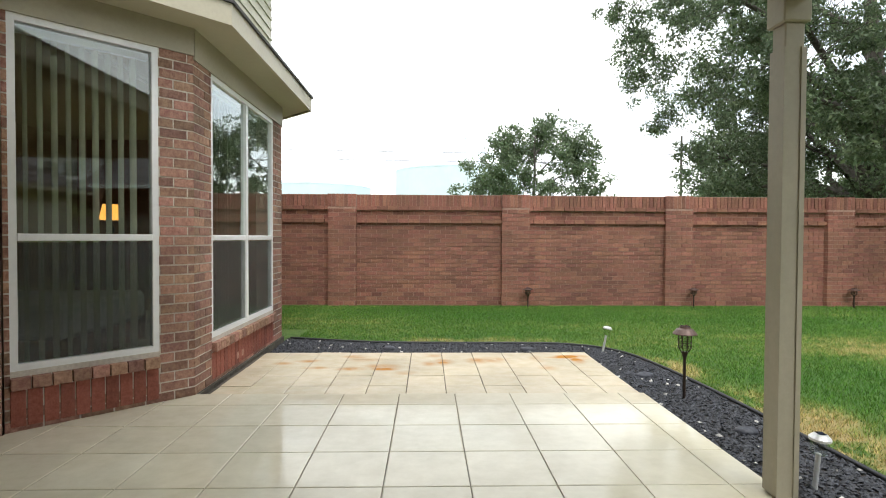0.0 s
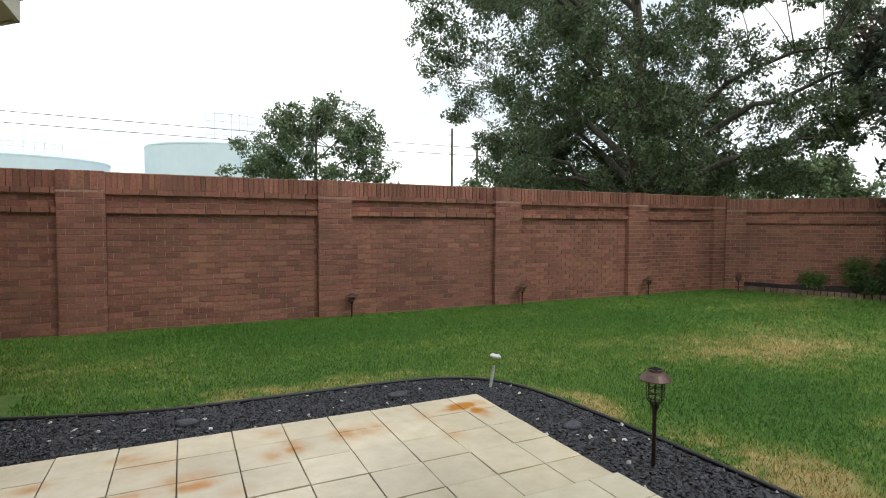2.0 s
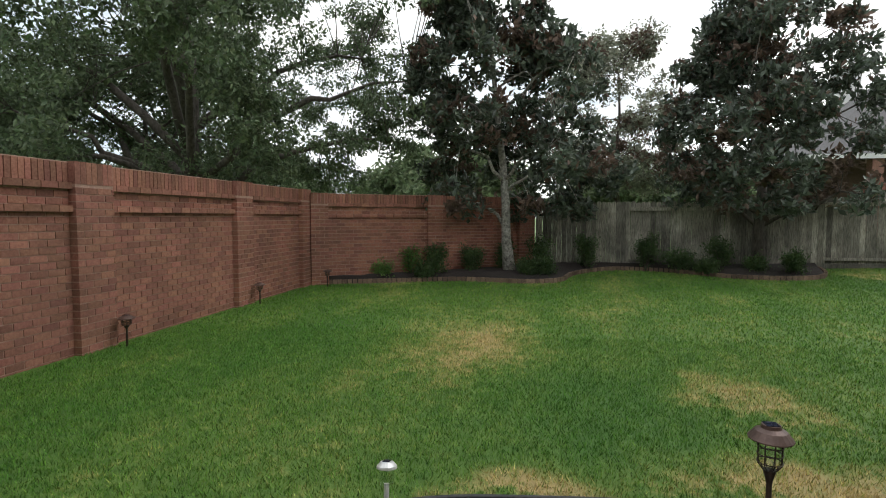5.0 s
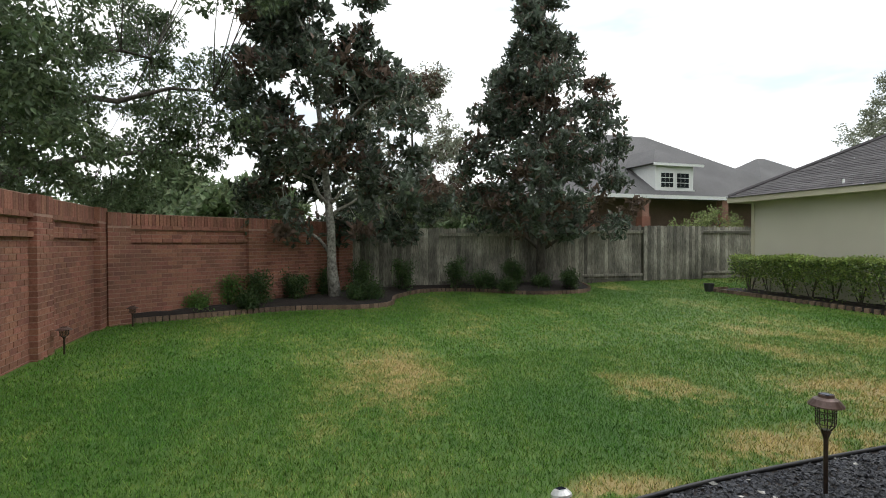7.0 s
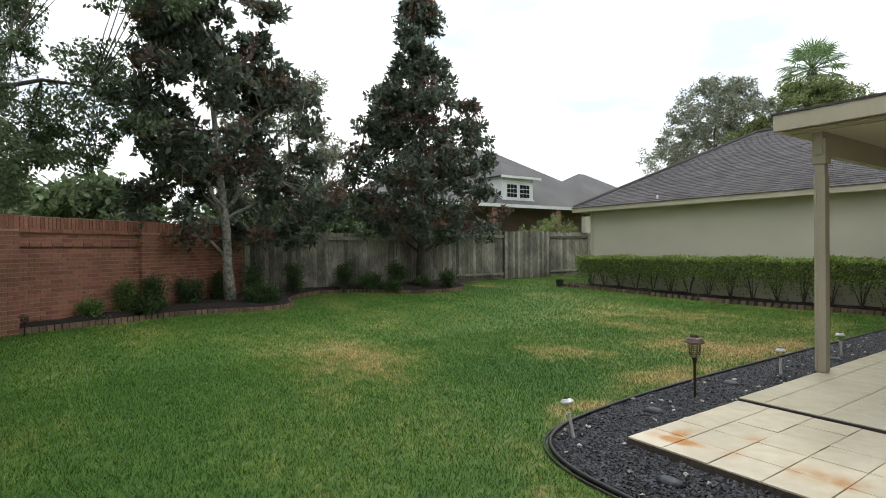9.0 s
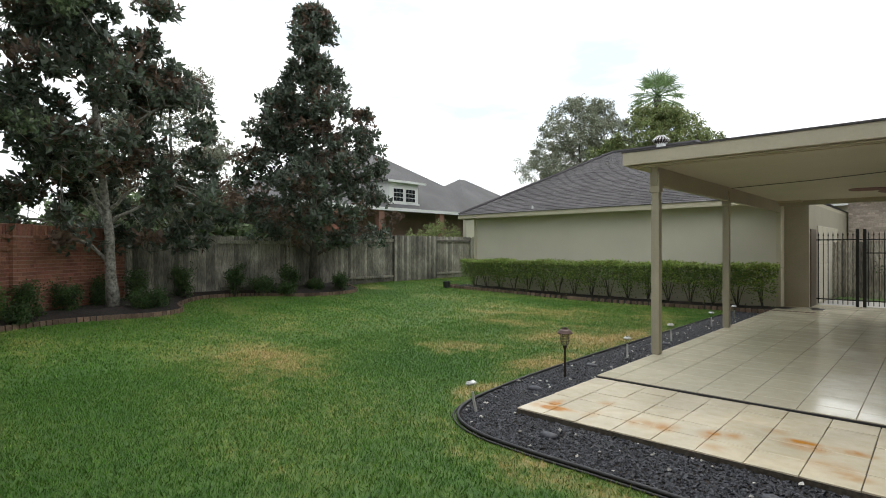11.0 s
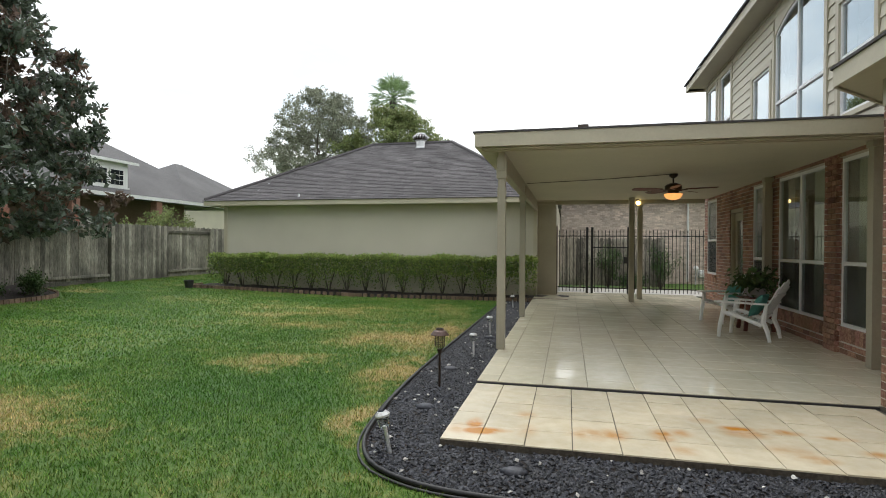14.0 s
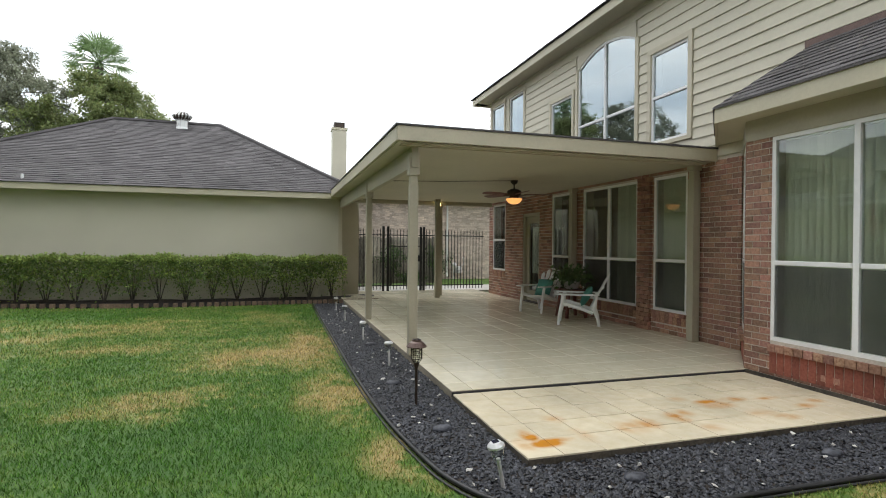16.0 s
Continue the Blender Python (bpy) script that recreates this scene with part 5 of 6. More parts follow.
def chips(name, outline, n, size, z, material, parent, seed, label):
    r = np.random.default_rng(seed)
    o = np.array(outline)
    x, y = r.uniform(o[:, 0].min(), o[:, 0].max(), n), r.uniform(o[:, 1].min(), o[:, 1].max(), n)
    keep = inside(outline, x, y)
    x, y = x[keep], y[keep]
    n = len(x)
    base = np.array([(1, 0, 0), (0, 1, 0), (-1, 0, 0), (0, -1, 0), (0, 0, 1), (0, 0, -1), ], float)
    v = base[None] * r.uniform(0.5, 1.4, (n, 6, 1)) * (size * r.uniform(0.5, 1.4, (n, 1, 1)))
    v[:, :, 2] *= 0.55
    a = r.uniform(0, 2 * np.pi, n)
    tilt = r.normal(0, 0.45, n)
    vy, vz = v[:, :, 1] * np.cos(tilt)[:, None] - v[:, :, 2] * np.sin(tilt)[:, None], v[:, :, 1] * np.sin(tilt)[:, None] + v[:, :, 2] * np.cos(tilt)[:, None]
    vx = v[:, :, 0] * np.cos(a)[:, None] - vy * np.sin(a)[:, None]
    vy = v[:, :, 0] * np.sin(a)[:, None] + vy * np.cos(a)[:, None]
    w = np.stack([vx + x[:, None], vy + y[:, None], vz + z + r.uniform(0, size * 0.55, n)[:, None]], -1)
    f = np.array([(0, 1, 4), (1, 2, 4), (2, 3, 4), (3, 0, 4), (1, 0, 5), (2, 1, 5), (3, 2, 5), (0, 3, 5)])
    ob = array_mesh(name, w.reshape(-1, 3), (np.arange(n)[:, None, None] * 6 + f[None]).reshape(-1, 3), material, parent)
    return tagged(ob, label, "gravel", kind="stuff")


inner = [(p.x - 0.03, p.y - 0.02) for p in edge_line] + [(-1.7, 5.98), (2.0, 5.98), (2.02, -4.7)]
chips("slate_chips", inner, 190000, 0.0155, -0.083, "slate", None, 5, "dark blue-grey slate chips")
chips("pale_pebbles", inner, 700, 0.018, -0.07, "pebble", None, 6, "scattered pale pebbles among the slate")
for k, (x, y) in enumerate(((2.45, 3.55), (2.3, 1.2), (1.4, 6.35), (2.35, 5.1), (-0.3, 6.4))):
    bm = bmesh.new()
    bmesh.ops.create_icosphere(bm, subdivisions=2, radius=1.0)
    for v in bm.verts:
        v.co *= 1 + 0.18 * noise.noise(v.co * 1.6 + Vector((k * 5, 0, 0)))
    bmesh.ops.transform(bm, matrix=Matrix.Translation((x, y, -0.07)) @ Matrix.Diagonal((0.09, 0.06, 0.035, 1)), verts=bm.verts)
    tagged(part("stone", bm, "slate", smooth=True), "larger flat grey stone on the slate chips", "stone", "larger stones")

BACK_BED = [(11.9, 10.5), (12.2, 9.7), (12.65, 8.6), (13.1, 7.4), (13.02, 6.4), (12.88, 5.65), (13.3, 4.82), (14.5, 4.42), (15.4, 3.5), (15.5, 2.5), (15.05, 1.3), (14.45, 0.5), (14.15, -0.4), (14.15, -1.35), (14.6, -1.85), (15.3, -2.1), (15.75, -2.15)]
back_line = resample(BACK_BED, 0.215)


def mound(name, front, back, rise, label):
    """A raised bed between its front edge and the wall behind, following the ground."""
    bm = bmesh.new()
    n = len(front)
    rows = []
    back = resample(back, 0.05)
    for i, p in enumerate(front):
        q = back[min(int(i / (n - 1) * (len(back) - 1)), len(back) - 1)]
        row = [bm.verts.new((p.x, p.y, ground_z(p.x, p.y) - 0.2))]
        for k in range(5):
            s = p.lerp(q, k / 4)
            lump = 0.03 * noise.noise(Vector((s.x * 2.3, s.y * 2.3, 4)))
            row.append(bm.verts.new((s.x, s.y, ground_z(s.x, s.y) + rise * (0.3 + 0.7 * smoothstep(k / 2)) + (lump if k else 0))))
        rows.append(row)
    for r0, r1 in zip(rows, rows[1:]):
        for k in range(5):
            bm.faces.new((r0[k], r1[k], r1[k + 1], r0[k + 1]))
    return tagged(part(name, bm, "soil"), label, "flower bed", kind="structure")


mound("back_bed", back_line, [(11.85, 10.6), (13.0, 9.05), (14.3, 7.35), (15.65, 5.55), (15.72, 4.5), (15.74, 2.5), (15.76, 0.0), (15.77, -2.1)], 0.2, "raised flower bed of dark mulch along wall and fence")
GAR_BED = [(1.05, -5.0), (1.6, -4.95), (2.7, -4.9), (5.0, -4.85), (9.0, -4.85), (12.0, -4.85), (12.9, -5.0), (13.0, -5.9)]
gar_line = resample(GAR_BED, 0.215)
mound("garage_bed", gar_line, [(1.0, -6.35), (3.0, -5.95), (6.0, -5.9), (9.0, -5.9), (12.2, -5.95), (12.5, -6.0)], 0.1, "mulched bed under the garage hedge")


def brick_edging(name, line, h, label):
    me = unit_brick("edging_brick")
    t = thing(name, (0, 0, 0), label, "edging")
    for i, p in enumerate(line[:-1]):
        d = line[i + 1] - p
        turn = math.degrees(math.atan2(d.y, d.x))
        for s in (0.25, 0.75):
            q = p + d * s
            o = new("brick", me)
            o.parent = t
            o.matrix_basis = pose(q.x, q.y, ground_z(q.x, q.y) + h / 2 - 0.02, random.uniform(-2, 2), random.uniform(-2, 2), turn) @ Matrix.Diagonal((0.104, 0.07, h, 1))
    return t


brick_edging("brick_edging", back_line, 0.135, "row of upright bricks edging the back bed")
brick_edging("brick_edging", gar_line, 0.13, "row of upright bricks edging the hedge bed")


# ---- grass ----
def grass(name, n, region, seed, h, w, avoid):
    r = np.random.default_rng(seed)
    x0, x1, y0, y1 = region
    x, y = r.uniform(x0, x1, n), r.uniform(y0, y1, n)
    keep = np.ones(n, bool)
    for poly in avoid:
        keep &= ~inside(poly, x, y)
    x, y = x[keep], y[keep]
    n = len(x)
    rise = lambda a: np.clip(a, 0, 1) ** 2 * (3 - 2 * np.clip(a, 0, 1))
    z = -0.106 + 0.28 * rise((x - 12.5) / 7) * rise((9 - y) / 6) + 0.13 * rise((x - 6) / 7) * rise((1 - y) / 6)
    a = r.uniform(0, 2 * np.pi, n)
    hh, ww = h * r.uniform(0.5, 1.3, n), w * r.uniform(0.7, 1.3, n)
    lx, ly = r.normal(0, 0.45, n) * hh, r.normal(0, 0.45, n) * hh
    ca, sa = np.cos(a) * ww / 2, np.sin(a) * ww / 2
    v = np.stack([np.stack([x - ca, y - sa, z], -1), np.stack([x + ca, y + sa, z], -1), np.stack([x + lx, y + ly, z + hh], -1)], 1)
    ob = array_mesh(name, v.reshape(-1, 3), np.arange(n * 3).reshape(-1, 3), "grass")
    return tagged(ob, "short mown grass blades, green with straw patches", "grass", kind="stuff")


patio_poly = [(-2.7, -8), (2.02, -8), (2.02, 6.0), (-1.7, 6.0), (-1.6, 7.9), (-2.7, 8.0)]
bed_poly = [(p.x + 0.04, p.y + 0.04) for p in edge_line] + [(-1.75, 5.9), (1.9, 5.9), (1.9, -4.75)]
back_poly = [(p.x, p.y) for p in back_line] + [(19, -3.6), (19, 6), (12.0, 10.9)]
gar_poly = [(p.x, p.y) for p in gar_line] + [(12.4, -9), (1.0, -9)]
avoid = [patio_poly, bed_poly, back_poly, gar_poly]
grass("grass", 22000, (-6.0, -2.0, 9.45, 10.72), 15, 0.036, 0.012, avoid)
grass("grass", 5000, (-2.58, -2.0, 7.9, 9.45), 16, 0.036, 0.01, avoid)
grass("grass", 280000, (-2.0, 7.0, 3.0, 10.72), 11, 0.036, 0.009, avoid)
grass("grass", 90000, (2.7, 7.0, -5.0, 3.0), 12, 0.038, 0.011, avoid)
grass("grass", 60000, (12.35, 19.0, -15.2, -6.0), 14, 0.042, 0.02, avoid)
grass("grass", 190000, (7.0, 18.6, -6.0, 10.72), 13, 0.042, 0.016, avoid)

# ---- trees ----
dome = lambda R: (lambda h: R * math.sqrt(max(0.02, 1 - ((h - 0.38) / 0.64) ** 2)))
cone = lambda R: (lambda h: R * (0.75 + 0.25 * min(h / 0.12, 1)) * (1 - h) ** 0.72 + 0.12)
oval = lambda R: (lambda h: R * math.sqrt(max(0.03, 1 - ((h - 0.42) / 0.6) ** 2)))

spread = lambda R: (lambda h: R * math.sqrt(max(0.03, 1 - ((h - 0.55) / 0.62) ** 2)))
tree("oak_tree", (13.2, 14.6, -0.1), 13.2, 2.4, spread(7.9), 380, 560, 0.88, 0.115, "oak_leaf", "large spreading oak with dense dark green crown beyond the wall", 4, 0.36,
     gap=0.24, grain=0.5, limbs=22, droop=0.5, lean=(-1.0, 0.0))
tree("tree", (14.8, 17.5, -0.1), 6.6, 1.2, dome(4.6), 150, 170, 0.95, 0.17, "oak_leaf", "dense low green tree behind the oak", 44, 0.2)
broad = lambda R: (lambda h: R * (0.72 + 0.28 * min(h / 0.1, 1)) * (1 - h) ** 0.5 * (1 + 0.12 * math.sin(h * 17)) + 0.2)
tree("magnolia_tree", (14.2, 6.1, 0.03), 9.0, 1.6, broad(2.85), 290, 98, 0.46, 0.195, "magnolia_leaf", "magnolia with pale lichened trunk and dark leathery leaves", 8, 0.135, "pale_bark", 1,
     gap=0.2, grain=0.9, second=("rust_leaf", 0.17), aspect=0.5, droop=-0.4, limbs=16, lean=(-0.1, 0.7))
tree("magnolia_tree", (15.35, -0.55, 0.1), 9.9, 1.6, cone(3.15), 290, 112, 0.46, 0.19, "magnolia_leaf", "tall pointed magnolia with dark leaves and rusty undersides", 9, 0.15, "bark",
     gap=0.1, grain=0.8, second=("rust_leaf", 0.17), aspect=0.5, droop=-0.4, limbs=18)
tree("tree", (20.6, 2.4, 0.1), 8.2, 2.6, oval(2.6), 150, 170, 0.65, 0.14, "grey_leaf", "slender grey-green tree behind the fence", 14, 0.12, gap=0.08, grain=0.5, second=("rust_leaf", 0.12))
tree("tree", (8.6, 42, 0), 10.3, 2.5, dome(6.0), 150, 210, 1.15, 0.25, "oak_leaf", "rounded dark green tree beyond the wall", 16, 0.25, gap=0.2, grain=0.35)
for k, (x, y, h, R) in enumerate(((30, 48, 7.5, 5), (40, 46, 7, 5.5), (52, 44, 8, 6), (44, 28, 6.5, 4.5), (50, 20, 5.2, 4), (37, 14, 6.0, 3.6), (29, 9, 4.2, 3.2), (33, 1, 4.0, 3.4), (32, -4, 4.2, 3.4))):
    tree("tree", (x, y, 0), h, 1.2, dome(R), 110, 130, 1.3, 0.4, "far_leaf", "distant green tree on the skyline", 30 + k, 0.2, limbs=6)
tree("tree", (21.75, -31.9, 0), 14.0, 6.0, dome(5.3), 230, 290, 0.95, 0.17, "grey_leaf", "pale grey-green tree behind the garage roof", 18, 0.2, gap=0.2, grain=0.45)
tree("tree", (14.4, -30.3, 0), 11.6, 4.0, dome(4.6), 240, 300, 1.02, 0.2, "olive_leaf", "green tree under the palm", 19, 0.18)

tree("shrub", (18.7, -10.4, 0.1), 2.7, 0.5, dome(1.7), 60, 150, 0.5, 0.1, "olive_leaf", "yellow-green shrub showing over the back fence", 71, 0.06, limbs=6)

palm = thing("palm_tree", (15.5, -33.0, 0), "tall fan palm with a skirt of dead fronds", "palm tree")
palm.matrix_basis = pose(15.5, -33.0, 0) @ Matrix.Scale(1.36, 4)
part("trunk", tube([(0, 0, -0.1), (0.1, 0, 4), (0.05, 0, 7), (0, 0, 10.0)], [0.28, 0.22, 0.2, 0.22], 10), "bark", palm, smooth=True)
rp = random.Random(5)
top = Vector((0, 0, 10.1))
for i in range(46):
    dead = i >= 34
    a = i * 2.4 + rp.uniform(-0.2, 0.2)
    e = rp.uniform(-1.35, -0.8) if dead else -0.75 + 2.1 * (i / 33) + rp.uniform(-0.12, 0.12)
    d = Vector((math.cos(a) * math.cos(e), math.sin(a) * math.cos(e), math.sin(e)))
    s = d.cross(Vector((0, 0, 1))).normalized()
    nn = s.cross(d).normalized()
    reach = 0.35 if dead else 0.85
    start = top - Vector((0, 0, rp.uniform(0.2, 1.3) if dead else 0))
    hub = start + d * reach - Vector((0, 0, 0.05))
    bm = tube([start, start + d * reach * 0.5 + Vector((0, 0, 0.02)), hub], [0.03, 0.025, 0.018], 4)
    for j in range(15):
        b = -1.5 + 3.0 * j / 14
        q = d * math.cos(b) + s * math.sin(b)
        l_ = (0.8 if dead else 1.0) * (0.72 + 0.28 * math.cos(b)) * rp.uniform(0.9, 1.1)
        w_ = (d * -math.sin(b) + s * math.cos(b)) * 0.04
        mid = hub + q * l_ * 0.55 + nn * 0.03
        tip = hub + q * l_ - Vector((0, 0, rp.uniform(0.1, 0.3) * l_))
        vs = [bm.verts.new(p) for p in (hub, mid + w_, tip, mid - w_, mid + nn * -0.02)]
        bm.faces.new((vs[0], vs[1], vs[4]))
        bm.faces.new((vs[1], vs[2], vs[4]))
        bm.faces.new((vs[2], vs[3], vs[4]))
        bm.faces.new((vs[3], vs[0], vs[4]))
    part("frond", bm, "dead_palm" if dead else "palm_leaf", palm)

# ---- hedge, shrubs ----
hedge = thing("hedge", (2.0, -5.35, -0.05), "clipped green box hedge along the garage wall", "hedge")
rh = np.random.default_rng(21)
n = 52000
hx, hy, hz = rh.uniform(-0.1, 10.25, n), rh.uniform(-0.38, 0.36, n), rh.uniform(0, 1, n) ** 0.55
hz = 0.1 + hz * 1.06
side = rh.random(n)
hy = np.where(side < 0.5, 0.3 + rh.normal(0, 0.05, n), hy)
hz = np.where(side > 0.72, 1.12 + rh.normal(0, 0.035, n), hz)
cell = np.sin(hx * 5.2 + 1.3 * np.sin(hx * 1.7)) * 0.5 + 0.5
lump = np.sin(hx * 9.1 + 2.2 * np.sin(hz * 7 + hx)) * np.sin(hz * 11 + 1.7 * np.sin(hx * 6)) * 0.5 + 0.5
keep = (rh.random(n) < 0.45 + 0.75 * lump) & ((hz > 0.62) | (rh.random(n) < 0.12 + 0.8 * cell * (hz / 0.62) ** 1.3))
top_wave = 0.03 * np.sin(hx * 3.1) + 0.02 * np.sin(hx * 7.7)
pts = np.stack([hx, hy + 0.03 * np.sin(hx * 4), hz + top_wave], -1)[keep]
# two greens: the top is all bright, lower down four leaves in ten
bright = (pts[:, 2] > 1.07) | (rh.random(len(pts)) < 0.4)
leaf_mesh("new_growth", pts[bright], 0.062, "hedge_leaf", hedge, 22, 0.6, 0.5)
leaf_mesh("inner_leaves", pts[~bright], 0.062, "hedge_dark", hedge, 23, 0.6, 0.3)
for i in range(17):
    st = bmesh.new()
    x = 0.25 + i * 0.6
    for j in range(6):
        a = rp.uniform(0, 2 * math.pi)
        tube([(x, -0.05, 0), (x + 0.1 * math.cos(a), 0.07 * math.sin(a), 0.35), (x + 0.3 * math.cos(a), 0.2 * math.sin(a), 0.95)], [0.016, 0.012, 0.006], 5, st, False)
    part("stem", st, "bark", hedge)


def shrub(x, y, h, w, mat, seed, label, n=2400, leaf=0.058):
    z = ground_z(x, y) + 0.08
    s = thing("shrub", (x, y, z), label, "shrub", "shrubs in the bed")
    r = np.random.default_rng(seed)
    c = r.normal(size=(26, 3)) * np.array((w * 0.22, w * 0.22, h * 0.22)) + np.array((0, 0, h * 0.6))
    c[:, 2] = np.clip(c[:, 2], 0.1, h)
    p = (c[:, None, :] + r.normal(size=(26, n // 26, 3)) * 0.085).reshape(-1, 3)
    p[:, 2] = np.abs(p[:, 2]) + 0.02
    leaf_mesh("foliage", p, leaf, mat, s, seed, 0.55)
    st = bmesh.new()
    for q in c[::2]:
        tube([(0, 0, -0.1), tuple(q * 0.5), tuple(q)], [0.012, 0.009, 0.004], 4, st, False)
    part("stem", st, "bark", s)
    return s


for k, (x, y, h, w, mat) in enumerate(((13.25, 8.65, 0.72, 0.6, "fresh_leaf"), (13.5, 8.05, 0.72, 0.6, "shrub_leaf"), (14.15, 7.1, 0.68, 0.5, "shrub_leaf"), (14.75, 6.25, 0.72, 0.5, "shrub_leaf"),
                                      (15.1, 5.25, 0.85, 0.62, "shrub_leaf"), (15.4, 4.0, 0.8, 0.65, "shrub_leaf"), (15.42, 2.35, 0.85, 0.55, "shrub_leaf"), (15.15, 1.55, 0.5, 0.62, "shrub_leaf"),
                                      (15.3, 0.45, 0.72, 0.62, "shrub_leaf"), (14.45, -1.05, 0.5, 0.5, "shrub_leaf"), (13.75, 5.65, 0.32, 0.5, "shrub_leaf"), (12.75, 9.25, 0.35, 0.5, "fresh_leaf"), (13.95, 5.2, 0.36, 0.5, "shrub_leaf"),
                                      (14.75, 0.9, 0.25, 0.4, "shrub_leaf"), (14.9, -0.3, 0.3, 0.5, "shrub_leaf"), (13.0, 8.2, 0.28, 0.4, "shrub_leaf"))):
    shrub(x, y, h, w, mat, 100 + k, "leafy dark green shrub in the mulch bed" if mat == "shrub_leaf" else "fresh green leggy shrub in the mulch bed", 1500 if mat == "fresh_leaf" else 2400)
for k, (x, y) in enumerate(((-0.35, -10.2), (-2.1, -10.2), (-1.2, -10.25))):
    shrub(x, y, 1.35 if k < 2 else 0.4, 0.8, "shrub_leaf", 140 + k, "green shrub against the grey fence behind the gate", 1500, 0.07)

pot = thing("plant_pot", (12.75, -4.75, ground_z(12.75, -4.75)), "black plastic pot standing at the end of the hedge", "pot")
part("pot_body", lathe([(0.11, 0), (0.14, 0.22), (0.15, 0.23), (0.15, 0.26), (0.13, 0.26), (0.12, 0.2)], 16), "rubber", pot)


# ---- garage door ----
gdoor = thing("garage_door", (1.945, -9.0, -0.02), "cream panelled garage door on the drive side", "garage door")
part("door_frame", bx(-0.03, 0.0, -1.32, -1.22, 0.0, 2.24, 0.004), "trim", gdoor)
part("door_frame", bx(-0.03, 0.0, 1.22, 1.32, 0.0, 2.24, 0.004), "trim", gdoor)
part("door_frame", bx(-0.03, 0.0, -1.22, 1.22, 2.14, 2.24, 0.004), "trim", gdoor)
for row in range(4):
    for col in range(4):
        panel = bx(-0.018, 0.0, -1.21 + col * 0.606, -0.612 + col * 0.606, 0.01 + row * 0.532, 0.537 + row * 0.532, 0.004)
        box(panel, -0.026, -0.016, -1.12 + col * 0.606, -0.702 + col * 0.606, 0.1 + row * 0.532, 0.447 + row * 0.532, 0.004)
        part("door_panel", panel, "trim", gdoor)


# ---- path lamps ----
def small_lamp(x, y, tilt=(0, 0)):
    s = thing("path_light", (x, y, -0.08), "small stainless steel solar path light in the slate chips", "path light", "small path lights")
    s.matrix_basis = pose(x, y, -0.085, tilt[0], tilt[1], 0) @ Matrix.Scale(1.25, 4)
    part("stake", lathe([(0.004, -0.06), (0.011, 0.0), (0.011, 0.17)], 10), "steel", s)
    part("lens", lathe([(0.018, 0.165), (0.03, 0.17), (0.036, 0.23)], 14), "clear", s)
    part("cap", lathe([(0.036, 0.228), (0.045, 0.232), (0.044, 0.242), (0.028, 0.258), (0.01, 0.26)], 16), "steel", s, "brushed steel cap")
    part("solar_cell", bx(-0.016, 0.016, -0.016, 0.016, 0.2605, 0.263), "solar", s)
    return s


small_lamp(2.3, 6.24, (-2, 12))
for x, y, tx in ((2.31, 2.69, 4), (2.35, 0.8, -3), (2.36, -1.5, 2), (2.36, -3.2, -3)):
    small_lamp(x, y, (tx, 2))


def cage_lamp(x, y, h, s, label, group):
    t = thing("lantern", (x, y, ground_z(x, y)), label, "path lantern", group)
    part("stake", lathe([(0.006, -0.08), (0.013, 0), (0.013, h * 0.55), (0.016, h * 0.58), (0.028 * s, h * 0.64), (0.03 * s, h * 0.66)], 10), "bronze", t)
    part("glass", lathe([(0.03 * s, h * 0.66), (0.046 * s, h * 0.7), (0.048 * s, h * 0.88)], 14), "clear", t)
    for i in range(8):
        a = 2 * math.pi * i / 8
        c, d = math.cos(a), math.sin(a)
        part("cage_rib", tube([(0.03 * s * c, 0.03 * s * d, h * 0.66), (0.053 * s * c, 0.053 * s * d, h * 0.71), (0.055 * s * c, 0.055 * s * d, h * 0.89)], 0.0032 * s, 5), "bronze", t)
    for z in (0.72, 0.78, 0.84):
        part("cage_ring", tube([(0.056 * s * math.cos(2 * math.pi * i / 20), 0.056 * s * math.sin(2 * math.pi * i / 20), h * z) for i in range(21)], 0.003 * s, 5, None, False), "bronze", t)
    part("cap", lathe([(0.05 * s, h * 0.885), (0.098 * s, h * 0.89), (0.1 * s, h * 0.9), (0.07 * s, h * 0.955), (0.045 * s, h * 0.975), (0.042 * s, h)], 20), "copper_cap", t, "brown conical cap")
    part("solar_cell", bx(-0.03 * s, 0.03 * s, -0.03 * s, 0.03 * s, h, h + 0.003), "solar", t)
    return t


cage_lamp(2.39, 4.36, 0.65, 1.0, "brown caged solar lantern on a stake in the slate bed", "")
for x, y in ((2.2, 10.55), (5.6, 10.55), (8.95, 10.55), (11.55, 10.25)):
    cage_lamp(x, y, 0.4, 1.05, "dark bronze lantern on a stake against the brick wall", "lanterns along the wall")


# ---- gate ----
GATE_Y = -7.3
gate = thing("iron_gate", (0, GATE_Y, -0.02), "black wrought iron picket fence and gate across the drive", "gate")
for z in (0.17, 1.77):
    part("gate_rail", bx(-2.9, 1.4, -0.015, 0.015, z, z + 0.03), "iron", gate)
part("gate_rail", bx(-0.72, 0.32, -0.015, 0.015, 1.42, 1.45), "iron", gate)
for x in (0.48, 0.33, -0.74, -0.84):
    part("gate_post", bx(x - 0.035, x + 0.035, -0.035, 0.035, 0, 2.06, 0.004), "iron", gate)
bm = bx(-0.009, 0.009, -0.009, 0.009, 0.06, 1.9)
tipv = [bm.verts.new(p) for p in ((-0.018, 0, 1.9), (0, -0.01, 1.9), (0.018, 0, 1.9), (0, 0.01, 1.9), (0, 0, 2.0))]
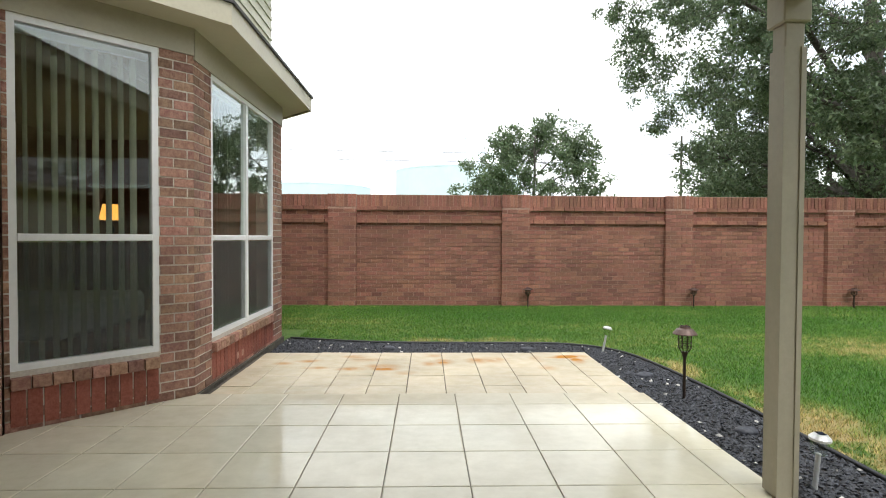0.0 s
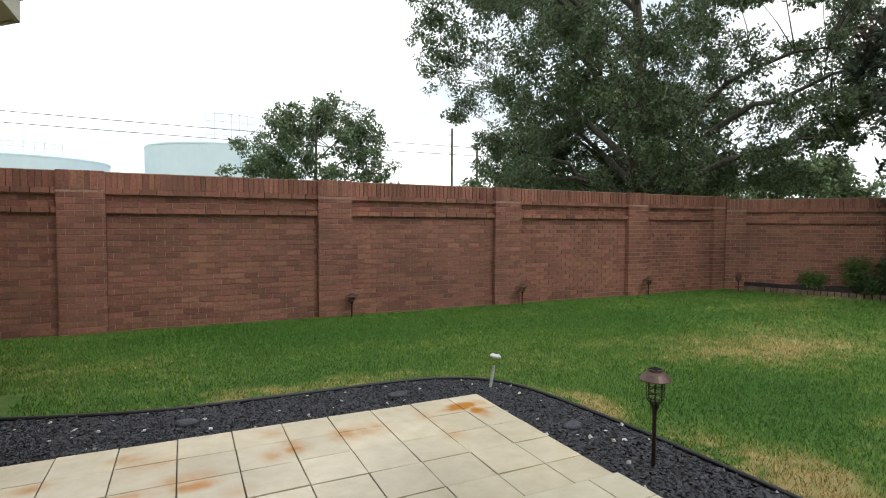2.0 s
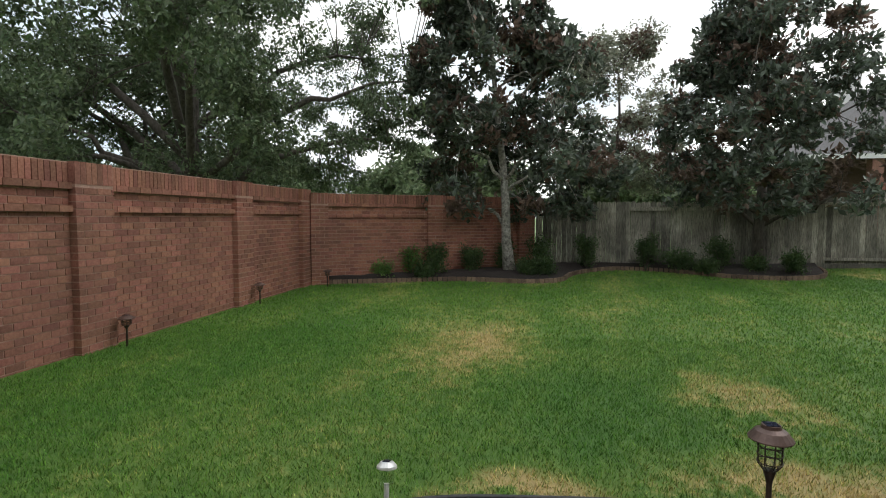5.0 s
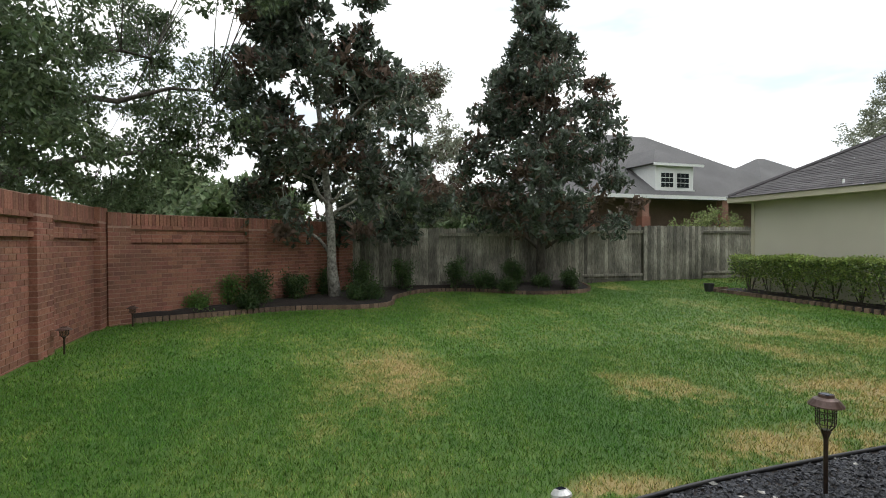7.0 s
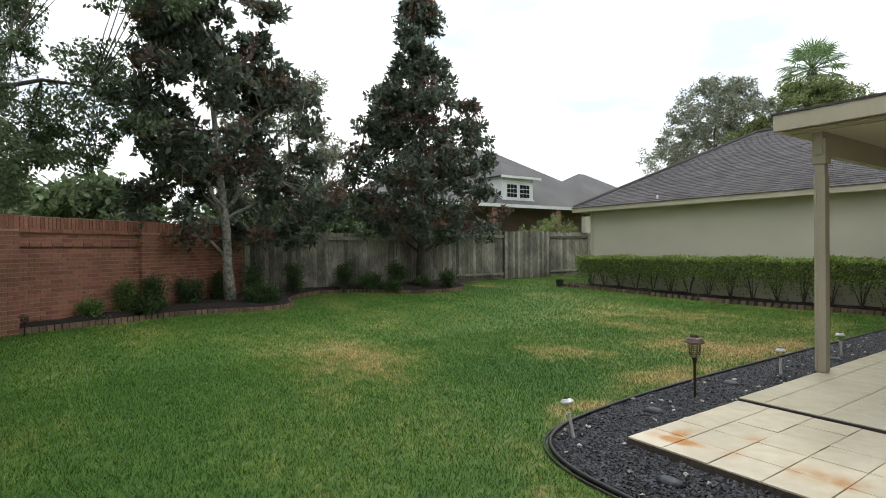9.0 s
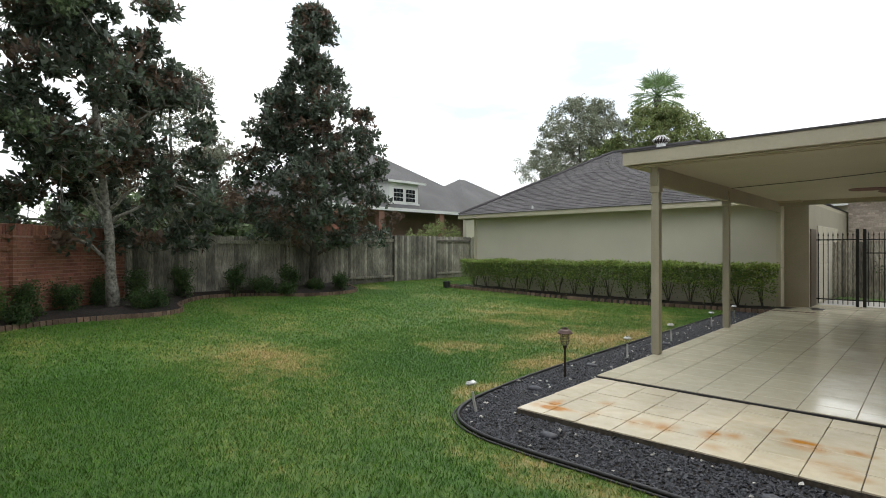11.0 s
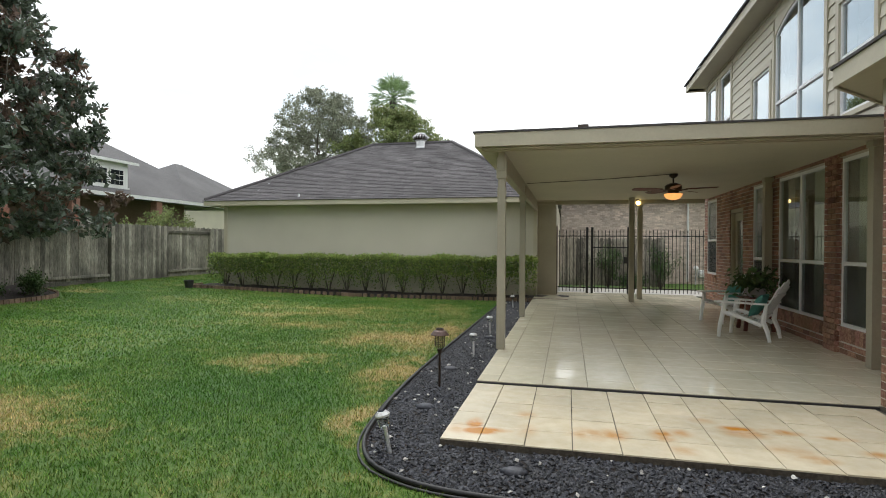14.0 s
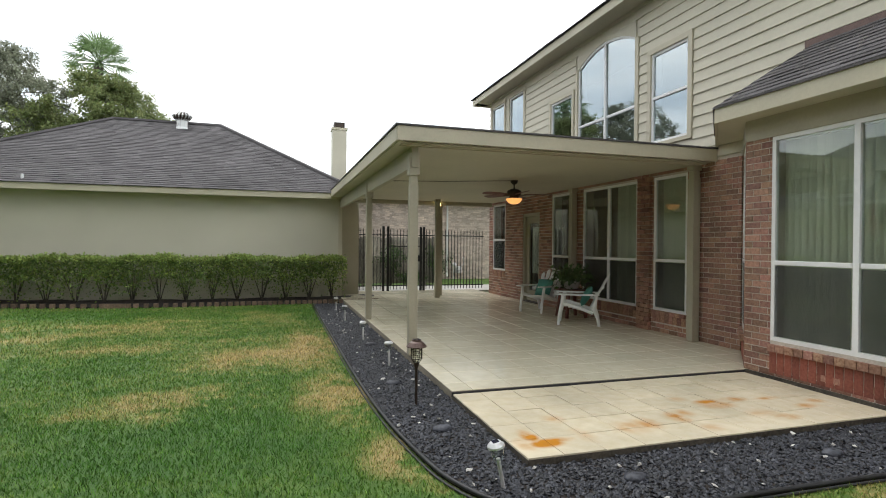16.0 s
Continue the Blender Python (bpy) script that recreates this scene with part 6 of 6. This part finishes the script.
for i in range(4):
    bm.faces.new((tipv[i], tipv[(i + 1) % 4], tipv[4]))
me_p = bpy.data.meshes.new("picket")
bm.to_mesh(me_p)
bm.free()
me_p.materials.append(M["iron"])
x = -2.85
while x < 1.38:
    o = new("picket", me_p)
    o.parent = gate
    o.matrix_basis = pose(x, 0, 0)
    x += 0.107
part("lock_box", bx(-0.72, -0.6, -0.05, 0.05, 0.95, 1.15, 0.005), "iron", gate)
wood_fence("wooden_fence", (3.0, -10.6, 0), (-2.3, -10.6, 0), 1.75, 0.138, 0.004, "weathered grey board fence beyond the drive", base=0.1)
wood_fence("wooden_fence", (-2.33, -10.7, 0), (-2.33, -14.1, 0), 1.75, 0.138, 0.004, "weathered grey board fence running back to the tan house", base=0.1)

# ---- patio furniture ----
def adirondack(place, turn, label):
    c = thing("adirondack_chair", place, label, "chair", "white resin chairs on the patio", turn)
    for i in range(7):
        x = 0.36 - i * 0.075
        part("seat_slat", bx(x - 0.034, x + 0.034, -0.25, 0.25, 0.36 - i * 0.018, 0.378 - i * 0.018, 0.004), "plastic", c)
    for s in (-1, 1):
        y = s * 0.28
        part("seat_side", tube([(0.37, y, 0.4), (0.25, y, 0.385), (0.05, y, 0.33), (-0.12, y, 0.27), (-0.2, y, 0.24)], [0.03, 0.033, 0.033, 0.034, 0.034], 6), "plastic", c)
        part("front_leg", tube([(0.42, y, 0.0), (0.4, y, 0.2), (0.35, y, 0.42), (0.34, s * 0.3, 0.57)], [0.026, 0.032, 0.038, 0.034], 6), "plastic", c)
        part("rear_leg", tube([(-0.31, y, 0.0), (-0.28, y, 0.15), (-0.22, y, 0.3), (-0.26, y, 0.56)], [0.026, 0.034, 0.04, 0.026], 6), "plastic", c)
        bm = bmesh.new()
        outline = [(0.47, 0.22), (0.49, 0.3), (0.44, 0.38), (0.1, 0.37), (-0.3, 0.33), (-0.32, 0.27), (0.1, 0.25)]
        lo = [bm.verts.new((x, s * y, 0.56)) for x, y in outline]
        hi = [bm.verts.new((x, s * y, 0.585)) for x, y in outline]
        bm.faces.new(lo)
        bm.faces.new(hi)
        for i in range(len(outline)):
            j = (i + 1) % len(outline)
            bm.faces.new((lo[i], lo[j], hi[j], hi[i]))
        part("armrest", bm, "plastic", c)
    tilt = Matrix.Translation((-0.12, 0, 0.24)) @ pose(0, 0, 0, 0, -28, 0)
    for i in range(5):
        y = -0.2 + i * 0.1
        top = 0.8 - 0.05 * abs(i - 2) ** 1.6 * 0.8
        bm = bmesh.new()
        pts = [(y - 0.035, 0), (y + 0.035, 0), (y * 1.25 + 0.043, top - 0.05), (y * 1.25 + 0.02, top), (y * 1.25 - 0.02, top), (y * 1.25 - 0.043, top - 0.05)]
        lo = [bm.verts.new((0, a, b)) for a, b in pts]
        hi = [bm.verts.new((0.018, a, b)) for a, b in pts]
        bm.faces.new(lo)
        bm.faces.new(hi)
        for k in range(6):
            bm.faces.new((lo[k], lo[(k + 1) % 6], hi[(k + 1) % 6], hi[k]))
        bmesh.ops.transform(bm, matrix=tilt, verts=bm.verts)
        part("back_slat", bm, "plastic", c)
    for z in (0.12, 0.5):
        part("back_brace", bx(-0.02, 0.0, -0.25, 0.25, z, z + 0.06, 0.004, tilt), "plastic", c)
    return c


def cushion(place, rx, ry, rz):
    bm = bmesh.new()
    bmesh.ops.create_grid(bm, x_segments=10, y_segments=10, size=0.2)
    up_ = list(bm.verts)
    low_ = bmesh.ops.duplicate(bm, geom=list(bm.verts) + list(bm.edges) + list(bm.faces))
    for v in bm.verts:
        puff = max(0.0, (1 - (v.co.x / 0.2) ** 2) * (1 - (v.co.y / 0.2) ** 2)) ** 0.45
        v.co.z = 0.07 * puff * (1 if v in up_ else -1)
    bmesh.ops.remove_doubles(bm, verts=bm.verts, dist=0.0005)
    ob = part("cushion", bm, "cushion", smooth=True)
    ob.matrix_basis = pose(*place, rx, ry, rz)
    return tagged(ob, "teal striped scatter cushion leaning in the chair", "cushion", "cushions")


adirondack((-1.82, 0.5, 0), -33, "white moulded resin lounge chair with a teal cushion")
adirondack((-2.0, -1.44, 0), 27, "white moulded resin lounge chair beside the plant table")
cushion((-1.887, 0.544, 0.53), 0, 62, -33)
cushion((-2.071, -1.476, 0.53), 0, 62, 27)
table = thing("side_table", (-2.14, -0.42, 0), "small red-brown wooden side table against the wall", "table")
for i in range(5):
    part("top_slat", bx(-0.25, 0.25, -0.25 + i * 0.1, -0.155 + i * 0.1, 0.55, 0.575, 0.004), "stain_wood", table)
for sx in (-1, 1):
    for sy in (-1, 1):
        part("leg", bx(-0.03, 0.03, -0.025, 0.025, 0, 0.555, 0.004, pose(sx * 0.22, sy * 0.2, 0, sy * 5, -sx * 7, 0)), "stain_wood", table)
part("stretcher", bx(-0.2, 0.2, -0.02, 0.02, 0.16, 0.21, 0.004), "stain_wood", table)
planter = thing("potted_plant", (-2.14, -0.42, 0.575), "leafy green plant in a grey pot on the side table", "potted plant")
part("pot", lathe([(0.1, 0), (0.15, 0.05), (0.17, 0.15), (0.18, 0.17), (0.16, 0.17), (0.15, 0.12)], 18), "concrete", planter, smooth=True)
rq = np.random.default_rng(31)
pp = rq.normal(size=(520, 3)) * np.array((0.17, 0.17, 0.11)) + np.array((0, 0, 0.26))
pp[:, 2] = np.abs(pp[:, 2])
leaf_mesh("foliage", pp, 0.11, "shrub_leaf", planter, 32, 0.4, droop=0.5)

fan = thing("ceiling_fan", (-0.75, -0.26, 2.735), "dark bronze ceiling fan with a lit amber glass bowl", "ceiling fan")
part("canopy", lathe([(0.075, 0), (0.07, -0.04), (0.03, -0.075), (0.014, -0.08)], 18), "bronze", fan, smooth=True)
part("downrod", lathe([(0.014, -0.07), (0.014, -0.17)], 10), "bronze", fan)
part("motor", lathe([(0.05, -0.16), (0.12, -0.19), (0.145, -0.22), (0.14, -0.27), (0.09, -0.3), (0.1, -0.34), (0.12, -0.35)], 24), "bronze", fan, smooth=True)
part("light_bowl", lathe([(0.15, -0.352), (0.155, -0.36), (0.14, -0.4), (0.1, -0.44), (0.04, -0.46), (0.01, -0.465)], 24), "amber", fan, "glowing amber glass bowl", smooth=True)
part("finial", lathe([(0.012, -0.465), (0.014, -0.475), (0.004, -0.49)], 10), "bronze", fan)
for i in range(5):
    a = 72 * i + 12
    m = pose(0, 0, -0.28, 0, 0, a) @ pose(0, 0, 0, 11, 0, 0)
    part("blade_arm", bx(0.1, 0.24, -0.02, 0.02, -0.012, 0.0, 0.003, m), "bronze", fan)
    bm = bmesh.new()
    outline = [(0.2, -0.05), (0.35, -0.075), (0.6, -0.085), (0.7, -0.06), (0.73, 0), (0.7, 0.06), (0.6, 0.085), (0.35, 0.075), (0.2, 0.05)]
    lo = [bm.verts.new((x, y, 0)) for x, y in outline]
    hi = [bm.verts.new((x, y, 0.008)) for x, y in outline]
    bm.faces.new(lo)
    bm.faces.new(hi)
    for k in range(len(outline)):
        j = (k + 1) % len(outline)
        bm.faces.new((lo[k], lo[j], hi[j], hi[k]))
    bmesh.ops.transform(bm, matrix=m, verts=bm.verts)
    part("blade", bm, "stain_wood", fan)
porch = thing("porch_light", (-0.8, -5.55, 2.735), "small lit porch lantern under the patio roof", "lamp")
part("mount", lathe([(0.06, 0), (0.055, -0.03), (0.02, -0.04)], 14), "bronze", porch)
part("bulb", lathe([(0.03, -0.04), (0.055, -0.07), (0.06, -0.11), (0.03, -0.15)], 14), "bulb", porch, "glowing glass globe")
part("wire", tube([(-0.75, -0.24, 2.73), (0.5, -0.7, 2.715), (1.9, -1.2, 2.725)], 0.006, 5), "bronze", cover)

# ---- room things seen through the bay ----
bed = thing("bed", (-4.4, 5.9, 0.02), "bed with pale linen seen through the bay window", "bed")
part("mattress", bx(-1.0, 1.0, -0.8, 0.8, 0.25, 0.6, 0.05), "linen", bed)
part("bed_base", bx(-1.0, 1.0, -0.78, 0.78, 0.0, 0.25, 0.01), "stain_wood", bed)
part("headboard", bx(-1.08, -1.0, -0.85, 0.85, 0.0, 1.2, 0.02), "stain_wood", bed)
nightstand = thing("dresser", (-4.3, 7.5, 0.02), "dark wooden dresser beside the bed", "dresser")
part("cabinet", bx(-0.35, 0.35, -0.25, 0.25, 0.0, 1.2, 0.01), "stain_wood", nightstand)
part("tabletop", bx(-0.38, 0.38, -0.27, 0.27, 1.2, 1.225, 0.005), "stain_wood", nightstand)
tl = thing("table_lamp", (-4.3, 7.5, 1.245), "lit table lamp with an orange shade on the dresser", "table lamp")
part("lamp_base", lathe([(0.08, 0), (0.08, 0.02), (0.02, 0.04), (0.05, 0.15), (0.015, 0.26), (0.012, 0.3)], 14), "bronze", tl, smooth=True)
part("shade", lathe([(0.15, 0.28), (0.1, 0.5)], 18), "lampshade", tl, "glowing orange shade")


# ---- neighbours and distance ----
def hip_house(name, x0, x1, y0, y1, z0, eave, ridge, body, label, ridge_axis="y", over=0.5):
    h = thing(name, ((x0 + x1) / 2, (y0 + y1) / 2, z0), label, "house")
    w, d = (x1 - x0) / 2, (y1 - y0) / 2
    part("wall", bx(-w, w, -d, d, -0.2, eave), body, h)
    a, b = w + over, d + over
    if ridge_axis == "y":
        r0, r1 = (0, -max(b - a, 0.2), ridge), (0, max(b - a, 0.2), ridge)
    else:
        r0, r1 = (-max(a - b, 0.2), 0, ridge), (max(a - b, 0.2), 0, ridge)
    bm = bmesh.new()
    e = [bm.verts.new(p) for p in ((-a, -b, eave), (a, -b, eave), (a, b, eave), (-a, b, eave))]
    p, q = bm.verts.new(r0), bm.verts.new(r1)
    if ridge_axis == "y":
        for f in ((e[0], e[1], p), (e[2], e[3], q), (e[1], e[2], q, p), (e[3], e[0], p, q)):
            bm.faces.new(f)
    else:
        for f in ((e[3], e[0], p), (e[1], e[2], q), (e[0], e[1], q, p), (e[2], e[3], p, q)):
            bm.faces.new(f)
    bm.faces.new((e[0], e[1], e[2], e[3]))
    part("roof", bm, "far_shingle", h)
    fb = bmesh.new()
    for g_ in ((-a, a, -b - 0.02, -b), (-a, a, b, b + 0.02), (-a - 0.02, -a, -b, b), (a, a + 0.02, -b, b)):
        box(fb, *g_, eave - 0.2, eave + 0.02)
    part("fascia", fb, "white_wood", h)
    return h


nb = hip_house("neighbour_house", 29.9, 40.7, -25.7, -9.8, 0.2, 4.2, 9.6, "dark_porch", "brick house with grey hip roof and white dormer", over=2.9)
dorm = thing("dormer", (27.6, -16.4, 4.2), "white boarded dormer with paired windows on the neighbour roof", "dormer")
part("dormer_wall", bx(0, 3.5, -1.45, 1.45, 0.3, 2.2), "white_wood", dorm)
rf = bmesh.new()
e = [rf.verts.new(p) for p in ((-0.4, -1.9, 2.2), (4.5, -1.9, 2.2), (4.5, 1.9, 2.2), (-0.4, 1.9, 2.2))]
p, q = rf.verts.new((1.8, 0, 3.5)), rf.verts.new((4.6, 0, 3.5))
for f in ((e[0], e[1], q, p), (e[2], e[3], p, q), (e[3], e[0], p), (e[0], e[1], e[2], e[3])):
    rf.faces.new(f)
part("dormer_roof", rf, "far_shingle", dorm)
part("dormer_fascia", bx(-0.43, -0.4, -1.9, 1.9, 2.06, 2.22), "white_wood", dorm)
part("dormer_sill", bx(-0.1, 0.0, -1.5, 1.5, 0.55, 0.65), "white_wood", dorm)
for s in (-0.6, 0.6):
    wdw = part("window", bx(-0.05, 0.0, s - 0.5, s + 0.5, 0.72, 1.72), "white_wood", dorm)
    for i in range(3):
        for j in range(3):
            part("pane", bx(-0.065, -0.05, s - 0.45 + i * 0.31, s - 0.45 + i * 0.31 + 0.28, 0.77 + j * 0.31, 1.04 + j * 0.31), "dark_pane", wdw)
for y, hgt in ((-13.9, 4.0), (-20.0, 4.0), (-10.0, 4.0)):
    col = thing("porch_column", (27.4, y, 0.2), "square brick porch column of the neighbour house", "column", "porch columns")
    part("shaft", bx(-0.3, 0.3, -0.3, 0.3, -0.1, 2.9), "yard_brick", col)
    part("post_top", bx(-0.24, 0.24, -0.24, 0.24, 2.9, 4.0), "house_brick", col)
chim = thing("chimney", (36.5, -13.2, 5.5), "pale chimney stack on the neighbour roof", "chimney")
part("chimney_shaft", bx(-0.6, 0.6, -0.6, 0.6, 0, 4.6), "white_wood", chim)
part("chimney_cap", bx(-0.7, 0.7, -0.7, 0.7, 4.6, 4.8), "steel", chim)
hip_house("neighbour_house", 34, 48, -46, -31, 0.2, 5.0, 9.6, "siding", "house with a grey hip roof in the distance")
hip_house("neighbour_house", 22, 34, -60, -46, 0.2, 6.0, 11.3, "siding", "two-storey house with a grey hip roof in the distance")
tanhouse = hip_house("neighbour_house", -14, 1.35, -27, -14.2, 0.0, 3.75, 6.6, "tan_brick", "tan brick house with a dark roof across the drive", "x", 0.55)
hip_house("neighbour_house", 1.2, 9, -33, -24, 0.0, 3.9, 6.4, "tan_brick", "low tan brick house down the drive")
courses = brick_array("brick_facing", frame_of((-7.675, 6.4, 0), (1, 0, 0), (0, 1, 0)), lay(0.0, 15.35, -0.1, 3.5), 0.012, "tan_brick", tanhouse, 0.03, 33)
part("downspout", tube([(2.52, 6.47, 3.6), (2.52, 6.47, 0.2), (2.55, 6.62, 0.02)], 0.045, 8), "white_wood", tanhouse)
part("frieze_board", bx(-7.7, 7.7, 6.4, 6.44, 3.5, 3.75), "white_wood", tanhouse)
meter = thing("gas_meter", (-4.3, -13.95, -0.1), "grey gas meter with pipework against the tan brick wall", "gas meter")
part("riser", tube([(0.22, 0, -0.1), (0.22, 0, 0.55), (0.2, 0, 0.62), (0.1, 0, 0.64)], 0.024, 8), "steel", meter)
part("meter_body", bx(-0.14, 0.14, -0.09, 0.09, 0.28, 0.6, 0.04), "steel", meter, "grey cast meter case")
part("dial", lathe([(0.07, 0.0), (0.07, 0.02), (0.05, 0.03)], 16, None, Matrix.Translation((0, 0.09, 0.48)) @ pose(0, 0, 0, -90)), "vinyl", meter)
part("regulator", lathe([(0.05, 0.0), (0.1, 0.02), (0.1, 0.05), (0.04, 0.08)], 16, None, Matrix.Translation((0.22, 0.04, 0.68)) @ pose(0, 0, 0, -90)), "steel", meter)
part("outlet", tube([(-0.1, 0, 0.64), (-0.24, 0, 0.66), (-0.26, 0, 0.95), (-0.26, -0.22, 1.0)], 0.022, 8), "steel", meter)
stack = thing("chimney", (0.25, -22.5, 3.6), "cream boarded chimney with a metal cap", "chimney")
part("chimney_shaft", bx(-0.4, 0.4, -0.4, 0.4, 0, 4.6), "siding", stack)
part("chimney_cap", bx(-0.3, 0.3, -0.3, 0.3, 4.6, 4.95), "bronze", stack)
part("chimney_crown", bx(-0.45, 0.45, -0.45, 0.45, 4.5, 4.62), "trim", stack)

for x, y, R, H in ((5.5, 95, 11.0, 13.2), (-22.5, 105, 11.5, 11.2)):
    tk = thing("water_tank", (x, y, 0), "large pale blue water tank beyond the wall", "water tank", "water tanks")
    part("shell", lathe([(R, 0), (R, H - 0.6), (R * 1.004, H - 0.6), (R * 1.004, H - 0.4), (R * 0.97, H - 0.1), (R * 0.5, H + 0.75), (0.1, H + 1.0)], 64), "tank", tk, smooth=False)
    ring = [Vector((R * 0.75 * math.cos(-1.9 + i * 0.14), R * 0.75 * math.sin(-1.9 + i * 0.14), H + 0.2)) for i in range(9)]
    for p in ring:
        part("railing_post", tube([p, p + Vector((0, 0, 4.2 if x > 0 else 1.6))], 0.06, 4), "tank", tk)
    for z in ((0.9, 1.9, 2.9, 4.0) if x > 0 else (0.8, 1.5)):
        part("railing_bar", tube([p + Vector((0, 0, z)) for p in ring], 0.06, 4), "tank", tk)
for x, y, h in ((29.0, 60, 13.0), (33.6, 62, 11.5), (47.5, 40, 8.5)):
    pl = thing("utility_pole", (x, y, 0), "dark wooden utility pole on the skyline", "utility pole", "utility poles")
    part("shaft", lathe([(0.17, -0.1), (0.12, h)], 8), "bark", pl)
    for z in (h - 0.9, h - 2.0, h - 3.1):
        part("insulator", lathe([(0.07, 0), (0.1, 0.1), (0.05, 0.35)], 8, None, Matrix.Translation((-0.28, 0, z))), "steel", pl)
wires = bmesh.new()
for z in (11.0, 10.0):
    tube([(-60 + i * 9, 61 + 0.02 * i, z + 0.02 * (i - 8) ** 2) for i in range(17)], 0.03, 4, wires)
tagged(part("power_line", wires, "rubber"), "thin black power lines against the sky", "power line", kind="structure")

# ---- tiles of the patio, bricks of the bay ----
def tile_mesh(name, material, thick=0.014):
    bm = bmesh.new()
    c = 0.012
    rings = [[bm.verts.new((sx * 0.5, sy * 0.5, -thick)) for sx, sy in ((-1, -1), (1, -1), (1, 1), (-1, 1))],
             [bm.verts.new((sx * 0.5, sy * 0.5, -0.002)) for sx, sy in ((-1, -1), (1, -1), (1, 1), (-1, 1))],
             [bm.verts.new((sx * (0.5 - c), sy * (0.5 - c), 0.0)) for sx, sy in ((-1, -1), (1, -1), (1, 1), (-1, 1))]]
    for a, b in zip(rings, rings[1:]):
        for i in range(4):
            bm.faces.new((a[i], a[(i + 1) % 4], b[(i + 1) % 4], b[i]))
    bm.faces.new(rings[2])
    bmesh.ops.recalc_face_normals(bm, faces=bm.faces)
    me = bpy.data.meshes.new(name)
    bm.to_mesh(me)
    bm.free()
    me.materials.append(M[material])
    return me


def tile_floor(parent, me, x0, x1, y0, y1, px, py, pitch, joint, z, jitter, drop, skip=None):
    i0, i1 = math.floor((x0 - px) / pitch), math.ceil((x1 - px) / pitch)
    j0, j1 = math.floor((y0 - py) / pitch), math.ceil((y1 - py) / pitch)
    for i in range(i0, i1):
        for j in range(j0, j1):
            a, b = max(px + i * pitch, x0), min(px + (i + 1) * pitch, x1)
            c, d = max(py + j * pitch, y0), min(py + (j + 1) * pitch, y1)
            if b - a < 0.04 or d - c < 0.04 or (skip and skip((a + b) / 2, (c + d) / 2)):
                continue
            o = new("tile", me)
            o.parent = parent
            o.matrix_basis = pose((a + b) / 2, (c + d) / 2, z + random.uniform(-drop, drop * 0.3), random.uniform(-jitter, jitter), random.uniform(-jitter, jitter), random.uniform(-jitter, jitter)) @ Matrix.Diagonal((b - a - joint, d - c - joint, 1, 1))


tile_floor(patio, tile_mesh("tile", "tile"), -2.6, 2.0, -7.4, 4.27, 1.315, 2.595, 0.46, 0.006, 0.0, 0.05, 0.0006, lambda x, y: y > 3.5 and x < -2.95 + (y - 3.38))
tile_floor(pad, tile_mesh("tile", "pad_tile"), -1.67, 2.0, 4.3, 5.97, 1.71 - 0.345 * 10, 5.97 - 0.345 * 5, 0.345, 0.007, -0.024, 0.45, 0.004)
me_b = unit_brick("house_brick_piece")
for w, m, field in bay_walls:
    brick_pieces(me_b, m, field, 0.0, w, 0.05)
